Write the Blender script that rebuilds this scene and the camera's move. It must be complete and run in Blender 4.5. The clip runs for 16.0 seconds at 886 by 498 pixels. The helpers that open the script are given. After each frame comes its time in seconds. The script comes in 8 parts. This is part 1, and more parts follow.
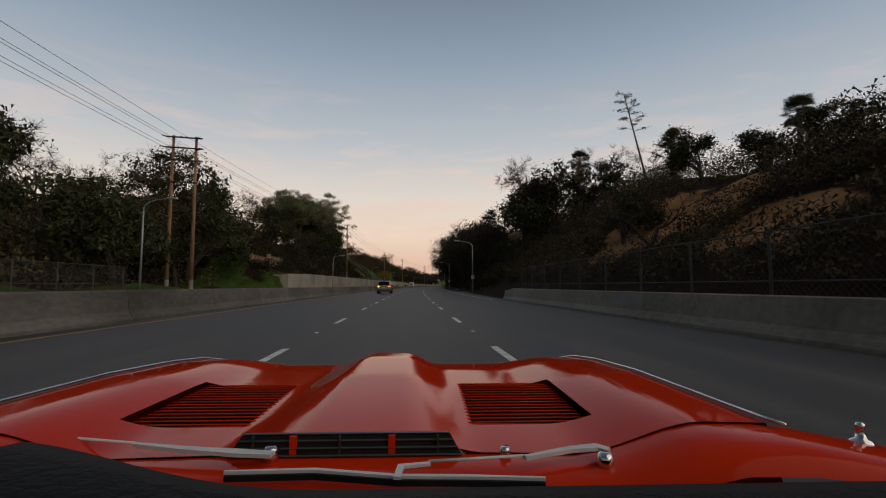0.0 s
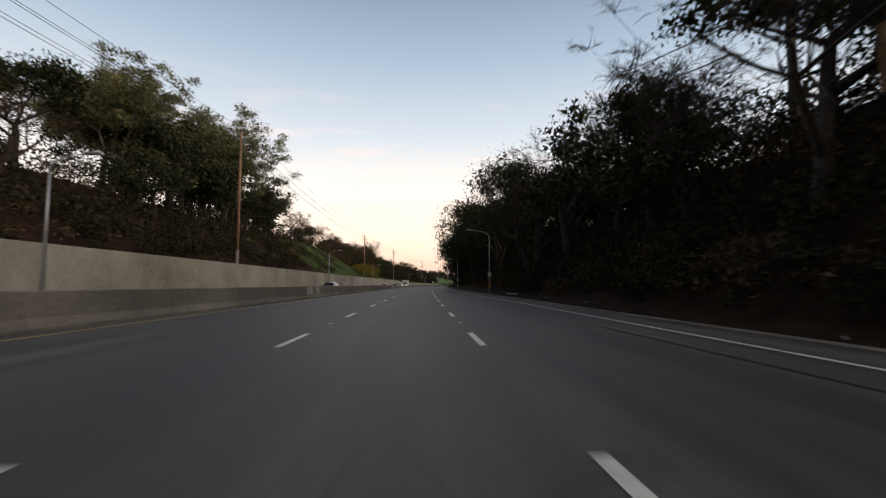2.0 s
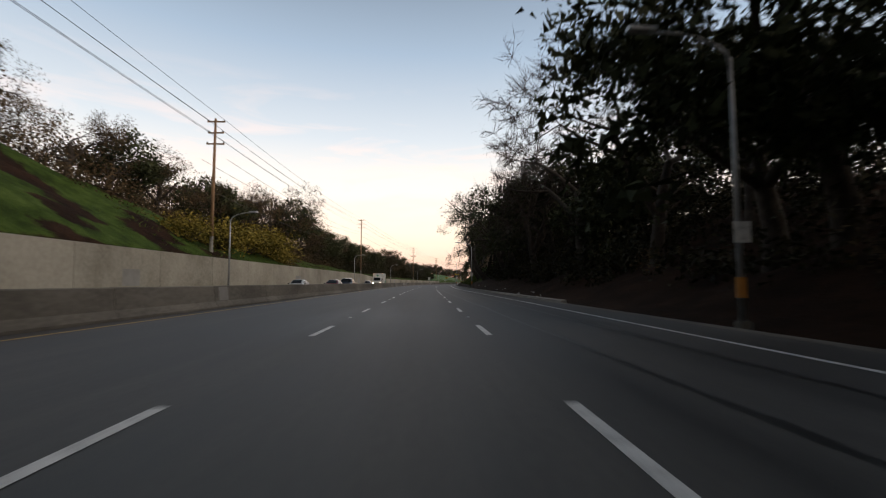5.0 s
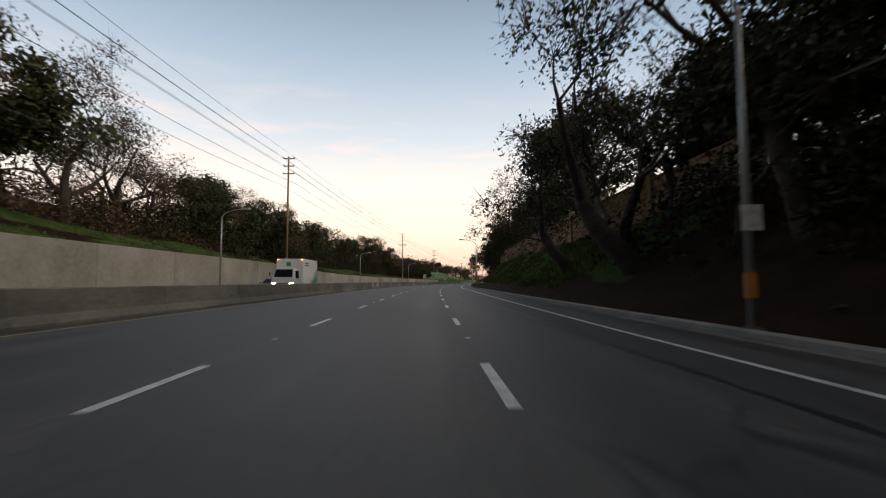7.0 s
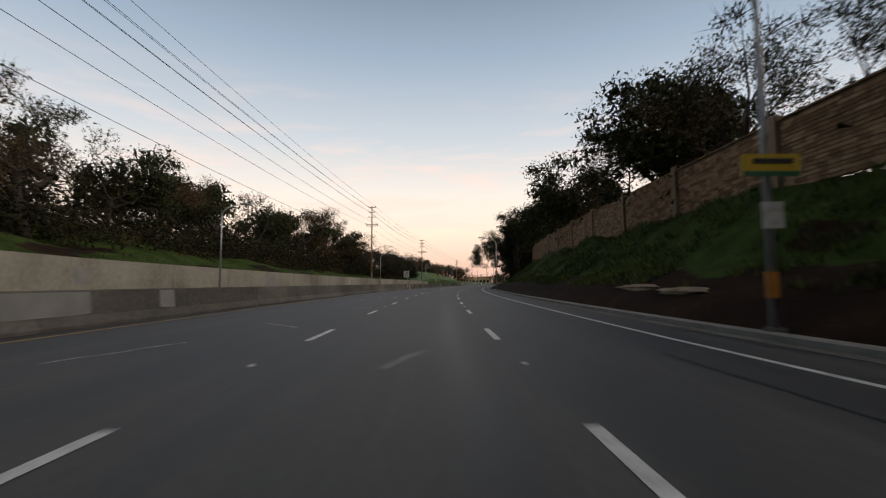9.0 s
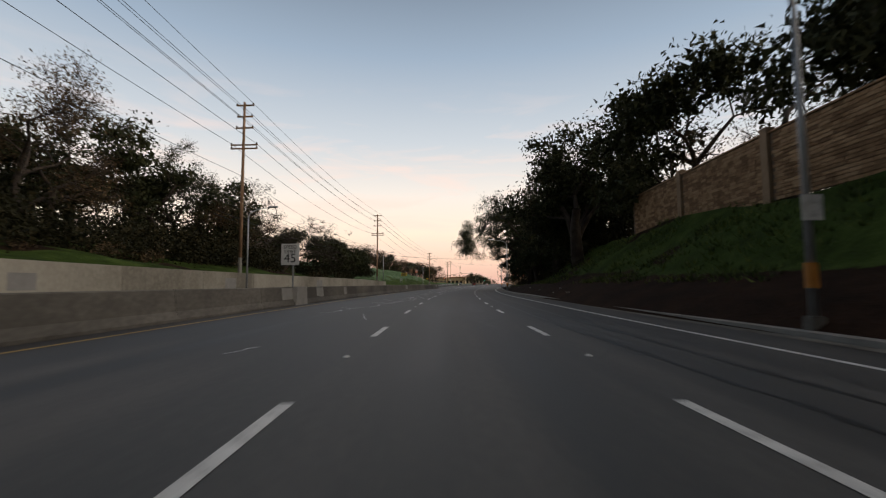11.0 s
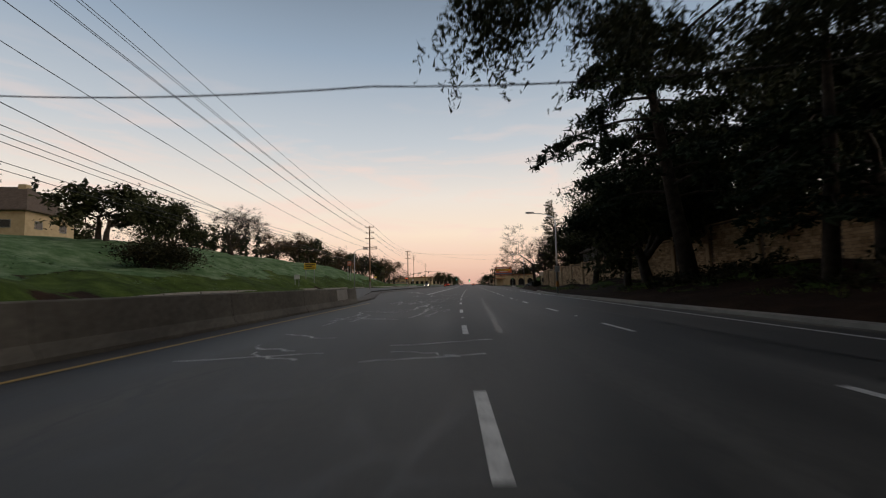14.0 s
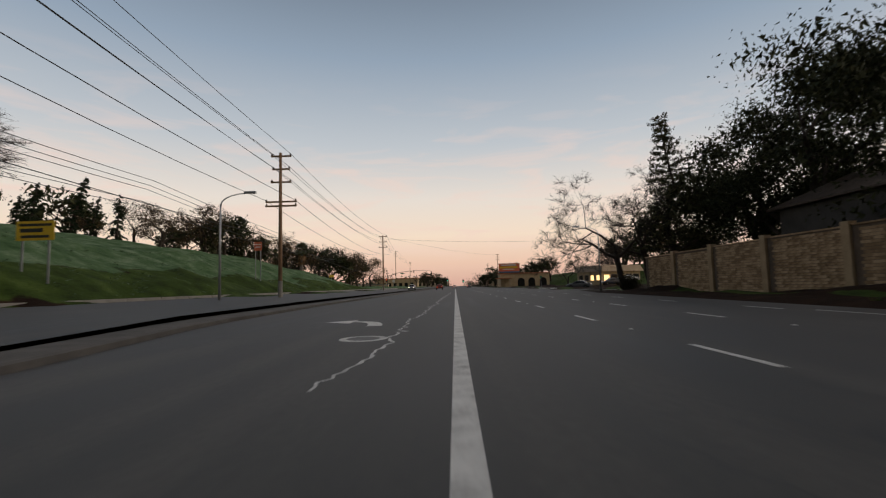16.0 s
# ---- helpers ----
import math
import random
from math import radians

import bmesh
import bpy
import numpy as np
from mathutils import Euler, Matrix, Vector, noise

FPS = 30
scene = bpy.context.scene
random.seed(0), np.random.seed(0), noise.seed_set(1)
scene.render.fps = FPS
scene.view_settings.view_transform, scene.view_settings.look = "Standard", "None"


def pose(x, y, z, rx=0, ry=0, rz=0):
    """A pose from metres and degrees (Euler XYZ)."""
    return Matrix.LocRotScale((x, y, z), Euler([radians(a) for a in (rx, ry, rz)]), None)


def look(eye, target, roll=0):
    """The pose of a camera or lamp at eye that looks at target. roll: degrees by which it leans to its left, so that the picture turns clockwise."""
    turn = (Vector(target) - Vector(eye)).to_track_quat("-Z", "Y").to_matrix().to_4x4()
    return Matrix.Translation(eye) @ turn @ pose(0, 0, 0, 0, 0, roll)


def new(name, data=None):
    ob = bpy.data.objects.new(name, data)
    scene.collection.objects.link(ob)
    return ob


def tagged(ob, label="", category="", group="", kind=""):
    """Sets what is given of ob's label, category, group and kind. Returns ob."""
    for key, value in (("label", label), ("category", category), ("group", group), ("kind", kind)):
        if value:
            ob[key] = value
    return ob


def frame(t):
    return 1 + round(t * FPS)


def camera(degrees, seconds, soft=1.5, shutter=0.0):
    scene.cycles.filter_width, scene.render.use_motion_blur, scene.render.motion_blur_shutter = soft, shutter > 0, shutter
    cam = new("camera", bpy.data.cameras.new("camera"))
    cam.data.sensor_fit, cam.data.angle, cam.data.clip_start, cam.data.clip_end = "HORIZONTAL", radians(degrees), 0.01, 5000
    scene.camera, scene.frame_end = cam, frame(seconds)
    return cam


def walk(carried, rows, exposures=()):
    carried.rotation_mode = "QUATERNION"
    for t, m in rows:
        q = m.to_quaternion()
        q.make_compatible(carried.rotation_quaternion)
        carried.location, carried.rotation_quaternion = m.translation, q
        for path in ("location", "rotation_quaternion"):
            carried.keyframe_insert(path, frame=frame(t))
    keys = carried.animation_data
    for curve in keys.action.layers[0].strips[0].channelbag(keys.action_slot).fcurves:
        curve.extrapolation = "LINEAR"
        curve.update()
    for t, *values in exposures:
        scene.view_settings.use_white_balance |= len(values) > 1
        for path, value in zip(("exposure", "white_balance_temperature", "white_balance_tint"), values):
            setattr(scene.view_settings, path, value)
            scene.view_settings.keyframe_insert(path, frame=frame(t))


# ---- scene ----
FOV = 88.84
EYE = 1.08
# t, x, y, tilt, lean, turn
PATH = [
    (0.00, 0.274, 0.000, 94.635, 0.065, -4.530),
    (0.10, 0.296, 3.601, 94.629, 0.065, -4.529),
    (0.20, 0.324, 7.202, 94.624, 0.064, -4.531),
    (0.30, 0.357, 10.803, 94.618, 0.063, -4.534),
    (0.50, 0.440, 17.990, 94.608, 0.061, -4.548),
    (0.75, 0.574, 26.934, 94.596, 0.058, -4.581),
    (1.00, 0.739, 35.832, 94.584, 0.055, -4.633),
    (1.25, 0.934, 44.684, 94.571, 0.053, -4.707),
    (1.50, 1.158, 53.491, 94.556, 0.052, -4.806),
    (1.75, 1.408, 62.252, 94.538, 0.051, -4.933),
    (2.00, 1.682, 70.967, 94.517, 0.052, -5.091),
    (2.25, 1.975, 79.638, 94.491, 0.054, -5.254),
    (2.50, 2.282, 88.264, 94.460, 0.057, -5.396),
    (2.75, 2.608, 96.845, 94.426, 0.061, -5.518),
    (3.00, 2.957, 105.382, 94.391, 0.066, -5.619),
    (3.25, 3.331, 113.873, 94.355, 0.071, -5.699),
    (3.50, 3.735, 122.319, 94.322, 0.077, -5.760),
    (3.75, 4.172, 130.718, 94.292, 0.082, -5.801),
    (4.00, 4.648, 139.072, 94.267, 0.087, -5.822),
    (4.25, 5.159, 147.378, 94.247, 0.091, -5.844),
    (4.50, 5.697, 155.639, 94.231, 0.095, -5.882),
    (4.75, 6.257, 163.853, 94.218, 0.099, -5.931),
    (5.00, 6.835, 172.022, 94.207, 0.103, -5.988),
    (5.25, 7.428, 180.144, 94.198, 0.108, -6.046),
    (5.50, 8.030, 188.222, 94.188, 0.112, -6.102),
    (5.75, 8.639, 196.254, 94.179, 0.117, -6.150),
    (6.00, 9.249, 204.241, 94.169, 0.123, -6.186),
    (6.25, 9.875, 212.183, 94.154, 0.128, -6.222),
    (6.50, 10.529, 220.077, 94.136, 0.133, -6.273),
    (6.75, 11.204, 227.924, 94.115, 0.138, -6.341),
    (7.00, 11.894, 235.725, 94.096, 0.144, -6.427),
    (7.25, 12.589, 243.479, 94.081, 0.150, -6.532),
    (7.50, 13.284, 251.188, 94.073, 0.158, -6.658),
    (7.75, 13.970, 258.853, 94.074, 0.168, -6.805),
    (8.00, 14.640, 266.474, 94.088, 0.180, -6.975),
    (8.25, 15.286, 274.052, 94.120, 0.196, -7.180),
    (8.50, 15.918, 281.587, 94.172, 0.218, -7.429),
    (8.75, 16.556, 289.078, 94.236, 0.242, -7.723),
    (9.00, 17.218, 296.518, 94.305, 0.267, -8.063),
    (9.25, 17.922, 303.899, 94.373, 0.291, -8.449),
    (9.50, 18.688, 311.220, 94.434, 0.312, -8.880),
    (9.75, 19.533, 318.478, 94.480, 0.329, -9.356),
    (10.00, 20.475, 325.668, 94.505, 0.340, -9.879),
    (10.25, 21.519, 332.790, 94.505, 0.339, -10.436),
    (10.50, 22.653, 339.842, 94.485, 0.324, -11.008),
    (10.75, 23.870, 346.825, 94.450, 0.302, -11.590),
    (11.00, 25.159, 353.740, 94.408, 0.279, -12.174),
    (11.25, 26.513, 360.586, 94.364, 0.261, -12.755),
    (11.50, 27.922, 367.366, 94.325, 0.253, -13.325),
    (11.75, 29.379, 374.080, 94.296, 0.262, -13.878),
    (12.00, 30.875, 380.730, 94.284, 0.294, -14.408),
    (12.25, 32.423, 387.313, 94.289, 0.352, -14.880),
    (12.50, 34.031, 393.825, 94.305, 0.434, -15.274),
    (12.75, 35.682, 400.269, 94.328, 0.532, -15.601),
    (13.00, 37.363, 406.649, 94.358, 0.641, -15.875),
    (13.25, 39.057, 412.969, 94.391, 0.754, -16.106),
    (13.50, 40.751, 419.234, 94.425, 0.865, -16.307),
    (13.75, 42.430, 425.447, 94.457, 0.968, -16.490),
    (14.00, 44.080, 431.613, 94.486, 1.056, -16.668),
    (14.25, 45.686, 437.738, 94.512, 1.131, -16.862),
    (14.50, 47.252, 443.822, 94.538, 1.200, -17.081),
    (14.75, 48.791, 449.861, 94.564, 1.263, -17.319),
    (15.00, 50.305, 455.821, 94.591, 1.322, -17.570),
    (15.25, 51.794, 461.667, 94.618, 1.380, -17.826),
    (15.50, 53.271, 467.395, 94.644, 1.437, -18.080),
    (15.75, 54.746, 473.001, 94.671, 1.495, -18.328),
    (15.90, 55.636, 476.303, 94.687, 1.531, -18.472),
    (16.00, 56.232, 478.479, 94.697, 1.555, -18.564),
]

cam = camera(FOV, 16.0, 1.15, 0.18)
walk(cam, [(t, pose(x, y, EYE, rx, ry, rz)) for t, x, y, rx, ry, rz in [PATH[0], (0.034, *PATH[0][1:])] + PATH[1:]],
     [(0, -0.2), (0.5, 0.1), (1.0, 0.2), (2.5, 0.6), (5.5, 0.5), (8, 0.4), (9, 0.25), (12, 0.2), (14, 0.0), (16, -0.1)])

# ---- world: clear twilight sky, pink belt low ahead, brighter glow behind ----
world = bpy.data.worlds.new("twilight")
scene.world = world
world.use_nodes = True
wn, wl = world.node_tree.nodes, world.node_tree.links
wn.clear()


def wnode(kind, **sets):
    n = wn.new(kind)
    for k, v in sets.items():
        n.inputs[k].default_value = v
    return n


w_out = wn.new("ShaderNodeOutputWorld")
w_bg = wn.new("ShaderNodeBackground")
w_tc = wn.new("ShaderNodeTexCoord")
w_sep = wn.new("ShaderNodeSeparateXYZ")
wl.new(w_tc.outputs["Generated"], w_sep.inputs[0])
w_ramp = wn.new("ShaderNodeValToRGB")
SKY = [(0.0, (0.74, 0.44, 0.35)), (0.05, (0.90, 0.61, 0.46)), (0.11, (0.97, 0.78, 0.61)), (0.19, (0.85, 0.77, 0.69)),
       (0.30, (0.56, 0.60, 0.64)), (0.46, (0.31, 0.39, 0.49)), (0.62, (0.15, 0.19, 0.25)), (1.0, (0.08, 0.095, 0.12))]
els = w_ramp.color_ramp.elements
els[0].position, els[0].color = SKY[0][0], (*SKY[0][1], 1)
els[1].position, els[1].color = SKY[-1][0], (*SKY[-1][1], 1)
for pos, col in SKY[1:-1]:
    e = els.new(pos)
    e.color = (*col, 1)
wl.new(w_sep.outputs[2], w_ramp.inputs[0])
# faint streaky clouds
w_map = wn.new("ShaderNodeMapping")
w_map.inputs["Scale"].default_value = (3.0, 3.0, 17.0)
wl.new(w_tc.outputs["Generated"], w_map.inputs[0])
w_noise = wnode("ShaderNodeTexNoise", Scale=1.6, Detail=6.0, Roughness=0.55, Distortion=0.6)
wl.new(w_map.outputs[0], w_noise.inputs["Vector"])
w_cr = wn.new("ShaderNodeMapRange")
for k, v in (("From Min", 0.50), ("From Max", 0.68), ("To Min", 0.0), ("To Max", 0.6)):
    w_cr.inputs[k].default_value = v
wl.new(w_noise.outputs["Fac"], w_cr.inputs["Value"])
w_band = wn.new("ShaderNodeValToRGB")
be = w_band.color_ramp.elements
be[0].position, be[0].color = 0.02, (0, 0, 0, 1)
be[1].position, be[1].color = 0.42, (0, 0, 0, 1)
for pos, v in ((0.12, 0.9), (0.24, 0.8)):
    e = be.new(pos)
    e.color = (v, v, v, 1)
wl.new(w_sep.outputs[2], w_band.inputs[0])
w_mul = wn.new("ShaderNodeMath")
w_mul.operation = "MULTIPLY"
wl.new(w_cr.outputs[0], w_mul.inputs[0])
wl.new(w_band.outputs[0], w_mul.inputs[1])
w_mix = wn.new("ShaderNodeMix")
w_mix.data_type = "RGBA"
w_mix.inputs[7].default_value = (0.95, 0.70, 0.60, 1)
wl.new(w_mul.outputs[0], w_mix.inputs[0])
wl.new(w_ramp.outputs[0], w_mix.inputs[6])
# the sun is below the horizon behind and to the right: the sky is brighter there
w_sky = wn.new("ShaderNodeTexSky")
w_sky.sky_type = "NISHITA"
w_sky.sun_disc = False
w_sky.sun_elevation, w_sky.sun_rotation = radians(3.0), radians(150)
w_glow = wn.new("ShaderNodeMapRange")
for k, v in (("From Min", 0.1), ("From Max", -1.0), ("To Min", 0.0), ("To Max", 1.0)):
    w_glow.inputs[k].default_value = v
wl.new(w_sep.outputs[1], w_glow.inputs["Value"])
w_gs = wn.new("ShaderNodeMix")
w_gs.data_type = "RGBA"
w_gs.blend_type = "ADD"
w_gs.inputs[0].default_value = 1.0
w_sc = wn.new("ShaderNodeVectorMath")
w_sc.operation = "SCALE"
wl.new(w_sky.outputs[0], w_sc.inputs[0])
w_k = wn.new("ShaderNodeMath")
w_k.operation = "MULTIPLY"
w_k.inputs[1].default_value = 0.04
wl.new(w_glow.outputs[0], w_k.inputs[0])
wl.new(w_k.outputs[0], w_sc.inputs["Scale"])
wl.new(w_mix.outputs[2], w_gs.inputs[6])
wl.new(w_sc.outputs[0], w_gs.inputs[7])
# dimmer sky behind and to the left, away from the hidden sun
w_dot = wn.new("ShaderNodeVectorMath")
w_dot.operation = "DOT_PRODUCT"
w_dot.inputs[1].default_value = (-0.72, -0.69, 0.0)
wl.new(w_tc.outputs["Generated"], w_dot.inputs[0])
w_dim = wn.new("ShaderNodeMapRange")
for k, v in (("From Min", 0.05), ("From Max", 0.7), ("To Min", 1.0), ("To Max", 0.25)):
    w_dim.inputs[k].default_value = v
wl.new(w_dot.outputs["Value"], w_dim.inputs["Value"])
w_fin = wn.new("ShaderNodeVectorMath")
w_fin.operation = "SCALE"
wl.new(w_gs.outputs[2], w_fin.inputs[0])
wl.new(w_dim.outputs[0], w_fin.inputs["Scale"])
wl.new(w_fin.outputs[0], w_bg.inputs["Color"])
w_bg.inputs["Strength"].default_value = 1.0
wl.new(w_bg.outputs[0], w_out.inputs[0])

sun = new("sun", bpy.data.lights.new("sun", "SUN"))
sun.data.energy, sun.data.angle, sun.data.color = 1.0, radians(70), (1.0, 0.80, 0.60)
sun.matrix_world = look((90, -55, 85), (0, 0, 0))

# ---- materials ----


def surf(name, colours, scale=2.0, rough=0.8, bump=0.3, fine=40.0, metal=0.0, coat=0.0, uv=False, stretch=(1, 1, 1), spec=0.5, per=0.0, island=False):
    """A procedural surface: colours run along a coarse noise, a fine noise gives grain and relief."""
    m = bpy.data.materials.new(name)
    m.use_nodes = True
    n, l = m.node_tree.nodes, m.node_tree.links
    b = n["Principled BSDF"]
    tc = n.new("ShaderNodeTexCoord")
    mp = n.new("ShaderNodeMapping")
    mp.inputs["Scale"].default_value = stretch
    l.new(tc.outputs["UV" if uv else "Object"], mp.inputs[0])
    a, g = n.new("ShaderNodeTexNoise"), n.new("ShaderNodeTexNoise")
    a.inputs["Scale"].default_value, a.inputs["Detail"].default_value, a.inputs["Roughness"].default_value = scale, 5, 0.6
    g.inputs["Scale"].default_value, g.inputs["Detail"].default_value = fine, 3
    for q in (a, g):
        l.new(mp.outputs[0], q.inputs["Vector"])
    mixv = n.new("ShaderNodeMath")
    mixv.operation = "MULTIPLY_ADD"
    mixv.inputs[1].default_value = 0.35
    l.new(g.outputs["Fac"], mixv.inputs[0])
    sub = n.new("ShaderNodeMath")
    sub.operation = "MULTIPLY_ADD"
    sub.inputs[1].default_value, sub.inputs[2].default_value = 1.0, -0.175
    l.new(a.outputs["Fac"], sub.inputs[0])
    l.new(sub.outputs[0], mixv.inputs[2])
    last = mixv
    if per or island:
        src = n.new("ShaderNodeNewGeometry" if island else "ShaderNodeObjectInfo")
        ad = n.new("ShaderNodeMath")
        ad.operation = "MULTIPLY_ADD"
        ad.inputs[1].default_value = per
        l.new(src.outputs["Random Per Island" if island else "Random"], ad.inputs[0])
        l.new(mixv.outputs[0], ad.inputs[2])
        last = n.new("ShaderNodeMath")
        last.operation = "ADD"
        last.inputs[1].default_value = -per / 2
        l.new(ad.outputs[0], last.inputs[0])
    r = n.new("ShaderNodeValToRGB")
    e = r.color_ramp.elements
    e[0].position, e[0].color = 0.3, (*colours[0], 1)
    e[1].position, e[1].color = 0.72, (*colours[-1], 1)
    for i, c in enumerate(colours[1:-1]):
        q = e.new(0.3 + 0.42 * (i + 1) / (len(colours) - 1))
        q.color = (*c, 1)
    l.new(last.outputs[0], r.inputs[0])
    l.new(r.outputs[0], b.inputs["Base Color"])
    b.inputs["Roughness"].default_value, b.inputs["Metallic"].default_value = rough, metal
    b.inputs["Coat Weight"].default_value, b.inputs["Specular IOR Level"].default_value = coat, spec
    if bump:
        bp = n.new("ShaderNodeBump")
        bp.inputs["Strength"].default_value, bp.inputs["Distance"].default_value = bump, 0.02
        l.new(g.outputs["Fac"], bp.inputs["Height"])
        l.new(bp.outputs[0], b.inputs["Normal"])
    return m


def glow(name, colour, strength):
    m = bpy.data.materials.new(name)
    m.use_nodes = True
    b = m.node_tree.nodes["Principled BSDF"]
    b.inputs["Base Color"].default_value = (*[min(1, c) for c in colour], 1)
    b.inputs["Emission Color"].default_value = (*colour, 1)
    b.inputs["Emission Strength"].default_value = strength
    return m


def plain(name, colour, rough=0.5, metal=0.0, coat=0.0):
    return surf(name, [tuple(c * 0.9 for c in colour), tuple(min(1, c * 1.1) for c in colour)], 3.0, rough, 0.05, 60, metal, coat)




def road_surface():
    """Worn asphalt in road coordinates: long streaks, broad patches, polished wheel tracks and stone grain."""
    m = bpy.data.materials.new("asphalt")
    m.use_nodes = True
    n, l = m.node_tree.nodes, m.node_tree.links
    b = n["Principled BSDF"]
    uv = n.new("ShaderNodeTexCoord")

    def nz(scale, stretch, detail=4.0):
        mp = n.new("ShaderNodeMapping")
        mp.inputs["Scale"].default_value = stretch
        l.new(uv.outputs["UV"], mp.inputs[0])
        q = n.new("ShaderNodeTexNoise")
        q.inputs["Scale"].default_value, q.inputs["Detail"].default_value = scale, detail
        l.new(mp.outputs[0], q.inputs["Vector"])
        return q.outputs["Fac"]

    def mth(op, a, c):
        q = n.new("ShaderNodeMath")
        q.operation = op
        for i, v in enumerate((a, c)):
            if isinstance(v, (int, float)):
                q.inputs[i].default_value = v
            else:
                l.new(v, q.inputs[i])
        return q.outputs[0]

    sep = n.new("ShaderNodeSeparateXYZ")
    l.new(uv.outputs["UV"], sep.inputs[0])
    vo = n.new("ShaderNodeTexVoronoi")
    vo.feature = "DISTANCE_TO_EDGE"
    vo.inputs["Scale"].default_value = 0.9
    warp = n.new("ShaderNodeMapping")
    warp.inputs["Scale"].default_value = (1.0, 0.55, 1.0)
    l.new(uv.outputs["UV"], warp.inputs[0])
    wob = n.new("ShaderNodeVectorMath")
    wob.operation = "MULTIPLY_ADD"
    nw = n.new("ShaderNodeTexNoise")
    nw.inputs["Scale"].default_value, nw.inputs["Detail"].default_value = 2.2, 4
    l.new(uv.outputs["UV"], nw.inputs["Vector"])
    l.new(nw.outputs["Color"], wob.inputs[0])
    wob.inputs[1].default_value = (0.5, 0.5, 0.0)
    l.new(warp.outputs[0], wob.inputs[2])
    l.new(wob.outputs[0], vo.inputs["Vector"])
    line = n.new("ShaderNodeMapRange")
    for k, q in (("From Min", 0.008), ("From Max", 0.03), ("To Min", 1.0), ("To Max", 0.0)):
        line.inputs[k].default_value = q
    l.new(vo.outputs["Distance"], line.inputs["Value"])
    patchy = n.new("ShaderNodeMapRange")
    for k, q in (("From Min", 0.52), ("From Max", 0.62), ("To Min", 0.0), ("To Max", 0.22)):
        patchy.inputs[k].default_value = q
    l.new(nz(0.11, (1.0, 0.6, 1.0), 3.0), patchy.inputs["Value"])
    crack = mth("MULTIPLY", line.outputs[0], patchy.outputs[0])
    track = mth("COSINE", mth("MULTIPLY", sep.outputs[0], 2 * math.pi / 1.8), 0)
    v = mth("ADD", mth("MULTIPLY", nz(1.6, (1.0, 0.03, 1.0)), 0.42), mth("MULTIPLY", nz(0.30, (1.0, 0.35, 1.0), 6.0), 0.45))
    v = mth("ADD", v, mth("MULTIPLY", nz(9.0, (1.0, 1.0, 1.0), 5.0), 0.28))
    v = mth("ADD", v, mth("MULTIPLY", track, 0.035))
    v = mth("SUBTRACT", v, crack)
    r = n.new("ShaderNodeValToRGB")
    e = r.color_ramp.elements
    e[0].position, e[0].color = 0.40, (0.021, 0.020, 0.020, 1)
    e[1].position, e[1].color = 0.74, (0.105, 0.101, 0.095, 1)
    q = e.new(0.57)
    q.color = (0.055, 0.053, 0.050, 1)
    l.new(v, r.inputs[0])
    l.new(r.outputs[0], b.inputs["Base Color"])
    rr = n.new("ShaderNodeMapRange")
    rr.inputs["From Min"].default_value, rr.inputs["From Max"].default_value = 0.4, 0.75
    rr.inputs["To Min"].default_value, rr.inputs["To Max"].default_value = 0.55, 0.78
    l.new(v, rr.inputs["Value"])
    l.new(rr.outputs[0], b.inputs["Roughness"])
    bp = n.new("ShaderNodeBump")
    bp.inputs["Strength"].default_value, bp.inputs["Distance"].default_value = 0.25, 0.01
    l.new(nz(22.0, (1.0, 1.0, 1.0), 2.0), bp.inputs["Height"])
    l.new(bp.outputs[0], b.inputs["Normal"])
    return m


ASPHALT = road_surface()
TAR = surf("tar_seal", [(0.008, 0.008, 0.008), (0.015, 0.015, 0.015)], 2, 0.5, 0.2)
SEAL = surf("pale_crack_filler", [(0.38, 0.38, 0.37), (0.78, 0.78, 0.76)], 1.2, 0.7, 0.2)
WHITE = surf("worn_white_paint", [(0.36, 0.36, 0.35), (0.66, 0.66, 0.64), (0.80, 0.80, 0.78)], 3, 0.6, 0.2, 25)
YELLOW = surf("worn_yellow_paint", [(0.30, 0.20, 0.06), (0.50, 0.33, 0.10)], 3, 0.6, 0.2, 25)
BARRIER = surf("sooty_barrier_concrete", [(0.065, 0.060, 0.051), (0.12, 0.11, 0.094), (0.20, 0.185, 0.158)], 0.6, 0.9, 0.4, 14, per=0.15, stretch=(1, 0.25, 0.6))
CONCRETE = surf("weathered_concrete", [(0.19, 0.172, 0.135), (0.32, 0.295, 0.24), (0.43, 0.40, 0.33)], 0.5, 0.85, 0.4, 14, per=0.12, stretch=(1, 0.35, 0.35))
PATCH = surf("grey_cover_paint", [(0.22, 0.215, 0.20), (0.31, 0.30, 0.28)], 1.5, 0.7, 0.1)
KERB = surf("kerb_concrete", [(0.20, 0.19, 0.17), (0.33, 0.31, 0.28)], 1.0, 0.85, 0.4, 20)
GUTTER = surf("dirty_gutter_concrete", [(0.085, 0.078, 0.066), (0.15, 0.138, 0.118), (0.21, 0.195, 0.17)], 0.8, 0.9, 0.4, 12, per=0.1)
KERBDARK = surf("sooty_kerb_concrete", [(0.07, 0.065, 0.06), (0.13, 0.12, 0.11)], 1.0, 0.9, 0.4, 20)
DIRT = surf("leaf_litter_soil", [(0.013, 0.0066, 0.0036), (0.030, 0.0145, 0.0078), (0.058, 0.029, 0.016)], 0.8, 0.95, 0.8, 9, spec=0.1)
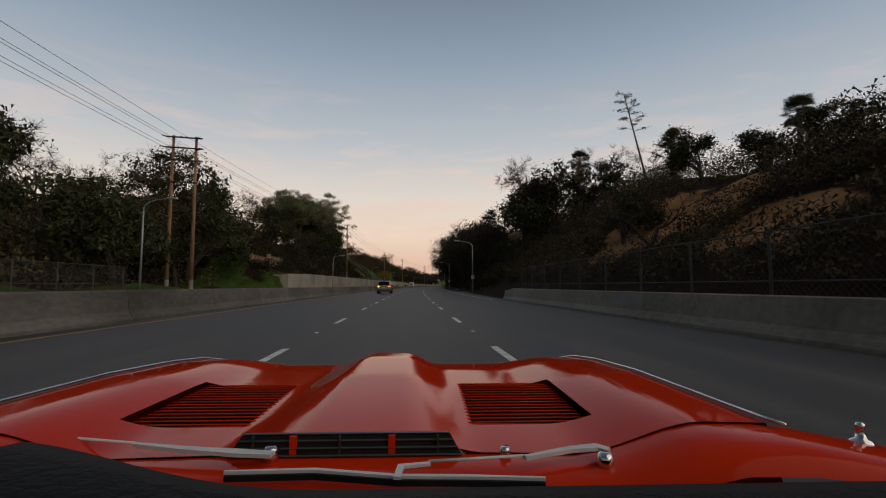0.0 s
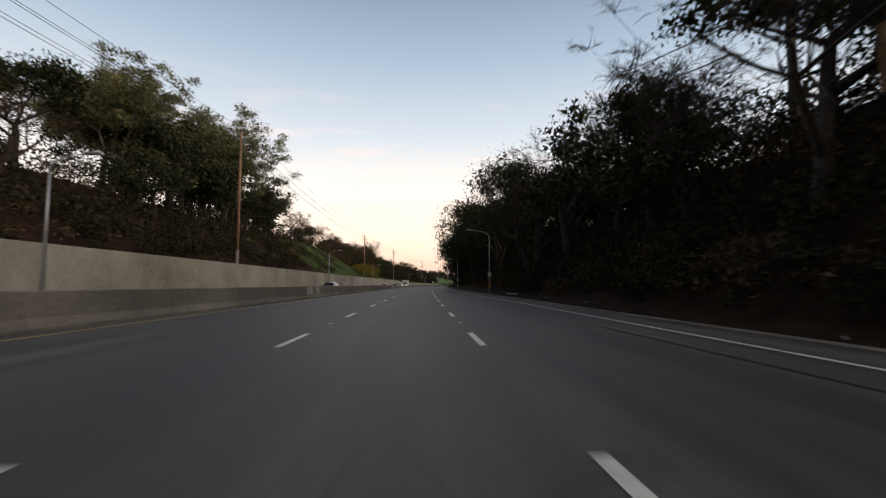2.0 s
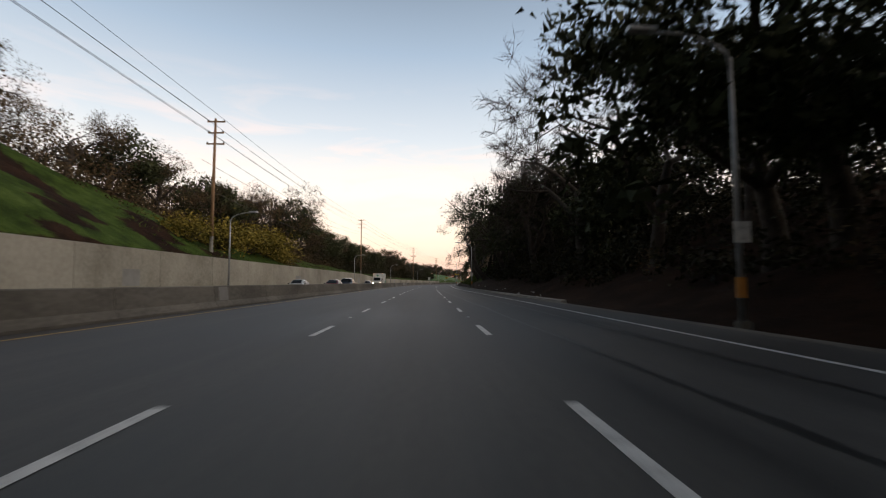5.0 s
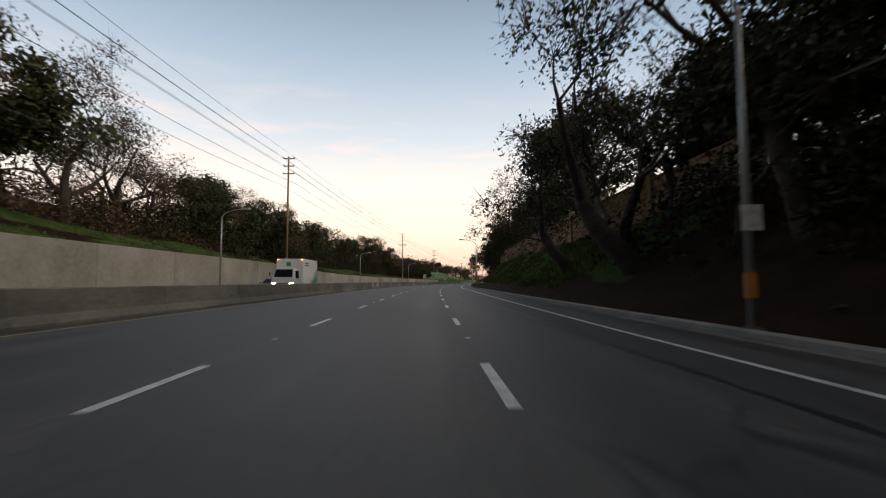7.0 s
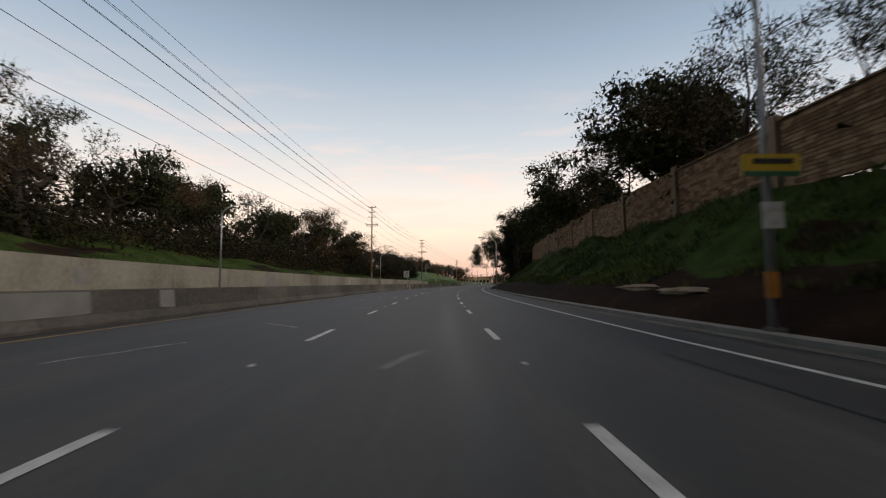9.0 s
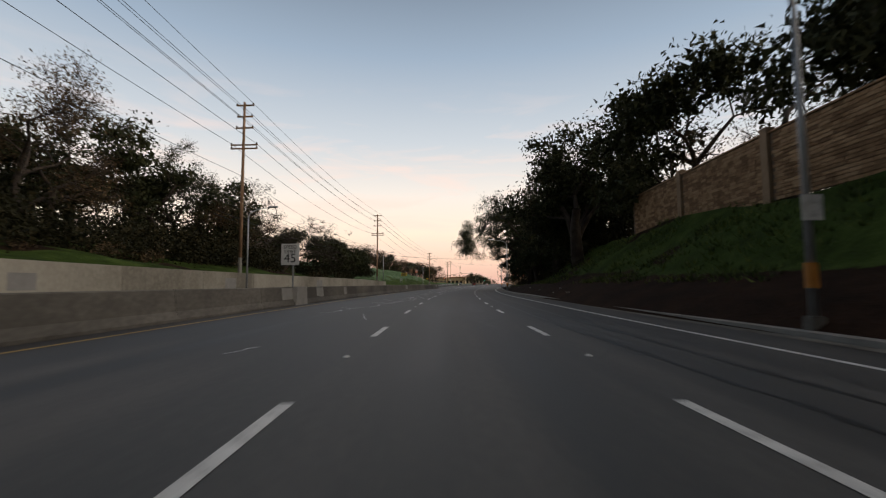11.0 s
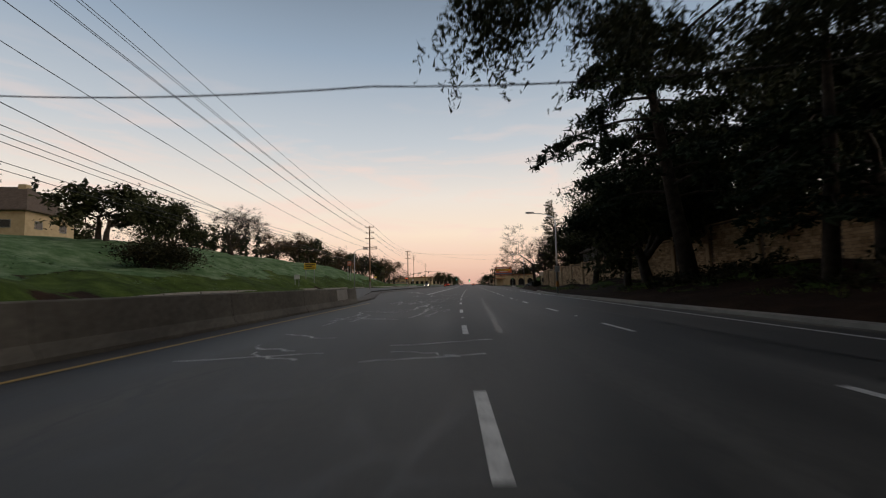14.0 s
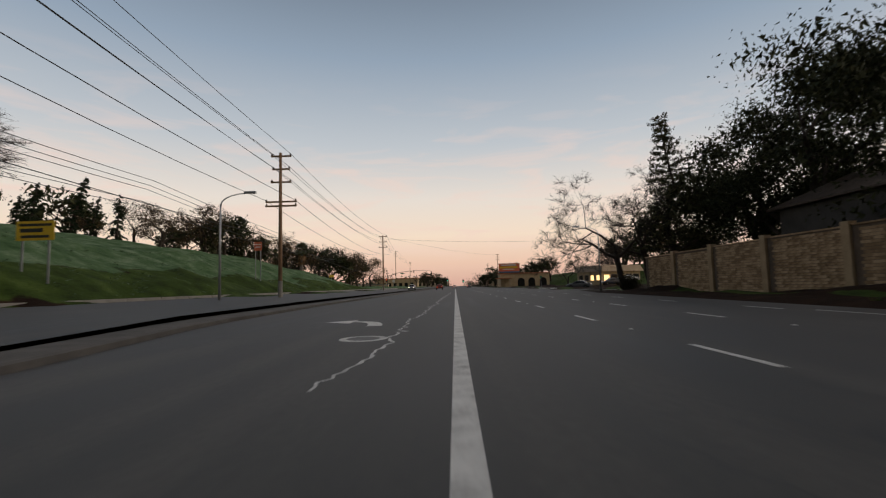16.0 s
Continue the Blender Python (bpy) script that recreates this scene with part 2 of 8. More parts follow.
GRASSBLADE = surf("grass_blade", [(0.026, 0.042, 0.006), (0.070, 0.108, 0.015), (0.15, 0.19, 0.035)], 0.35, 0.8, 0.0, 5, per=0.5, island=True)
FROSTBLADE = surf("frosted_grass_blade", [(0.08, 0.14, 0.06), (0.13, 0.2, 0.11), (0.22, 0.29, 0.19)], 0.6, 0.8, 0.0, 5, per=0.5, island=True)


def ground_surface():
    """Soil, grass, frosted grass and bare earth, blended where the ground's cover says so."""
    m = bpy.data.materials.new("ground_cover")
    m.use_nodes = True
    n, l = m.node_tree.nodes, m.node_tree.links
    b = n["Principled BSDF"]
    tc, at_ = n.new("ShaderNodeTexCoord"), n.new("ShaderNodeAttribute")
    at_.attribute_name = "cover"

    def nz(scale, detail):
        q = n.new("ShaderNodeTexNoise")
        q.inputs["Scale"].default_value, q.inputs["Detail"].default_value, q.inputs["Roughness"].default_value = scale, detail, 0.62
        l.new(tc.outputs["Object"], q.inputs["Vector"])
        return q.outputs["Fac"]

    coarse, fine, ragged = nz(0.6, 5), nz(9.0, 4), nz(1.3, 6)
    tone = n.new("ShaderNodeMath")
    tone.operation = "MULTIPLY_ADD"
    l.new(fine, tone.inputs[0])
    tone.inputs[1].default_value = 0.4
    half = n.new("ShaderNodeMath")
    half.operation = "MULTIPLY_ADD"
    l.new(coarse, half.inputs[0])
    half.inputs[1].default_value, half.inputs[2].default_value = 0.9, -0.15
    l.new(half.outputs[0], tone.inputs[2])
    sep = n.new("ShaderNodeSeparateColor")
    l.new(at_.outputs["Color"], sep.inputs[0])
    last = None
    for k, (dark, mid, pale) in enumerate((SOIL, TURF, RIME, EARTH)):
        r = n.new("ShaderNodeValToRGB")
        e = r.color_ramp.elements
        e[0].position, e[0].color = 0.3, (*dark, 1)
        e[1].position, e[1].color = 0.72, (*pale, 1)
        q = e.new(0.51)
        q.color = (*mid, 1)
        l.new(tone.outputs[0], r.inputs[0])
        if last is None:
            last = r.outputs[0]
            continue
        a = n.new("ShaderNodeMath")
        a.operation = "MULTIPLY_ADD"
        l.new(ragged, a.inputs[0])
        a.inputs[1].default_value = 1.1
        l.new(sep.outputs[k - 1], a.inputs[2])
        f = n.new("ShaderNodeMapRange")
        for key, v in (("From Min", 0.96), ("From Max", 1.16), ("To Min", 0.0), ("To Max", 1.0)):
            f.inputs[key].default_value = v
        l.new(a.outputs[0], f.inputs["Value"])
        mx = n.new("ShaderNodeMix")
        mx.data_type = "RGBA"
        l.new(f.outputs[0], mx.inputs[0])
        l.new(last, mx.inputs[6])
        l.new(r.outputs[0], mx.inputs[7])
        last = mx.outputs[2]
    l.new(last, b.inputs["Base Color"])
    b.inputs["Roughness"].default_value, b.inputs["Specular IOR Level"].default_value = 0.95, 0.1
    bp = n.new("ShaderNodeBump")
    bp.inputs["Strength"].default_value, bp.inputs["Distance"].default_value = 0.9, 0.05
    l.new(fine, bp.inputs["Height"])
    l.new(bp.outputs[0], b.inputs["Normal"])
    return m


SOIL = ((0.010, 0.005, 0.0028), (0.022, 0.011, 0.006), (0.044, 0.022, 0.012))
TURF = ((0.017, 0.029, 0.005), (0.042, 0.070, 0.012), (0.084, 0.122, 0.026))
RIME = ((0.032, 0.075, 0.024), (0.088, 0.150, 0.068), (0.21, 0.275, 0.17))
EARTH = ((0.12, 0.062, 0.028), (0.30, 0.155, 0.066), (0.42, 0.25, 0.12))
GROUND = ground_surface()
TWIG = surf("grey_brown_twig", [(0.032, 0.024, 0.019), (0.062, 0.046, 0.035)], 3, 0.95, 0.0, 20)
BARK = surf("rough_bark", [(0.022, 0.016, 0.012), (0.046, 0.035, 0.027), (0.08, 0.064, 0.05)], 3, 0.95, 0.9, 20)
PALEBARK = surf("pale_bark", [(0.10, 0.085, 0.07), (0.22, 0.20, 0.17)], 2, 0.9, 0.6, 18)
CONIFER = surf("olive_conifer_needles", [(0.030, 0.030, 0.010), (0.062, 0.060, 0.020), (0.10, 0.092, 0.034)], 0.5, 0.8, 0.0, 5, per=0.5, island=True)
OAKLEAF = surf("dark_oak_leaf", [(0.022, 0.027, 0.012), (0.042, 0.050, 0.021), (0.072, 0.078, 0.036)], 0.4, 0.7, 0.0, 5, per=0.5, island=True, spec=0.15)
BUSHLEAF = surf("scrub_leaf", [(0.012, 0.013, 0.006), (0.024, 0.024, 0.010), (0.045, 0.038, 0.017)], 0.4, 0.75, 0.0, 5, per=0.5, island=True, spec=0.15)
HILLLEAF = surf("hillside_brush_leaf", [(0.042, 0.039, 0.020), (0.085, 0.073, 0.037), (0.135, 0.106, 0.058)], 0.4, 0.75, 0.0, 5, per=0.5, island=True, spec=0.15)
RUSTLEAF = surf("dry_brown_leaf", [(0.046, 0.034, 0.019), (0.085, 0.058, 0.031), (0.135, 0.093, 0.05)], 0.4, 0.8, 0.0, 5, per=0.5, island=True, spec=0.15)
GUMLEAF = surf("grey_green_gum_leaf", [(0.08, 0.09, 0.036), (0.14, 0.15, 0.065), (0.22, 0.22, 0.11)], 0.3, 0.6, 0.0, 5, per=0.5, island=True, spec=0.15)
GOLDLEAF = surf("yellow_shrub_leaf", [(0.10, 0.085, 0.015), (0.20, 0.16, 0.03), (0.30, 0.23, 0.05)], 0.4, 0.8, 0.0, 5, per=0.5, island=True, spec=0.15)
NEEDLE = surf("conifer_needle", [(0.012, 0.022, 0.012), (0.022, 0.038, 0.018), (0.04, 0.055, 0.028)], 0.4, 0.7, 0.0, 5, per=0.4, island=True, spec=0.15)
FROND = surf("palm_frond", [(0.04, 0.05, 0.018), (0.09, 0.10, 0.04)], 1, 0.6, 0.0, 5, per=0.4, island=True)
THATCH = surf("dead_frond_skirt", [(0.12, 0.07, 0.035), (0.26, 0.16, 0.08)], 2, 0.9, 0.0, 8, per=0.4, island=True)
TIMBER = surf("weathered_pole_timber", [(0.13, 0.075, 0.04), (0.25, 0.15, 0.085), (0.36, 0.23, 0.14)], 1.2, 0.85, 0.4, 12, stretch=(4, 4, 0.5))
STEEL = surf("galvanised_steel", [(0.30, 0.31, 0.32), (0.42, 0.43, 0.44)], 2, 0.45, 0.1, 30, metal=0.6)
DARKSTEEL = surf("dark_metal", [(0.03, 0.03, 0.03), (0.06, 0.06, 0.06)], 2, 0.5, 0.1, 30, metal=0.3)
CABLE = surf("black_cable", [(0.012, 0.012, 0.012), (0.02, 0.02, 0.02)], 2, 0.6, 0.0)
INSUL = surf("brown_porcelain", [(0.04, 0.025, 0.02), (0.06, 0.04, 0.03)], 2, 0.3, 0.0)
SLUMP = surf("tan_slump_block", [(0.17, 0.098, 0.046), (0.28, 0.172, 0.088), (0.40, 0.265, 0.15)], 2.0, 0.9, 0.6, 16, per=0.5)
SLUMPJ = surf("tan_slump_block_joined", [(0.17, 0.098, 0.046), (0.28, 0.172, 0.088), (0.40, 0.265, 0.15)], 2.0, 0.9, 0.6, 16, per=0.5, island=True)
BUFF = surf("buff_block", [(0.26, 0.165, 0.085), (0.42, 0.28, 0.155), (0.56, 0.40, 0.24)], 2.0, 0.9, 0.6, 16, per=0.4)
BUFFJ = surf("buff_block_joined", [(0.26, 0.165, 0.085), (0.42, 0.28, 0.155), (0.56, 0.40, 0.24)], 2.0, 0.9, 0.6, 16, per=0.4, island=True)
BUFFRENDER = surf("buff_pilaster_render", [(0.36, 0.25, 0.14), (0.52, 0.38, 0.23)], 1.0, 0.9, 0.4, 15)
MORTAR = surf("dark_mortar", [(0.12, 0.085, 0.06), (0.19, 0.14, 0.10)], 2, 0.95, 0.5)
PLASTER = surf("tan_pilaster_plaster", [(0.24, 0.165, 0.10), (0.36, 0.26, 0.17)], 1.0, 0.9, 0.4, 15)
FENCEWOOD = surf("stained_fence_board", [(0.20, 0.11, 0.05), (0.36, 0.21, 0.10)], 2, 0.85, 0.3, 18, per=0.4)

# ---- road frame: s metres along the road, lat metres to its right ----
BENDS = [(-200, 0.0), (-1, 0.3), (0, 0.306), (71.0, 0.608), (139.2, 0.16), (204.5, 0.174), (267.0, 0.584), (326.5, 1.487), (382.5, 1.647),
         (435.0, 0.841), (483.1, 0.92), (484.0, 0.0), (3000, 0.0)]
AX_S = np.arange(-200, 2400, 1.0)
_kap = np.interp(AX_S, [b[0] for b in BENDS], [b[1] for b in BENDS]) * 1e-3
_kap[AX_S < 0] = 0
AX_H = np.concatenate([[0], np.cumsum((_kap[1:] + _kap[:-1]) / 2)])
_mid = (AX_H[1:] + AX_H[:-1]) / 2
AX_X = np.concatenate([[0], np.cumsum(np.sin(_mid))])
AX_Y = np.concatenate([[0], np.cumsum(np.cos(_mid))]) - 200


def heading(s):
    return float(np.interp(s, AX_S, AX_H))


def R(s, lat, z=0.0):
    h = heading(s)
    return Vector((float(np.interp(s, AX_S, AX_X)) + lat * math.cos(h), float(np.interp(s, AX_S, AX_Y)) - lat * math.sin(h), z))


def at(s, lat, z=0.0, turn=0.0, size=1.0):
    """Pose on the road frame: y along the road, x to its right, turned by some degrees to the left."""
    return Matrix.Translation(R(s, lat, z)) @ Matrix.Rotation(radians(turn) - heading(s), 4, "Z") @ Matrix.Scale(size, 4)


def smooth(a, b, x):
    t = min(1, max(0, (x - a) / (b - a)))
    return t * t * (3 - 2 * t)


# terrain profiles across the road at stations along it: (lat, height)
STATIONS = []


def station(s, *section):
    """Cross-section of the land at s: points (lat, height)."""
    STATIONS.append((s, list(section)))


station(-300, (-400, 18), (-90, 14), (-60, 10), (-40, 5), (-26, 1), (-19, 0.2), (-17, -0.06), (-13.6, -0.06), (8.5, -0.06), (9.4, 0.2), (13, 2.8), (20, 7.2), (28, 8.6), (60, 11), (400, 18))
station(18, (-400, 18), (-90, 14), (-60, 10), (-40, 5), (-26, 1), (-19, 0.2), (-17, -0.06), (-13.6, -0.06), (8.6, -0.06), (9.6, 0.2), (13, 2.8), (20, 7.2), (28, 8.8), (60, 11.5), (400, 18))
station(56, (-400, 18), (-90, 14), (-60, 10), (-40, 5), (-26, 1), (-19, 0.2), (-17, -0.06), (-13.6, -0.06), (8.6, -0.06), (9.6, 0.2), (13, 3.5), (20, 9.5), (28, 12.5), (60, 15), (400, 22))
station(66, (-400, 22), (-90, 17), (-60, 14), (-45, 11), (-30, 7), (-18, 2.7), (-17.3, -0.06), (-13.6, -0.06), (8.8, -0.06), (10.2, 0.2), (13.5, 3.5), (20, 9), (28, 12), (60, 15), (400, 22))
station(120, (-400, 24), (-90, 19), (-60, 16), (-45, 14), (-30, 10), (-18, 2.8), (-17.3, -0.06), (-13.6, -0.06), (9.2, -0.06), (10.6, 0.2), (14, 3), (21, 8.5), (30, 11), (60, 14), (400, 20))
station(190, (-400, 21), (-90, 17.5), (-60, 15.5), (-45, 14), (-30, 11.5), (-18, 2.9), (-17.3, -0.06), (-13.6, -0.06), (8.3, -0.06), (9.6, 0.2), (13.5, 1.8), (21, 6), (30, 8), (60, 10), (400, 16))
station(255, (-400, 18), (-90, 15), (-60, 13.5), (-45, 11), (-30, 6.6), (-18, 2.9), (-17.3, -0.06), (-13.6, -0.06), (7.35, -0.06), (8.4, 0.5), (11, 1.6), (15.4, 5.2), (17, 5.6), (40, 6.2), (400, 12))
station(330, (-400, 16), (-90, 13), (-60, 12), (-45, 9.5), (-30, 5), (-18, 2.2), (-17.3, -0.06), (-13.6, -0.06), (6.95, -0.06), (8.0, 0.75), (10.8, 1.7), (14.6, 5.0), (17, 5.4), (40, 6.2), (400, 12))
station(400, (-400, 12), (-90, 10), (-60, 9), (-45, 7), (-30, 3.6), (-18, 1.7), (-17.3, -0.06), (-13.6, -0.06), (6.2, -0.06), (7.2, 0.5), (10.4, 1.5), (15.2, 5.2), (17, 5.5), (40, 6), (400, 10))
station(445, (-400, 12), (-90, 8), (-60, 6.2), (-45, 5), (-30, 2.6), (-19, 1.3), (-17.3, 0.1), (-13.6, -0.06), (6.7, -0.06), (7.7, 0.3), (10.6, 0.8), (17, 2.4), (19, 2.6), (40, 3.4), (400, 8))
station(470, (-400, 12), (-90, 8.4), (-60, 7.4), (-45, 6), (-33, 3.4), (-25, 0.95), (-23.5, 0.55), (-13.6, -0.06), (6.6, -0.06), (7.6, 0.25), (10.6, 0.5), (17, 1.5), (19, 1.7), (40, 2.4), (400, 7))
station(500, (-400, 12), (-90, 9), (-60, 8.6), (-45, 7.4), (-34, 5.2), (-26, 1.9), (-23.6, 0.55), (-13.6, -0.06), (8.2, -0.06), (9, 0.15), (11, 0.2), (14, 0.4), (19, 0.8), (40, 1.4), (400, 6))
station(560, (-400, 12), (-90, 9), (-60, 8.6), (-45, 7.2), (-34, 4.8), (-27, 1.9), (-24.6, 0.55), (-13.6, -0.06), (9, -0.06), (10, -0.06), (13, -0.06), (18, 0.1), (25, 0.2), (40, 0.6), (400, 5))
station(606, (-400, 8), (-90, 3), (-60, 2.2), (-45, 1.6), (-34, 1.1), (-27, 0.8), (-25.4, 0.55), (-13.6, -0.06), (9, -0.06), (10, -0.06), (13, -0.06), (22, 0.0), (36, 0.2), (50, 6), (400, 8))
station(2400, (-400, 4), (-90, 1), (-60, 0.8), (-45, 0.8), (-34, 0.8), (-27, 0.75), (-25.4, 0.55), (-13.6, -0.06), (9, -0.06), (10, -0.06), (13, -0.06), (18, 0.0), (25, 0.1), (40, 0.4), (400, 4))
ST_S = [q[0] for q in STATIONS]


def rough(lat, s):
    """Unevenness of the slopes, none on the roadway."""
    k = smooth(0.3, 4, max(lat - 9, -lat - 18))
    p = Vector((lat * 0.16, s * 0.16, 0))
    return k * (0.8 * noise.noise(p) + 0.25 * noise.noise(p * 3.7))


def profile(s):
    i = max(0, min(len(ST_S) - 2, int(np.searchsorted(ST_S, s, side="right")) - 1))
    k = smooth(ST_S[i], ST_S[i + 1], s)
    a, b = STATIONS[i][1], STATIONS[i + 1][1]
    return [((1 - k) * p[0] + k * q[0], (1 - k) * p[1] + k * q[1]) for p, q in zip(a, b)]


def bare_earth(s, lat):
    """Two slips of bare earth on the hillside near the start."""
    w = noise.noise(Vector((lat * 0.35, s * 0.35, 3)))
    return ((s - 27.5) / 6.0) ** 2 + ((lat - 16.8) / 4.4) ** 2 < 1 + 1.2 * w or ((s - 16.5) / 2.6) ** 2 + ((lat - 14.6) / 1.7) ** 2 < 1 + 1.2 * w


def ground_z(s, lat):
    pr = profile(s)
    return float(np.interp(lat, [q[0] for q in pr], [q[1] for q in pr])) + rough(lat, s)


# ---- mesh helpers ----
class Mesh:
    """Collects corners and faces for one mesh."""

    def __init__(self):
        self.v, self.f, self.m = [], [], []

    def add(self, verts, faces, mat=0):
        k = len(self.v)
        self.v += [tuple(q) for q in verts]
        self.f += [tuple(i + k for i in q) for q in faces]
        self.m += [mat] * len(faces)
        return self

    def box(self, c, d, m=None, mat=0):
        x, y, z = (q / 2 for q in d)
        vs = [Vector((c[0] + i * x, c[1] + j * y, c[2] + k * z)) for i in (-1, 1) for j in (-1, 1) for k in (-1, 1)]
        if m:
            vs = [m @ q for q in vs]
        return self.add(vs, [(0, 1, 3, 2), (4, 6, 7, 5), (0, 4, 5, 1), (2, 3, 7, 6), (0, 2, 6, 4), (1, 5, 7, 3)], mat)

    def tube(self, pts, radii, n=6, caps=True, mat=0):
        pts = [Vector(q) for q in pts]
        if not hasattr(radii, "__len__"):
            radii = [radii] * len(pts)
        vs, side = [], None
        for i, (p, r) in enumerate(zip(pts, radii)):
            d = (pts[min(i + 1, len(pts) - 1)] - pts[max(i - 1, 0)]).normalized()
            if side is None:
                side = d.cross(Vector((0.31, 0.9, 0.2))).normalized()
            side = (side - d * side.dot(d)).normalized()
            up = d.cross(side)
            vs += [p + r * (math.cos(a) * side + math.sin(a) * up) for a in (2 * math.pi * j / n for j in range(n))]
        fs = [(i * n + j, i * n + (j + 1) % n, (i + 1) * n + (j + 1) % n, (i + 1) * n + j) for i in range(len(pts) - 1) for j in range(n)]
        if caps:
            fs += [tuple(range(n - 1, -1, -1)), tuple(range((len(pts) - 1) * n, len(pts) * n))]
        return self.add(vs, fs, mat)

    def lathe(self, prof, n=16, m=None, mat=0):
        """A turned form round z from (radius, height) pairs."""
        vs = [Vector((r * math.cos(2 * math.pi * j / n), r * math.sin(2 * math.pi * j / n), z)) for r, z in prof for j in range(n)]
        if m:
            vs = [m @ q for q in vs]
        k = len(prof)
        fs = [(i * n + j, i * n + (j + 1) % n, (i + 1) * n + (j + 1) % n, (i + 1) * n + j) for i in range(k - 1) for j in range(n)]
        fs += [tuple(range(n - 1, -1, -1)), tuple(range((k - 1) * n, k * n))]
        return self.add(vs, fs, mat)

    def prism(self, outline, x0, x1, m=None, mat=0):
        """An outline in (y, z), drawn from x0 to x1."""
        n = len(outline)
        vs = [Vector((x, y, z)) for x in (x0, x1) for y, z in outline]
        if m:
            vs = [m @ q for q in vs]
        fs = [(j, (j + 1) % n, n + (j + 1) % n, n + j) for j in range(n)] + [tuple(range(n - 1, -1, -1)), tuple(range(n, 2 * n))]
        return self.add(vs, fs, mat)

    def data(self, name, *mats, shade=False, bevel=0.0):
        me = bpy.data.meshes.new(name)
        me.from_pydata(self.v, [], self.f)
        for q in mats:
            me.materials.append(q)
        if len(mats) > 1:
            me.polygons.foreach_set("material_index", self.m)
        if bevel:
            bm = bmesh.new()
            bm.from_mesh(me)
            bmesh.ops.recalc_face_normals(bm, faces=bm.faces)
            bmesh.ops.bevel(bm, geom=[e for e in bm.edges if e.calc_face_angle(0) > 0.5], offset=bevel, segments=2, affect="EDGES", clamp_overlap=True)
            bm.to_mesh(me)
            bm.free()
        if shade:
            me.polygons.foreach_set("use_smooth", [True] * len(me.polygons))
        me.update()
        return me


def part(name, mesh, material, parent, label="", shade=False, bevel=0.0, m=None):
    data = mesh.data(name, material, shade=shade, bevel=bevel) if isinstance(mesh, Mesh) else mesh
    ob = new(name, data)
    ob.parent = parent
    if m is not None:
        ob.matrix_basis = m
    return tagged(ob, label) if label else ob


def thing(name, m, label, category, group="", kind=""):
    ob = new(name)
    ob.empty_display_size = 0.2
    ob.matrix_basis = m
    return tagged(ob, label, category, group, kind)


def ribbon(mesh, lats, ss, zs, mat=0, uvs=None):
    """A strip along the road: for every s the list of lats, at heights zs(s, lat)."""
    k = len(mesh.v)
    n = None
    for s in ss:
        row = lats(s) if callable(lats) else lats
        n = len(row)
        for lat in row:
            mesh.v.append(tuple(R(s, lat, zs(s, lat) if callable(zs) else zs)))
            if uvs is not None:
                uvs.append((lat, s))
    for i in range(len(ss) - 1):
        for j in range(n - 1):
            a = k + i * n + j
            mesh.f.append((a, a + 1, a + n + 1, a + n))
            mesh.m.append(mat)
    return mesh


def with_uv(me, uvs):
    layer = me.uv_layers.new(name="road")
    flat = np.array([uvs[l.vertex_index] for l in me.loops], dtype=float).ravel()
    layer.data.foreach_set("uv", flat)
    return me


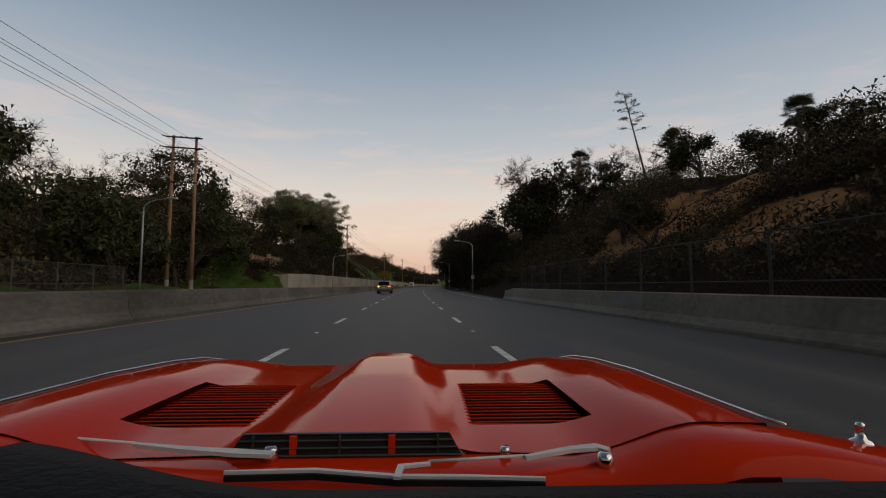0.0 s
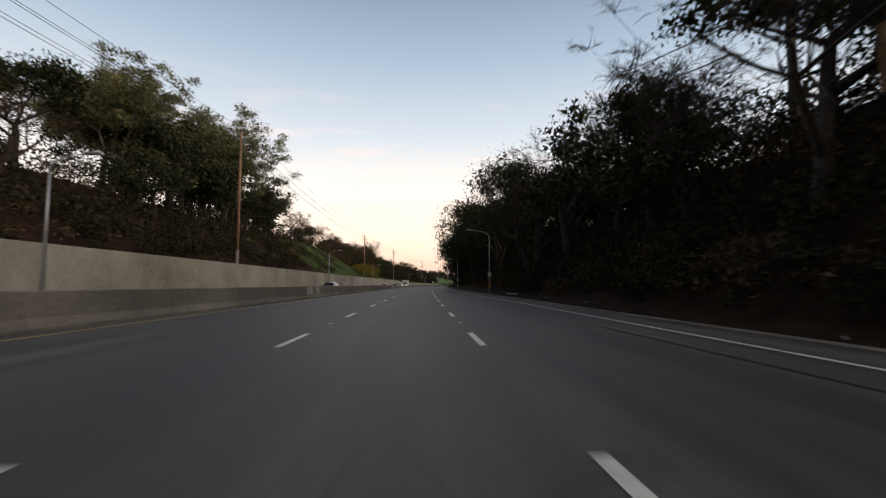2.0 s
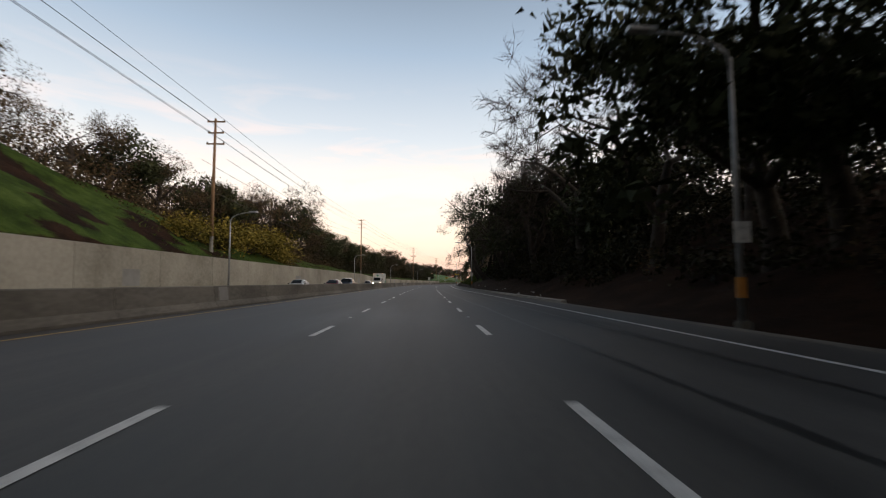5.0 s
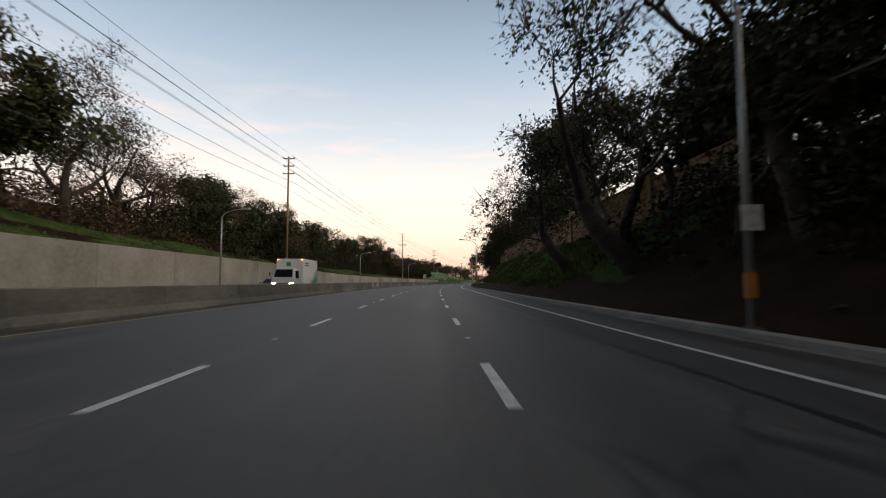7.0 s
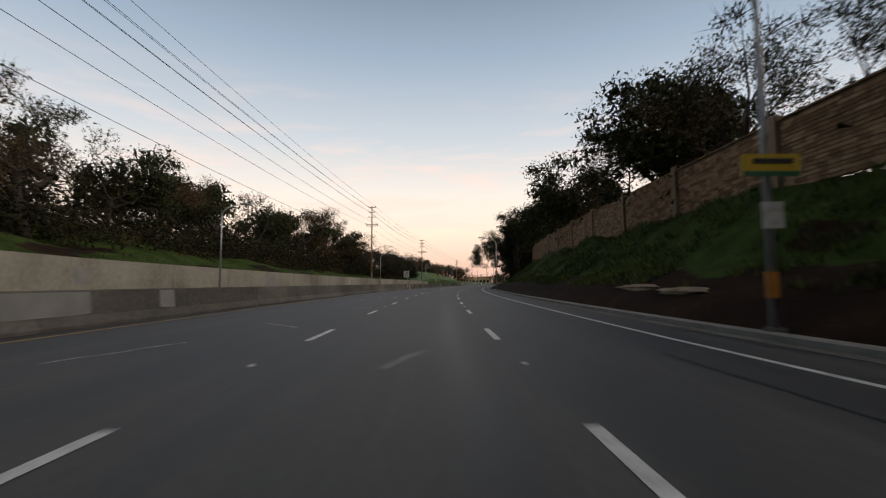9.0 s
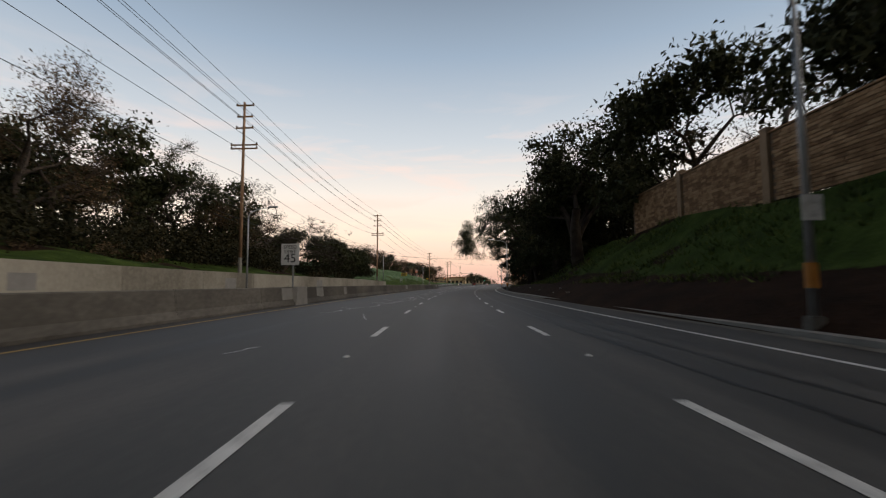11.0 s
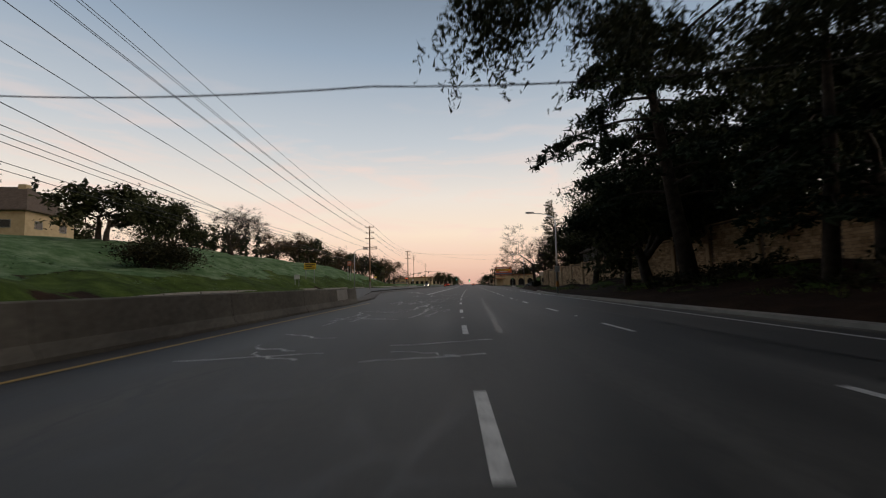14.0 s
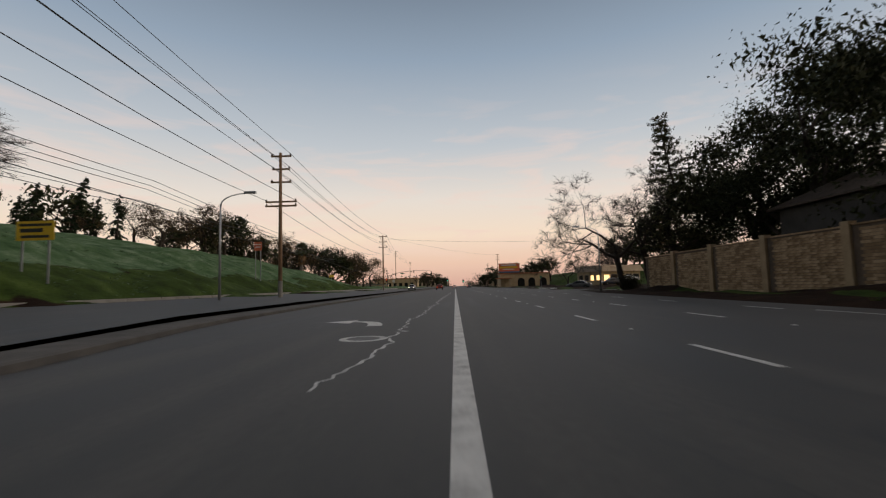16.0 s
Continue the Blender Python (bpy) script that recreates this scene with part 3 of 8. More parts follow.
# ---- ground: one sheet out to the horizon ----
def ground():
    ss = list(np.arange(-190, 720, 2.5)) + list(np.arange(720, 1200, 12)) + list(np.arange(1200, 2400, 80))
    mesh = Mesh()
    rows, row_lats = [], {}
    for s in ss:
        pr = profile(s)
        lats = []
        for (a, _), (b, _) in zip(pr, pr[1:]):
            cut = max(1, min(14, int(round((b - a) / (1.4 if -60 < a < 45 and not (a > -18 and b < 9) else 30)))))
            lats.append((a, b, cut))
        rows.append(lats)
    cuts = [max(r[i][2] for r in rows) for i in range(len(rows[0]))]
    n = sum(cuts) + 1
    for s, lats in zip(ss, rows):
        pr = profile(s)
        xs = [a + (b - a) * j / c for (a, b, _), c in zip(lats, cuts) for j in range(c)] + [lats[-1][1]]
        row_lats[s] = xs
        for lat in xs:
            z = float(np.interp(lat, [q[0] for q in pr], [q[1] for q in pr])) + rough(lat, s)
            mesh.v.append(tuple(R(s, lat, z)))
    for i in range(len(ss) - 1):
        for j in range(n - 1):
            a = i * n + j
            mesh.f.append((a, a + 1, a + n + 1, a + n))
            mesh.m.append(0)
    cover = []
    for s in ss:
        for lat in row_lats[s]:
            w = noise.noise(Vector((lat * 0.21, s * 0.21, 3)))
            c = [0.0, 0.0, 0.0, 1.0]
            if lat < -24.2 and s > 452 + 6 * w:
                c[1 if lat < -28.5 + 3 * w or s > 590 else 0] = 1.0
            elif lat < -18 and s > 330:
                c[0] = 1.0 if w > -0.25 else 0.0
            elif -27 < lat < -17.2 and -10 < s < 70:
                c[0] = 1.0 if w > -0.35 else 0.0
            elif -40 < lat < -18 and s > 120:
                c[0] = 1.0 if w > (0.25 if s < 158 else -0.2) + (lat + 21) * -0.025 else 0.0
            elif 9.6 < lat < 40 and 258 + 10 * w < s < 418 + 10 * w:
                # past 385 more turf gives way to dark soil, standing in for tree shade
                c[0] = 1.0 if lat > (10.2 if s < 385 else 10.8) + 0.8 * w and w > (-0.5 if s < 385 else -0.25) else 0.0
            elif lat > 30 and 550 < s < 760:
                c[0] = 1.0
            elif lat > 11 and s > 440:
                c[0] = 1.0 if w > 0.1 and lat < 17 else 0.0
            elif bare_earth(s, lat):
                c[2] = 1.0
            cover += c
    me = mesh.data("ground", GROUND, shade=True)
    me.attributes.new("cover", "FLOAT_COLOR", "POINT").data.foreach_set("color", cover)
    # far skirt to the horizon
    ob = new("ground", me)
    return tagged(ob, "uneven soil slopes with leaf litter and green frosted grass", "ground", kind="structure")


ground()
far = Mesh()
for i in range(48):
    a, b = 2 * math.pi * i / 48, 2 * math.pi * (i + 1) / 48
    far.add([(60 + 2 * math.cos(a), 500 + 2 * math.sin(a), -4), (60 + 4500 * math.cos(a), 500 + 4500 * math.sin(a), -4),
             (60 + 4500 * math.cos(b), 500 + 4500 * math.sin(b), -4), (60 + 2 * math.cos(b), 500 + 2 * math.sin(b), -4)], [(0, 1, 2, 3)])
tagged(new("ground_far", far.data("ground_far", DIRT)), "distant dark flat land", "ground", kind="structure")

# ---- roads ----
def right_edge(s):
    return float(np.interp(s, [-200, 30, 60, 105, 120, 200, 245, 290, 308, 380, 405, 420, 448, 476, 495, 520, 540, 2400],
                           [7.6, 7.6, 8.4, 8.5, 8.2, 7.6, 7.1, 7.2, 6.7, 6.7, 5.9, 5.9, 6.5, 6.3, 7.4, 8.6, 9.0, 9.0]))


def white_edge(s):
    return float(np.interp(s, [-200, 30, 45, 97, 115, 197, 245, 290, 305, 380, 405, 420, 447, 462, 2400],
                           [7.0, 6.6, 6.4, 6.6, 6.0, 5.9, 5.2, 5.5, 5.1, 5.0, 4.7, 4.8, 5.4, 5.8, 5.8]))


def kerb_left(s):
    return float(np.interp(s, [-200, 463, 472, 482, 490, 498, 512, 600, 2400], [-8.1, -8.2, -8.9, -10.8, -12.2, -13.8, -14.4, -15.0, -15.0]))


def far_z(s, lat):
    """The opposite carriageway rises a little where the barrier ends."""
    k = smooth(420, 475, s)
    return -0.012 + k * float(np.interp(-lat, [9, 14, 23.6, 30], [0.12, 0.30, 0.70, 0.75]))


S_ROAD = list(np.arange(-190, 720, 4.0)) + list(np.arange(720, 2400, 40))
uv1 = []
mesh = ribbon(Mesh(), lambda s: [kerb_left(s) - 0.02, -5.4, -1.8, 1.8, 5.4, right_edge(s)], S_ROAD, 0.0, 0, uv1)
road = tagged(new("road", with_uv(mesh.data("road", ASPHALT), uv1)), "worn dark grey asphalt carriageway with cracks and sealed seams", "road", kind="structure")
uv2 = []


def far_left(s):
    return float(np.interp(s, [-200, 440, 470, 560, 2400], [-16.9, -16.9, -23.6, -24.6, -25.4]))


mesh = ribbon(Mesh(), lambda s: [far_left(s), (far_left(s) + kerb_left(s)) / 2, kerb_left(s) - (0.6 if s < 463.5 else 1.1)], S_ROAD, far_z, 0, uv2)
road_far = tagged(new("road_opposite", with_uv(mesh.data("road_opposite", ASPHALT), uv2)), "dark asphalt opposite carriageway beyond the median", "road", kind="structure")


def strip(name, lat, s0, s1, width, mat, parent, z=0.005, step=4.0, label=""):
    ss = list(np.arange(s0, s1, step)) + [s1]
    f = lat if callable(lat) else (lambda s: lat)
    part(name, ribbon(Mesh(), lambda s: [f(s) - width / 2, f(s) + width / 2], ss, lambda s, l: (far_z(s, l) if l < -12 and parent is road_far else 0) + z), mat, parent, label)


strip("edge_line", white_edge, 34, 498, 0.13, WHITE, road, label="thin white edge line")
strip("yellow_line", lambda s: kerb_left(s) + 0.75, -190, 463, 0.13, YELLOW, road, label="dull yellow edge line along the median")
strip("turn_lane_line", -5.65, 484, 640, 0.22, WHITE, road, label="broad solid white turn lane line")
strip("edge_line", -16.2, -190, 440, 0.12, WHITE, road_far, z=0.006)
dash = Mesh().add([(-0.065, -1.05, 0), (0.065, -1.05, 0), (0.065, 1.05, 0), (-0.065, 1.05, 0)], [(0, 1, 2, 3)]).data("lane_dash", WHITE)
dot = Mesh().lathe([(0.055, 0), (0.05, 0.012), (0.03, 0.02)], 8).data("lane_stud", WHITE)
CYCLE = 7.315
for lat in (-1.8, 1.8):
    for k in range(-6, 92):
        s = 7.0 + CYCLE * k
        part("lane_dash", dash, None, road, m=at(s, lat, 0.006))
        if k < 70 and k % 2 == 0:
            part("lane_stud", dot, None, road, m=at(s + CYCLE / 2, lat, 0.004))
for k in range(0, 62):
    s = 3 + CYCLE * 1.6 * k
    part("lane_dash", dash, None, road_far, m=at(s, (far_left(s) + kerb_left(s)) / 2 - 0.3, far_z(s, -14) + 0.012))
for k in range(0, 16):
    part("lane_dash", dash, None, road, m=at(478 + CYCLE * k, 5.4, 0.006))

# ---- median barrier, walls ----
def swept(name, prof, s0, s1, parent, mat, lat=lambda s: 0.0, zf=lambda s: 1.0, gap=0.02, label=""):
    """A straight-sided piece: prof lists (lat, z) round, drawn from s0 to s1."""
    ss = list(np.linspace(s0 + gap / 2, s1 - gap / 2, 3))
    n = len(prof)
    mesh = Mesh()
    vs = [R(s, lat(s) + a, z * zf(s)) for s in ss for a, z in prof]
    fs = [(i * n + j, i * n + (j + 1) % n, (i + 1) * n + (j + 1) % n, (i + 1) * n + j) for i in range(len(ss) - 1) for j in range(n)]
    fs += [tuple(range(n)), tuple(range(len(vs) - 1, len(vs) - n - 1, -1))]
    return part(name, mesh.add(vs, fs), mat, parent, label)


JERSEY = [(0.30, -0.05), (0.30, 0.08), (0.16, 0.30), (0.09, 0.92), (0.06, 0.95), (-0.06, 0.95), (-0.09, 0.92), (-0.16, 0.30), (-0.30, 0.08), (-0.30, -0.05)]
rng = random.Random(5)
median = thing("median_barrier", Matrix(), "long stained grey concrete median barrier", "barrier", kind="structure")
s = -150.0
while s < 463.6:
    e = min(463.6, s + 6.1)
    swept("barrier_section", JERSEY, s, e, median, BARRIER, lat=lambda q: kerb_left(q) - 0.32)
    s = e
# cover-paint patches on the barrier face, following its slope
for s0, ln in ((107, 1.7), (110, 1.1), (303, 1.4), (306.5, 2.6), (312, 0.8), (377, 1.5), (382.5, 1.4), (389, 0.8), (421, 2), (459, 2.2), (192, 0.9)):
    mesh = Mesh()
    ss = np.linspace(s0, s0 + ln, 4)
    vs = [R(q, kerb_left(q) - 0.32 + a + 0.004, z) for q in ss for a, z in ((0.155, 0.32), (0.095, 0.90))]
    mesh.add(vs, [(i * 2, i * 2 + 2, i * 2 + 3, i * 2 + 1) for i in range(3)])
    part("cover_paint", mesh, PATCH, median, "pale grey cover paint patch")


def wall_top(s):
    return float(np.interp(s, [60, 75, 110, 240, 286, 300, 320, 385, 430, 452], [2.66, 3.0, 3.1, 3.2, 3.2, 2.75, 2.4, 2.05, 1.9, 1.5]))


wall_left = thing("wall_left", Matrix(), "stained tan concrete retaining wall beside the opposite lanes", "retaining wall", kind="structure")
s = 64.0
while s < 446.3:
    e = min(446.3, s + 7.3)
    swept("wall_panel", [(0.0, -0.1), (-0.05, 1.0), (-0.4, 1.0), (-0.4, -0.1)], s, e, wall_left, CONCRETE, lat=lambda q: -17.0, zf=wall_top, gap=0.03)
    s = e
swept("wall_panel", [(0.0, -0.1), (0.0, 1.0), (-9.0, 1.0), (-9.0, -0.1)], 63.7, 63.99, wall_left, CONCRETE, lat=lambda q: -17.0, zf=lambda q: 2.66, gap=0)
for s0, ln, z0, z1 in ((199, 1.6, 0.9, 1.9), (233, 2.4, 0.9, 2.0), (281, 2, .9, 2.1), (290, 2.2, .8, 1.9), (311, 2.2, 1.0, 2.0), (319, 1.1, 1.1, 1.9), (341, 2.4, .9, 2.0), (388, 1.6, .8, 1.6), (408, 2, .8, 1.6), (372, 1.2, .9, 1.6)):
    mesh = Mesh()
    vs = [R(q, -17.0 - 0.05 * z / wall_top(q) + 0.006, z) for q in np.linspace(s0, s0 + ln, 4) for z in (z0, z1)]
    part("cover_paint", mesh.add(vs, [(i * 2, i * 2 + 2, i * 2 + 3, i * 2 + 1) for i in range(3)]), PATCH, wall_left, "pale cover paint patch")

barrier_right = thing("barrier_right", Matrix(), "concrete roadside barrier with a rounded end", "barrier", kind="structure")
s = -60.0
while s < 36:
    e = min(36.0, s + 6.0)
    swept("barrier_section", JERSEY, s, e, barrier_right, CONCRETE, lat=lambda q: 7.95, zf=lambda q: 0.92 if q < 34 else 0.92 - 0.1 * (q - 34))
    s = e
mesh = Mesh()
vs = [R(q, 7.95 - a - 0.004, z * 0.92) for q in np.linspace(14.2, 16.4, 4) for a, z in ((0.15, 0.34), (0.095, 0.88))]
part("cover_paint", mesh.add(vs, [(i * 2, i * 2 + 2, i * 2 + 3, i * 2 + 1) for i in range(3)]), PATCH, barrier_right, "white paint patch")

# kerb along the shoulder and raised median nose
kerb = thing("kerb", Matrix(), "low worn concrete kerb along the road edge", "kerb", kind="structure")
s = 196.0
while s < 492:
    e = min(492.0, s + 6.0)
    swept("kerb_stone", [(0, -0.1), (0.02, 0.11), (0.16, 0.13), (0.32, 0.13), (0.32, -0.1)], s, e, kerb, KERB, lat=lambda q: right_edge(q) - 0.02, gap=0.01)
    s = e
s = 60.0
while s < 492:
    e = min(492.0, s + 4.0)
    part("gutter_slab", ribbon(Mesh(), lambda q: [right_edge(q) - 0.42, right_edge(q)], [s + 0.006, e - 0.006], 0.007), GUTTER, kerb, "dirty pale concrete gutter")
    s = e
median_kerb = thing("median_kerb", Matrix(), "raised median of worn concrete with a rounded kerb", "kerb", kind="structure")
s = 463.3
while s < 700:
    e = s + 6.0
    swept("kerb_stone", [(0.0, -0.1), (-0.03, 0.12), (-0.12, 0.15), (-1.0, 0.19), (-1.12, 0.16), (-1.16, -0.1)], s, e, median_kerb, KERBDARK, lat=kerb_left, gap=0.008)
    s = e


kerb_far = thing("kerb_far", Matrix(), "pale concrete kerb below the grass bank", "kerb", kind="structure")
stone = Mesh().box((0, 0, 0.03), (0.30, 2.985, 0.30)).data("kerb_stone", KERB, bevel=0.03)
for k in range(72):
    s = 449.5 + 3 * k
    part("kerb_stone", stone, None, kerb_far, m=at(s, far_left(s) - 0.12, far_z(s, far_left(s)), -math.degrees(math.atan((far_left(s + 1) - far_left(s - 1)) / 2))))


# ---- chain-link fences ----
OLDSTEEL = surf("dull_aged_fence_steel", [(0.05, 0.05, 0.048), (0.10, 0.10, 0.095)], 2, 0.7, 0.1, 30, metal=0.2)


def chain_fence(name, s0, s1, lat, z, height, label, step=3.0, drop=0.0):
    f = thing(name, at(s0, lat, z), label, "fence")
    inv = f.matrix_basis.inverted()
    n = int((s1 - s0) / step)
    zz = (lambda q: z) if not callable(z) else z
    P = lambda q, h: inv @ R(q, lat, (z(q) if callable(z) else z) + h)
    for i in range(n + 1):
        q = s0 + i * step
        part("post", Mesh().tube([P(q, -0.3), P(q, height + 0.05)], 0.04, 8), OLDSTEEL, f)
    for h in (height, height * 0.5):
        part("rail", Mesh().tube([P(s0 + i * step, h) for i in range(n + 1)], 0.022, 6), OLDSTEEL, f)
    net = Mesh()
    d = 0.16
    k = int((s1 - s0) / d)
    for sign in (1, -1):
        for i in range(-int(height / d), k):
            a, b = s0 + i * d, s0 + i * d + height
            h0, h1 = 0.0, height
            if a < s0:
                h0, a = s0 - a, s0
            if b > s1:
                h1, b = height - (b - s1), s1
            if b <= a:
                continue
            if sign < 0:
                a, b = s0 + s1 - a, s0 + s1 - b
            net.tube([P(a, h0), P(b, h1)], 0.004, 3, caps=False)
    part("netting", net, OLDSTEEL, f, "fine diamond wire netting")
    return f


chain_fence("chain_fence", -8, 34.5, -20.3, 0.0, 2.45, "dark chain-link fence along the foot of the wooded slope")
chain_fence("chain_fence", 4, 34, 8.75, 0.0, 2.35, "galvanised chain-link fence behind the concrete barrier")

# ---- plants ----
def leaf_mesh(mesh, centres, size, rng, flat=0.0, long=1.9):
    """Small pointed leaf blades round the given places."""
    c = np.asarray(centres, dtype=float)
    n = len(c)
    u = rng.normal(size=(n, 3))
    u[:, 2] *= 1 - flat
    u /= np.linalg.norm(u, axis=1)[:, None] + 1e-9
    w = rng.normal(size=(n, 3))
    v = np.cross(u, w)
    v /= np.linalg.norm(v, axis=1)[:, None] + 1e-9
    sz = size * rng.uniform(0.6, 1.35, size=(n, 1))
    u, v = u * sz * 0.5 * long ** 0.5, v * sz * 0.5 / long ** 0.5
    vs = np.stack([c - u + v, c + u, c - u - v], 1).reshape(-1, 3)
    k = len(mesh.v)
    mesh.v += [tuple(q) for q in vs.tolist()]
    mesh.f += [(k + 3 * i, k + 3 * i + 1, k + 3 * i + 2) for i in range(n)]
    mesh.m += [0] * n


def inside(rng, n):
    """Places in a unit ball, thinning towards its rim."""
    v = rng.normal(size=(n, 3))
    v /= np.linalg.norm(v, axis=1)[:, None] + 1e-9
    return v * (rng.uniform(0, 1, size=(n, 1)) ** 0.42)


def grow(mesh, fine, p, d, length, r, level, rng, tips, fork=3, wob=0.28, rise=0.12, open_=0.75, sides=None, shrink=0.68):
    """A limb with its side limbs, down to the twigs; the ends go into tips."""
    pts, rad = [p.copy()], [r]
    k = 4 if level > 2 else 3 if level > 1 else 2
    for i in range(k):
        d = (d + Vector((rng.gauss(0, wob), rng.gauss(0, wob), rng.gauss(0, wob * 0.7) + rise))).normalized() if i else d
        p = p + d * (length / k)
        pts.append(p.copy())
        rad.append(r * (1 - 0.5 * (i + 1) / k))
    (mesh if level > 1 else fine).tube(pts, rad, 7 if level > 2 else 5 if level > 1 else 3, caps=False)
    if level < 2:
        tips.append((pts[-1], d))
    if level == 0:
        return
    for i in range(fork + (1 if rng.random() < 0.35 else 0)):
        j = rng.choice([2, 3, k, k]) if level > 1 else rng.choice([1, 2, k])
        side = Vector((rng.gauss(0, 1), rng.gauss(0, 1), rng.gauss(0.25, 0.6)))
        side = (side - d * side.dot(d)).normalized()
        nd = (d * (1 - open_ * 0.55) + side * open_).normalized()
        grow(mesh, fine, pts[j].copy(), nd, length * shrink * rng.uniform(0.75, 1.2), rad[min(j, k)] * 0.72, level - 1, rng, tips, fork, wob, rise * 0.6, open_, sides, shrink)


def twiglet(mesh, p, e, w, rng):
    """A thin pointed twig blade."""
    side = (e - p).cross(Vector((rng.gauss(0, 1), rng.gauss(0, 1), rng.gauss(0, 1)))).normalized() * w
    mesh.add([p - side, p + side, e], [(0, 1, 2)])


TREE_LABEL = {
    "oak": "dark evergreen oak with a dense rounded crown",
    "bare": "leafless spreading tree with fine winter twigs",
    "lace": "open-crowned tree with sparse dark leaves and drooping twigs",
    "rust": "half-bare tree with sparse brown winter leaves",
    "gum": "tall grey-green eucalyptus with layered leaf clumps",
    "cedar": "large dark cedar with drooping layered branches",
    "pine": "narrow dark conifer with a pointed top",
    "bush": "dense low scrub bush on the slope",
    "gold": "yellowing shrub above the retaining wall"}


def tree_parts(kind, seed, fill=1.0, thin=1.0):
    rng, nrng = random.Random(seed), np.random.default_rng(seed)
    wood, twig, crown, tips = Mesh(), Mesh(), Mesh(), []
    up = Vector((0, 0, 1))
    lean = Vector((rng.gauss(0, 0.12), rng.gauss(0, 0.12), 1)).normalized()
    bark, leaf = BARK, None
    if kind in ("oak", "rust", "bare", "lace"):
        lv = 4 if kind == "bare" else 3
        grow(wood, twig, Vector((0, 0, -0.4)), lean, 3.4 if kind != "oak" else 2.6, 0.27, lv, rng, tips, 3, 0.17, 0.10, 0.80, shrink=0.74)
        if kind == "bare":
            for p, d in list(tips):
                for _ in range(8):
                    q = (d * 0.7 + Vector((rng.gauss(0, 0.6), rng.gauss(0, 0.6), rng.gauss(0.05, 0.5)))).normalized()
                    e = p + q * rng.uniform(0.35, 0.75)
                    twiglet(twig, p, e, 0.013, rng)
                    for f in (0.2, 0.4, 0.6, 0.8, 1.0):
                        o = p.lerp(e, f)
                        q2 = (q + Vector((rng.gauss(0, 0.8), rng.gauss(0, 0.8), rng.gauss(0, 0.7)))).normalized()
                        twiglet(twig, o, o + q2 * rng.uniform(0.2, 0.42), 0.010, rng)
        else:
            leaf = RUSTLEAF if kind == "rust" else OAKLEAF
            rad = 0.95
            for p, d in tips:
                if kind == "oak":
                    k_ = rng.uniform(0.75, 1.15)
                    leaf_mesh(crown, np.array(p) + inside(nrng, int(78 * fill * thin)) * np.array([rad, rad, rad * 0.6]) * 0.8 * k_, 0.185 / fill ** 0.45, nrng)
                    leaf_mesh(crown, np.array(p) + inside(nrng, int(118 * fill * thin)) * np.array([rad, rad, rad * 0.66]) * 1.3 * k_, 0.098 / fill ** 0.45, nrng)
                else:
                    leaf_mesh(crown, np.array(p) + inside(nrng, int((185 if kind == "rust" else 160) * fill * thin)) * np.array([rad, rad, rad * 0.7]) * rng.uniform(0.8, 1.3) * (0.78 if kind == "lace" else 1.0), 0.074 / fill ** 0.45, nrng)
            if kind in ("rust", "lace"):
                for p, d in tips:
                    for _ in range(9):
                        q = (d + Vector((rng.gauss(0, 0.6), rng.gauss(0, 0.6), rng.gauss(0.1, 0.5)))).normalized()
                        twiglet(twig, p, p + q * rng.uniform(0.7, 1.1), 0.014, rng)
    elif kind == "gum":
        bark, leaf = PALEBARK, GUMLEAF
        grow(wood, twig, Vector((0, 0, -0.4)), lean, 7.5, 0.42, 3, rng, tips, 3, 0.13, 0.22, 0.62, shrink=0.66)
        for p, d in tips:
            for j in range(4):
                o = np.array(p) + nrng.normal(size=3) * (0.8 + 0.25 * j) + np.array([0, 0, -1.1 * (j > 1) - 1.6 * (j > 2)])
                leaf_mesh(crown, o + inside(nrng, 40) * np.array([1.1, 1.1, 0.7]) * 0.8, 0.27, nrng)
                leaf_mesh(crown, o + inside(nrng, 120) * np.array([1.35, 1.35, 0.85]) * rng.uniform(0.7, 1.15), 0.15, nrng, long=2.6)
    elif kind in ("cedar", "pine"):
        leaf = NEEDLE
        H = 14.0
        top = lean * H
        wood.tube([Vector((0, 0, -0.4)), top * 0.4 + Vector((0.1, 0, 0)), top * 0.75, top], [0.34, 0.25, 0.13, 0.03], 8)
        for i in range(36 if kind == "cedar" else 62):
            f = rng.uniform(0.16 if kind == "cedar" else 0.1, 0.99)
            a = rng.uniform(0, 2 * math.pi)
            reach = (4.9 * (1 - f) ** 0.4 + 0.3) * rng.uniform(0.65, 1.1) if kind == "cedar" else (2.6 * (1 - f) ** 0.55 + 0.15) * rng.uniform(0.35, 1.2)
            o = top * f
            dr = Vector((math.cos(a), math.sin(a), 0))
            sag = -0.16 if kind == "cedar" else -0.3
            pts = [o, o + dr * reach * 0.5 + Vector((0, 0, 0.10 * reach)), o + dr * reach + Vector((0, 0, sag * reach))]
            twig.tube(pts, [0.06, 0.035, 0.012], 3, caps=False)
            k = int(60 * reach) + 14
            t = nrng.uniform(0.15, 1.0, k)
            c = np.array(o)[None] + t[:, None] * reach * np.array(dr)[None]
            c[:, 2] += (0.25 * t - (0.25 - sag) * t * t) * reach
            side = np.array([-dr.y, dr.x, 0])
            c += side[None] * (nrng.normal(size=k) * 0.34 * reach * (1.15 - t) * 0.6)[:, None]
            c[:, 2] -= np.abs(nrng.normal(size=k)) * 0.16
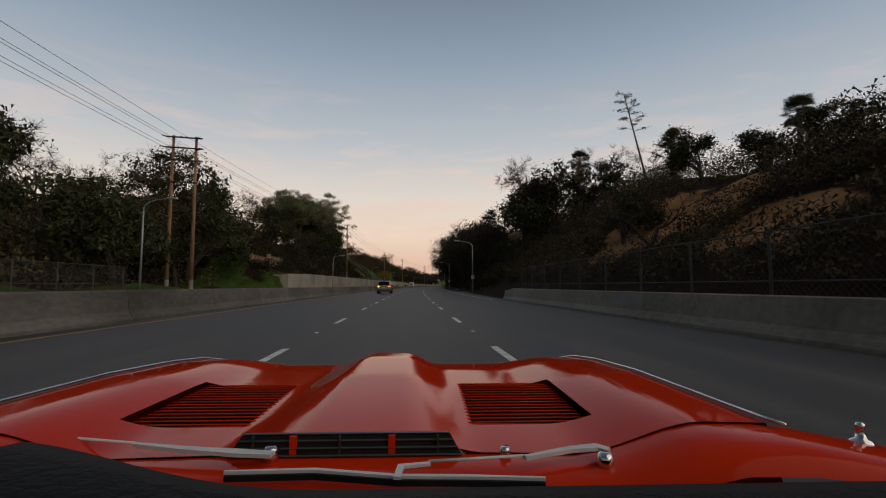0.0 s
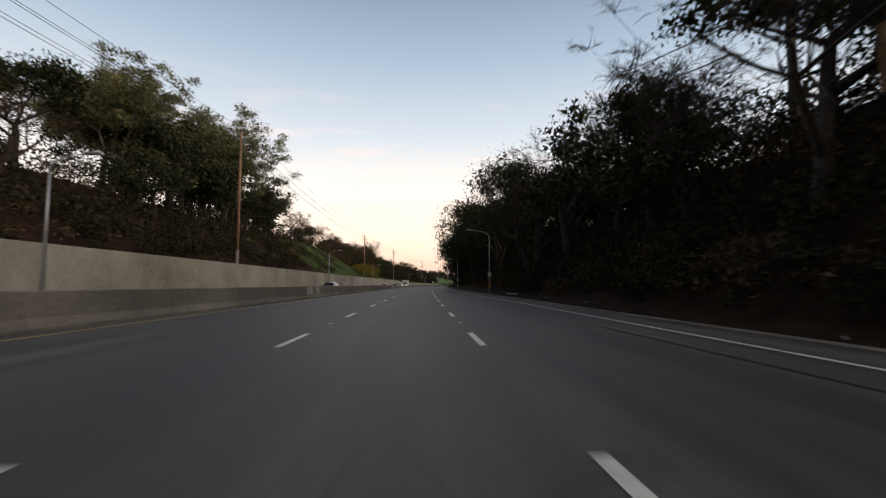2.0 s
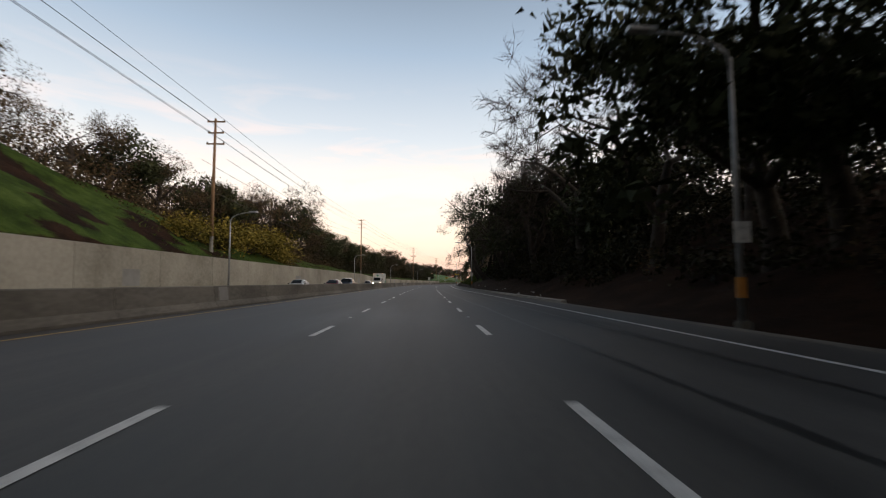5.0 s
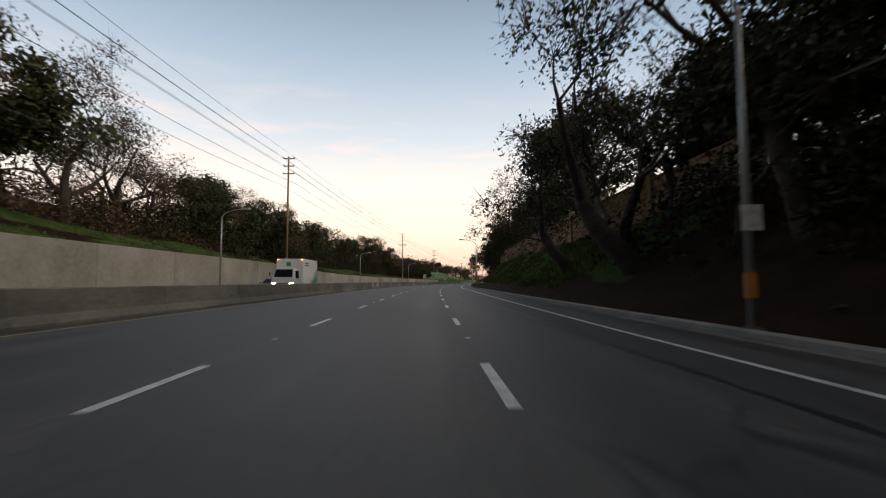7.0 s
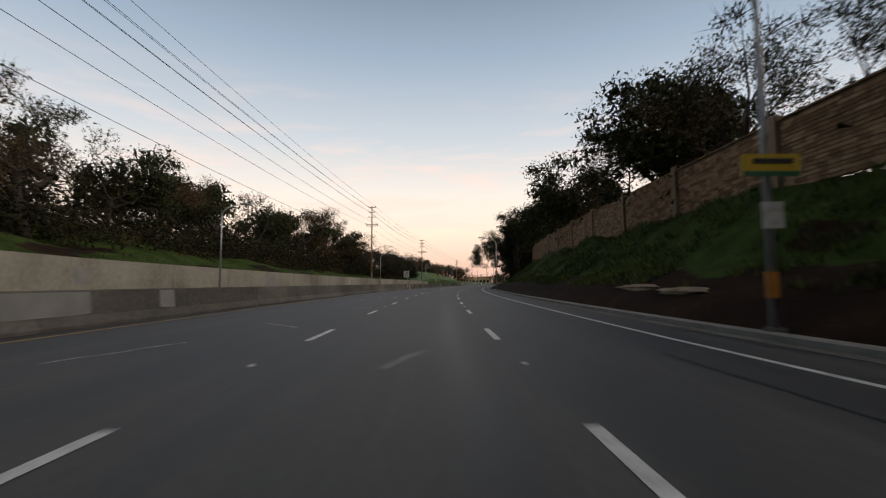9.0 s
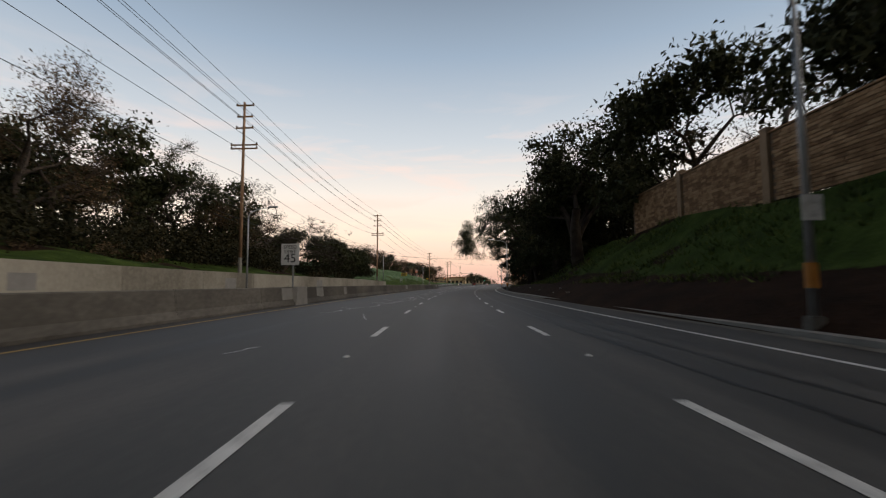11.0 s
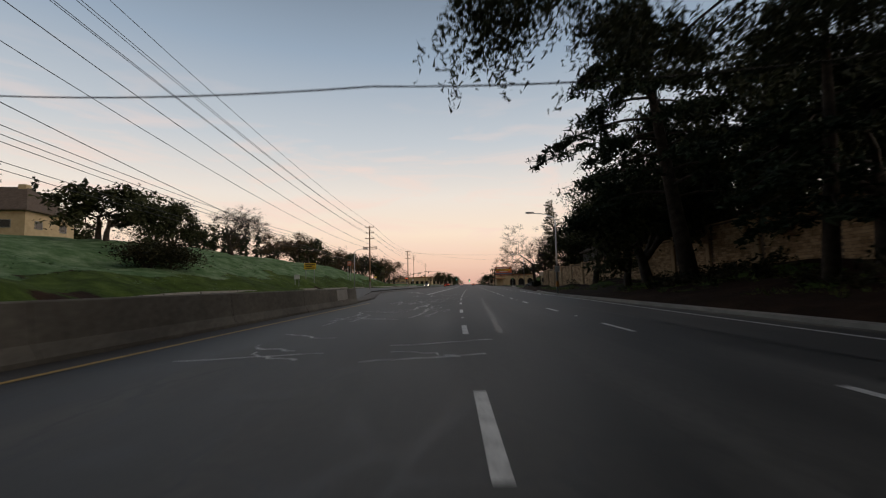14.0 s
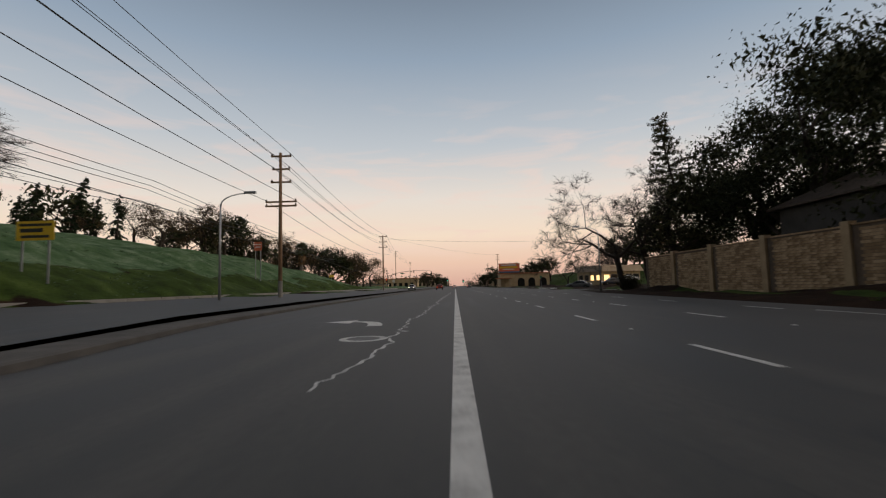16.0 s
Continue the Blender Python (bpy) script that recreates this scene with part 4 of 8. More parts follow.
            leaf_mesh(crown, c, 0.25, nrng, flat=0.5, long=3.0)
    elif kind in ("bush", "gold"):
        leaf = BUSHLEAF if kind == "bush" else GOLDLEAF
        for _ in range(16):
            d = Vector((rng.gauss(0, 0.7), rng.gauss(0, 0.7), 1)).normalized()
            ln = rng.uniform(0.7, 1.5)
            twig.tube([Vector((0, 0, -0.2)), d * ln * 0.6, d * ln + Vector((0, 0, 0.1))], [0.035, 0.022, 0.008], 4, caps=False)
            tips.append((d * ln, d))
        for p, d in tips:
            leaf_mesh(crown, np.array(p) + nrng.normal(size=(190, 3)) * np.array([0.42, 0.42, 0.34]), 0.11, nrng)
    top = max(q[2] for q in (crown.v or twig.v))
    return wood, twig, crown, bark, leaf, top


FOREST = {}


def plant(kind, s, lat, height, variant=0, turn=None, label="", lean=0.0, wide=1.0):
    """One tree of a kind; alike trees share their meshes."""
    light = kind in ("oak", "rust", "lace") and (s > 565 or lat < -41 or lat > 27 or 330 < s < 430 and lat < -38)
    fill = 0.15 if light else 2.4 if kind == "oak" and s > 484 and lat > 0 else 2.2 if kind == "oak" and height >= 15 else 0.7 if height > 8 else 0.5
    thin = 0.45 if kind == "lace" and 205 < s < 245 else 0.5 if fill == 2.4 else 0.6 if fill == 2.2 else 1.0
    key = (kind, variant, fill, thin)
    if key not in FOREST:
        w, tw, c, bark, leaf, top = tree_parts(kind, 100 + 17 * variant + sum(map(ord, kind)), fill, thin)
        FOREST[key] = (w.data("trunk", bark, shade=True) if w.v else None, tw.data("branchwork", TWIG if kind == "bare" else bark), c.data("crown", leaf) if c.v else None, top)
    wd, td, cd, top = FOREST[key]
    k = height / top
    if kind not in ("gum", "cedar"):
        wide *= min(1.0, (12.5 / height) ** 0.5)
    r_ = random.Random(int(s * 31 + lat * 17))
    m = at(s, lat, ground_z(s, lat) - 0.1) @ Matrix.Rotation(radians(lean), 4, "Y") @ Matrix.Rotation(radians(r_.uniform(0, 360) if turn is None else turn), 4, "Z")
    m = m @ Matrix.Diagonal((k * wide, k * wide, k, 1))
    t = thing("bush" if kind in ("bush", "gold") else "tree", m, label or TREE_LABEL[kind], "bush" if kind in ("bush", "gold") else "tree", "%s plants along the road" % kind)
    if wd:
        part("trunk", wd, None, t)
    tagged(part("branchwork", td, None, t), kind="stuff")
    if cd:
        part("crown", cd, None, t)
    return t


def palm(s, lat, height, size=1.0, skirt=True):
    z = ground_z(s, lat)
    t = thing("palm_tree", at(s, lat, z - 0.2), "fan palm with a brown skirt of dead fronds" if skirt else "slim fan palm on the ridge", "palm tree", "palms")
    rng, nrng = random.Random(int(s * 7 + lat)), np.random.default_rng(int(s * 7 + abs(lat)))
    part("trunk", Mesh().tube([(0, 0, 0), (0.05, 0.03, height * 0.5), (0.1, 0, height)], [0.26 * size, 0.2 * size, 0.17 * size], 9), PALEBARK, t, shade=True)
    fr, dead = Mesh(), Mesh()
    for i in range(64 if skirt else 50):
        a, el = i * 2.399 + rng.gauss(0, 0.2), rng.uniform(-0.85, 1.5)
        is_dead = skirt and i > 48
        if is_dead:
            el = rng.uniform(-1.5, -1.05)
        d = Vector((math.cos(a) * math.cos(el), math.sin(a) * math.cos(el), math.sin(el)))
        o = Vector((0.1, 0, height - (rng.uniform(0, 1.5) * size if is_dead else 0)))
        e = o + d * (rng.uniform(0.45, 0.8) if not is_dead else 0.5) * size
        side = d.cross(Vector((0, 0, 1))).normalized()
        up = side.cross(d)
        mm = dead if is_dead else fr
        mm.tube([o, e], [0.02 * size, 0.012 * size], 3, caps=False)
        for j in range(-6, 7):
            b = j / 6 * 1.35
            w = d * math.cos(b) + side * math.sin(b)
            tip = e + (w * rng.uniform(0.8, 1.05) + up * 0.06 - Vector((0, 0, 0.08 + 0.14 * abs(b)))) * 0.8 * size
            q = w.cross(up).normalized() * 0.036 * size
            mid = e + w * 0.45 * size
            mm.add([e, mid + q, tip, mid - q], [(0, 1, 2, 3)])
    part("crown", fr, FROND, t)
    if skirt:
        part("skirt", dead, THATCH, t, "brown hanging dead fronds")


def agave(s, lat, base, height):
    t = thing("agave_stalk", at(s, lat, base), "tall dried flower stalk of a century plant", "plant")
    rng, nrng = random.Random(3), np.random.default_rng(3)
    lean = Vector((-0.2, 0.05, 1)).normalized()
    part("stalk", Mesh().tube([lean * 0, lean * height * 0.5, lean * height], [0.13, 0.09, 0.04], 7), BARK, t)
    for i in range(18):
        st = Mesh()
        f = 0.60 + 0.40 * i / 17
        a = i * 2.4
        d = Vector((math.cos(a), math.sin(a), 0.35))
        ln = 1.5 * (1.2 - f)
        e = lean * height * f + d * (ln + 0.35)
        st.tube([lean * height * f, e], [0.03, 0.02], 4, caps=False)
        leaf_mesh(st, np.array(e) + nrng.normal(size=(44, 3)) * [0.24, 0.24, 0.05], 0.14, nrng)
        tagged(part("flower_head", st, BARK, t), kind="stuff")


def drooping_tree(s, lat):
    """A big tree whose trunk leans far over the road, with hanging strands of small leaves."""
    rng, nrng = random.Random(77), np.random.default_rng(77)
    t = thing("tree", at(s, lat, ground_z(s, lat) - 0.2), "large dark pepper tree leaning over the road with drooping foliage", "tree")
    wood, twig, crown = Mesh(), Mesh(), Mesh()
    spine = [Vector((0, 0, 0)), Vector((-0.8, 0, 2.6)), Vector((-2.4, 0.2, 5.2)), Vector((-4.6, 0.1, 7.6)), Vector((-7.0, -0.2, 9.2)), Vector((-9.6, 0, 10.4))]
    wood.tube(spine, [0.55, 0.47, 0.40, 0.30, 0.2, 0.1], 9)
    mid = Vector((-6.6, 0, 10.0))
    for i in range(120):
        v = Vector((rng.gauss(0, 1), rng.gauss(0, 1), rng.gauss(0.15, 1))).normalized() * rng.uniform(0.55, 1.0) ** 0.6
        e = mid + Vector((v.x * 8.6, v.y * 6.5, v.z * 4.6 - 0.035 * (v.x * 8) ** 2))
        o = min(spine[2:], key=lambda q: (q - e).length + 0.3 * abs(q.z - e.z))
        if i % 2 == 0:
            m_ = o.lerp(e, 0.5) + Vector((rng.gauss(0, 0.3), rng.gauss(0, 0.3), 0.7))
            (wood if i % 6 == 0 else twig).tube([o, m_, e], [0.10, 0.06, 0.015], 5 if i % 6 == 0 else 3, caps=False)
        leaf_mesh(crown, np.array(e) + inside(nrng, 260) * np.array([1.3, 1.3, 0.85]), 0.15, nrng, long=2.2)
        for _ in range(9):
            p = np.array(e) + nrng.normal(size=3) * [0.75, 0.75, 0.3]
            f = nrng.uniform(0, 1, (16, 1))
            leaf_mesh(crown, p + f * np.array([rng.gauss(0, 0.25), rng.gauss(0, 0.25), -rng.uniform(0.6, 1.8)]) + nrng.normal(size=(16, 3)) * 0.07, 0.13, nrng, long=3.4)
    part("trunk", wood, BARK, t, shade=True)
    tagged(part("branchwork", twig, BARK, t), kind="stuff")
    part("crown", crown, OAKLEAF, t)


def spreading_cedar(s, lat):
    """A great cedar with a leaning trunk and long, layered, drooping branches with gaps between."""
    rng, nrng = random.Random(41), np.random.default_rng(41)
    t = thing("tree", at(s, lat, ground_z(s, lat) - 0.2), "great dark cedar with long drooping layered branches", "tree")
    wood, twig, crown = Mesh(), Mesh(), Mesh()
    spine = [Vector((0.3, 0, 0)), Vector((-0.5, 0, 5)), Vector((-1.1, 0.2, 10)), Vector((-1.9, 0, 15)), Vector((-2.9, 0, 19.5))]
    wood.tube(spine, [0.62, 0.46, 0.36, 0.24, 0.06], 10)
    for i in range(46):
        f = 0.30 + 0.68 * (i / 45) ** 0.9
        j = min(3, int(f * 4))
        o = spine[j].lerp(spine[j + 1], f * 4 - j)
        a = i * 2.399 + rng.gauss(0, 0.25)
        d = Vector((math.cos(a), math.sin(a), 0))
        reach = (9.8 * (1 - f) ** 0.62 + 0.9) * rng.uniform(0.7, 1.08) * (1.15 if d.x < -0.3 else 0.9)
        rise, sag = rng.uniform(0.10, 0.22), rng.uniform(0.16, 0.34)
        line = [o + d * reach * q + Vector((0, 0, reach * (rise * q * 1.6 - (rise * 0.9 + sag) * q * q))) for q in (0, 0.25, 0.5, 0.75, 1)]
        (wood if reach > 5 else twig).tube(line, [0.13, 0.10, 0.07, 0.045, 0.015], 5 if reach > 5 else 3, caps=False)
        side = Vector((-d.y, d.x, 0))
        for _ in range(int(reach * 4.2) + 4):
            q = rng.uniform(0.22, 1.0) ** 0.8
            k = min(3, int(q * 4))
            p = line[k].lerp(line[k + 1], min(1.0, q * 4 - k))
            ln = reach * 0.20 * (1.25 - q) + rng.uniform(0.5, 1.1)
            e = p + (side * rng.choice((-1, 1)) * rng.uniform(0.4, 1) + d * rng.uniform(0.2, 1.0)).normalized() * ln + Vector((0, 0, -ln * rng.uniform(0.15, 0.6)))
            twiglet(twig, p, e, 0.02, rng)
            u = nrng.uniform(0.1, 1.05, (15, 1))
            leaf_mesh(crown, np.array(p) + u * np.array(e - p) + nrng.normal(size=(15, 3)) * [0.13, 0.13, 0.10] - np.array([0, 0, 0.08]), 0.30, nrng, long=4.0)
    part("trunk", wood, BARK, t, shade=True)
    tagged(part("branchwork", twig, BARK, t), kind="stuff")
    part("crown", crown, NEEDLE, t)



def feathery_conifer(s, lat, height, reach, seed, full=1.0):
    """A tall, narrow conifer with a straight stem, rising side shoots and soft, uneven sprays of needles."""
    rng, nrng = random.Random(seed), np.random.default_rng(seed)
    t = thing("tree", at(s, lat, ground_z(s, lat) - 0.2, rng.uniform(0, 360)), "tall feathery olive-green conifer on the wooded slope", "tree", "feathery conifers")
    wood, twig, crown = Mesh(), Mesh(), Mesh()
    spine = [Vector((rng.gauss(0, 0.12) * i, rng.gauss(0, 0.12) * i, height * i / 5)) for i in range(6)]
    wood.tube(spine, [0.30, 0.25, 0.19, 0.13, 0.07, 0.02], 8)
    n = int(height * 5.5)
    for i in range(n):
        f = 0.22 + 0.775 * i / (n - 1)
        j = min(4, int(f * 5))
        o = spine[j].lerp(spine[j + 1], f * 5 - j)
        a = i * 2.399 + rng.gauss(0, 0.3)
        d = Vector((math.cos(a), math.sin(a), rng.uniform(0.05, 0.45)))
        ln = (reach * (1 - f) ** 0.75 + 0.35) * rng.uniform(0.55, 1.12)
        line = [o, o + d * ln * 0.5, o + d * ln + Vector((0, 0, -0.06 * ln * ln))]
        twig.tube(line, [0.045, 0.03, 0.01], 3, caps=False)
        side = Vector((-d.y, d.x, 0)).normalized()
        for _ in range(int((ln * 3.4 + 2) * full)):
            q = rng.uniform(0.25, 1.02)
            p = line[0].lerp(line[1], q * 2) if q < 0.5 else line[1].lerp(line[2], q * 2 - 1)
            e = p + (side * rng.uniform(-1, 1) + d * rng.uniform(0.1, 0.8) + Vector((0, 0, rng.uniform(-0.35, 0.5)))) * rng.uniform(0.35, 0.75)
            u = nrng.uniform(0, 1.05, (11, 1))
            leaf_mesh(crown, np.array(p) + u * np.array(e - p) + nrng.normal(size=(11, 3)) * 0.09, 0.16, nrng, long=2.6)
    part("trunk", wood, BARK, t, shade=True)
    tagged(part("branchwork", twig, BARK, t), kind="stuff")
    part("crown", crown, CONIFER, t)


# right slope
for s, lat, h, sz, sk in ((67, 25.6, 9.2, 1.35, True), (97, 23.5, 12.8, 1.35, True), (66, 17.5, 5.0, 1.2, True), (33, 31, 5.0, 1.1, False), (35, 33.5, 4.2, 1.0, False), (44, 27, 4.6, 1.0, False), (205, 24, 13, 1.2, True)):
    palm(s, lat, h, sz, sk)
agave(49, 27.0, ground_z(49, 27.0) - 0.1, 23.4 - ground_z(49, 27.0))
RIGHT = []
RIGHT += [("bare", 77, 19.6, 16.5, 0), ("oak", 84, 21.5, 12, 1), ("oak", 76, 22.5, 13, 2), ("bare", 55, 24, 8, 1), ("oak", 48, 19, 7, 0), ("oak", 28, 24, 3.2, 1), ("oak", 16, 27, 3.5, 2), ("oak", 20, 21, 3.0, 0), ("oak", 38, 26, 6, 0), ("oak", 6, 27, 4, 1), ("oak", 30, 15, 4, 2), ("bare", 22, 12.5, 5.5, 2), ("oak", 56, 14, 8, 1), ("oak", 68, 13.5, 5.5, 0), ("oak", 95, 15, 6.5, 2), ("bare", 85, 14, 12, 2), ("oak", 90, 19, 11, 1), ("bare", 97, 14.5, 13, 0), ("bare", 104, 15, 14, 1), ("oak", 100, 18, 9, 1), ("oak", 111, 14, 14, 2), ("bare", 109, 16.5, 14, 2), ("bare", 118, 17, 14, 1), ("oak", 121, 13.5, 15, 1)]
RIGHT += [("bare", 148, 17, 18, 2), ("oak", 132, 16, 15, 0), ("oak", 146, 12.5, 16, 2), ("oak", 153, 15, 18, 0), ("oak", 163, 12.5, 18, 2), ("oak", 158, 14, 17, 1), ("oak", 170, 14, 18, 0), ("oak", 178, 12.5, 17, 2), ("lace", 186, 14, 18, 1), ("oak", 188, 13, 13, 0), ("bare", 197, 13.5, 18, 2), ("oak", 193, 16, 9, 1), ("bare", 207, 13.0, 20, 1), ("oak", 203, 17, 10, 0), ("oak", 213, 16, 10, 2), ("lace", 215, 13, 14.5, 0), ("oak", 208, 12.5, 7, 1), ("bare", 221, 12.5, 17, 0), ("lace", 228, 14, 14.5, 1), ("oak", 224, 15, 11, 1)]
RIGHT += [("lace", 238, 13.0, 15.5, 2), ("oak", 234, 14, 12, 0), ("oak", 246, 16, 9, 2), ("oak", 252, 12.5, 7.5, 1), ("lace", 262, 12.0, 13, 1), ("oak", 258, 19, 10, 0), ("oak", 218, 21, 9, 1), ("oak", 228, 22, 10, 2), ("oak", 236, 19, 9, 0), ("oak", 244, 21, 10, 1), ("oak", 252, 18, 10, 2), ("oak", 262, 15.5, 8, 2), ("oak", 284, 19, 13, 0), ("rust", 296, 19, 13, 1), ("lace", 308, 19.5, 12, 1), ("lace", 312, 16.8, 8.5, 2), ("lace", 324, 18, 12, 2), ("oak", 331, 18, 11, 0), ("oak", 304, 22, 11, 2), ("rust", 328, 20, 12, 0), ("oak", 338, 20, 14, 1)]
RIGHT += [("rust", 346, 20, 12, 2), ("oak", 358, 19, 13, 0), ("oak", 370, 20, 14, 2), ("rust", 382, 20, 13, 1), ("oak", 392, 20, 14, 1), ("oak", 412, 17, 12, 2), ("oak", 413, 12.5, 9, 1), ("oak", 420, 14, 8.5, 1), ("oak", 432, 16, 12, 0), ("oak", 427, 11.5, 8, 2), ("oak", 437, 22, 14, 2), ("oak", 470, 19, 13, 0), ("oak", 462, 20.5, 17, 1), ("oak", 476, 20, 16, 2), ("oak", 456, 17.5, 13, 0), ("oak", 457, 22, 14, 2), ("oak", 478, 15.5, 13, 2), ("oak", 473, 12.0, 8, 1), ("rust", 487, 20, 13, 0), ("oak", 494, 23, 13.5, 1), ("oak", 499, 22.5, 15.5, 2), ("oak", 505, 26, 17, 0), ("oak", 519, 20, 13.5, 0), ("oak", 486, 13, 9, 1)]
RIGHT += [("oak", 518, 21.5, 20, 1), ("oak", 524, 21.5, 19, 2), ("oak", 531, 17.8, 12, 0), ("oak", 521, 26, 15, 0), ("bare", 534, 13.4, 15, 1), ("bare", 532.5, 15.6, 14, 0), ("bare", 536, 20, 12, 2), ("oak", 541, 27, 9, 0), ("bare", 600, 36, 12, 0), ("rust", 618, 44, 14, 1), ("oak", 632, 50, 12, 2)]
for kind, s, lat, h, v in RIGHT:
    plant(kind, s, lat, h, v)
plant("bare", 138, 15, 19, 0, turn=40, lean=-8)
plant("bare", 121, 12.6, 12.5, 1, turn=75, lean=-36, label="leafless pale tree leaning towards the road")
plant("lace", 258, 11.2, 14.5, 0, turn=10, lean=-37, wide=1.25)
plant("lace", 249, 12.4, 15.5, 1, turn=130, lean=-6, wide=1.05)
plant("oak", 276, 16.2, 12, 1, turn=200)
plant("lace", 438, 12.6, 17.5, 2, turn=60, lean=-9)
plant("oak", 407.5, 16.5, 14.5, 0, turn=40)
plant("oak", 402.5, 12.6, 15, 2, turn=150, lean=-8, wide=1.2, label="great dark oak leaning over the road")
plant("lace", 240, 12.5, 13, 2, turn=70, lean=-14, wide=1.1)
for s, lat, top, reach, full in ((431, 10.6, 18.2, 2.2, 0.7), (429.3, 10.9, 18.8, 2.0, 0.8), (426.5, 12.2, 20.5, 3.6, 1.25), (423.5, 13.6, 16.5, 2.6, 1.0)):
    feathery_conifer(s, lat, top - ground_z(s, lat), reach, int(s), full)
feathery_conifer(528, 16.0, 17.5, 3.6, 52, 1.5)
drooping_tree(444.5, 12.4)
spreading_cedar(466, 13.4)
for s, lat, h, v, w in ((441, 13.5, 13, 0, 0.9), (453, 12.5, 14, 1, 0.95)):
    plant("cedar", s, lat, h, v, wide=w)
for s, lat, h, v, w in ((447, 17, 14.5, 2, 0.9), (451.5, 18, 13, 0, 0.9), (444, 18.5, 12, 1, 0.9)):
    plant("pine", s, lat, h, v, wide=w)
plant("lace", 268, 11.0, 11.5, 0, turn=30, lean=-28, wide=1.1)
plant("bare", 299, 16.4, 11.5, 2, turn=110, lean=-24, wide=1.3, label="spreading leafless tree leaning over the block wall")
snag = thing("dead_tree", at(301, 18.2, ground_z(301, 18.2) - 0.2), "pale broken dead trunk behind the block wall", "tree")
part("trunk", Mesh().tube([(0.6, 0, 0), (0.3, 0, 4), (0.1, 0.1, 8.6), (-0.35, 0, 10.4), (-1.1, 0, 11.3), (-1.9, 0.1, 11.9), (-2.3, 0.1, 13.0)], [0.34, 0.3, 0.24, 0.2, 0.16, 0.12, 0.06], 9), PALEBARK, snag, shade=True)
# left slope
LEFT = []
LEFT += [("bare", 41, -33, 13.5, 0), ("oak", 30, -28, 9.5, 0), ("oak", 22, -32, 14, 1), ("oak", 12, -30, 13, 2), ("oak", 38, -27, 9.5, 2), ("oak", 46, -29, 10.5, 1), ("rust", 52, -31, 12.5, 0), ("bare", 59, -34, 15.5, 2), ("oak", 57, -27, 11, 2), ("oak", 36, -38, 13, 1), ("oak", 64, -31, 13, 0), ("oak", 50, -25, 8, 0), ("oak", 0, -32, 10, 0), ("rust", 18, -42, 12, 1), ("oak", 72, -27, 6.5, 1), ("bare", 86, -36, 11, 1), ("rust", 80, -30, 8, 2), ("oak", 94, -30, 7, 2), ("rust", 102, -28, 7.5, 0), ("oak", 98, -42, 9, 0)]
LEFT += [("pine", 128, -56, 20, 0), ("oak", 110, -34, 10, 1), ("bare", 112, -40, 12, 2), ("oak", 118, -27, 8, 0), ("gum", 119, -31, 15, 0), ("gum", 127, -34, 18.5, 1), ("gum", 134, -33, 18.5, 2), ("gum", 124, -37, 16, 2), ("gum", 149, -35, 20, 0), ("gum", 155, -37, 18, 2), ("gum", 152, -41, 20, 1), ("oak", 120, -31, 10, 1), ("oak", 128, -31, 12, 2), ("oak", 136, -31, 11, 0), ("oak", 142, -33, 10, 1), ("oak", 150, -33, 8, 0), ("oak", 158, -34, 7, 2), ("oak", 164, -34, 7, 1), ("oak", 144, -32, 14, 2), ("oak", 131, -38, 15, 0)]
LEFT += [("cedar", 168, -33, 9, 0), ("rust", 176, -31, 7, 1), ("bare", 186, -33, 9, 0), ("rust", 194, -31, 6.5, 2), ("oak", 182, -38, 10, 1), ("oak", 162, -34, 12, 0)]
lr = random.Random(11)
s = 202.0
k = 0
while s < 330:
    LEFT.append((("rust", "rust", "oak", "rust", "rust", "oak")[k % 6], s, -30 + lr.uniform(-2, 3), lr.uniform(10, 13) + (-3.5 if s < 235 else 0.3 if s < 262 else 1.4 if s < 284 else -1.2), k % 3))
    LEFT.append((("oak", "rust", "rust")[k % 3], s + 4, -39 + lr.uniform(-3, 3), lr.uniform(8.5, 11.5) - (3 if s < 235 else 0), (k + 1) % 3))
    s += lr.uniform(6.5, 9)
    k += 1
while s < 410:
    LEFT.append((("oak", "lace", "oak", "rust")[k % 4], s, -34 + lr.uniform(-3, 3), lr.uniform(9.5, 14), k % 3))
    LEFT.append((("rust", "oak")[k % 2], s + 4, -45 + lr.uniform(-3, 3), lr.uniform(9, 13), (k + 1) % 3))
    s += lr.uniform(7, 10)
    k += 1
LEFT += [("oak", 414, -33, 11.5, 0), ("rust", 410.5, -31, 10.5, 1), ("oak", 418, -35.5, 9.5, 2), ("oak", 407, -34, 11, 1), ("oak", 449, -28, 8.5, 0), ("oak", 450.5, -31.5, 9, 1), ("oak", 446.5, -31, 9, 2), ("oak", 451.5, -26.8, 7.5, 2), ("oak", 444, -35, 9.5, 1), ("pine", 512, -79, 13.2, 0), ("pine", 515, -77.5, 14, 1), ("oak", 470, -50, 8, 1), ("pine", 532, -61.5, 6.3, 0), ("pine", 535.5, -62, 6.5, 1), ("pine", 539, -62, 6.0, 0), ("rust", 548, -58, 6.5, 1), ("rust", 556, -58, 8, 2), ("rust", 566, -52, 10, 0), ("oak", 574, -54, 9, 0), ("bare", 586, -48, 12, 1), ("rust", 592, -50, 12, 2), ("rust", 598, -46, 12, 0), ("bare", 606, -44, 13, 2)]
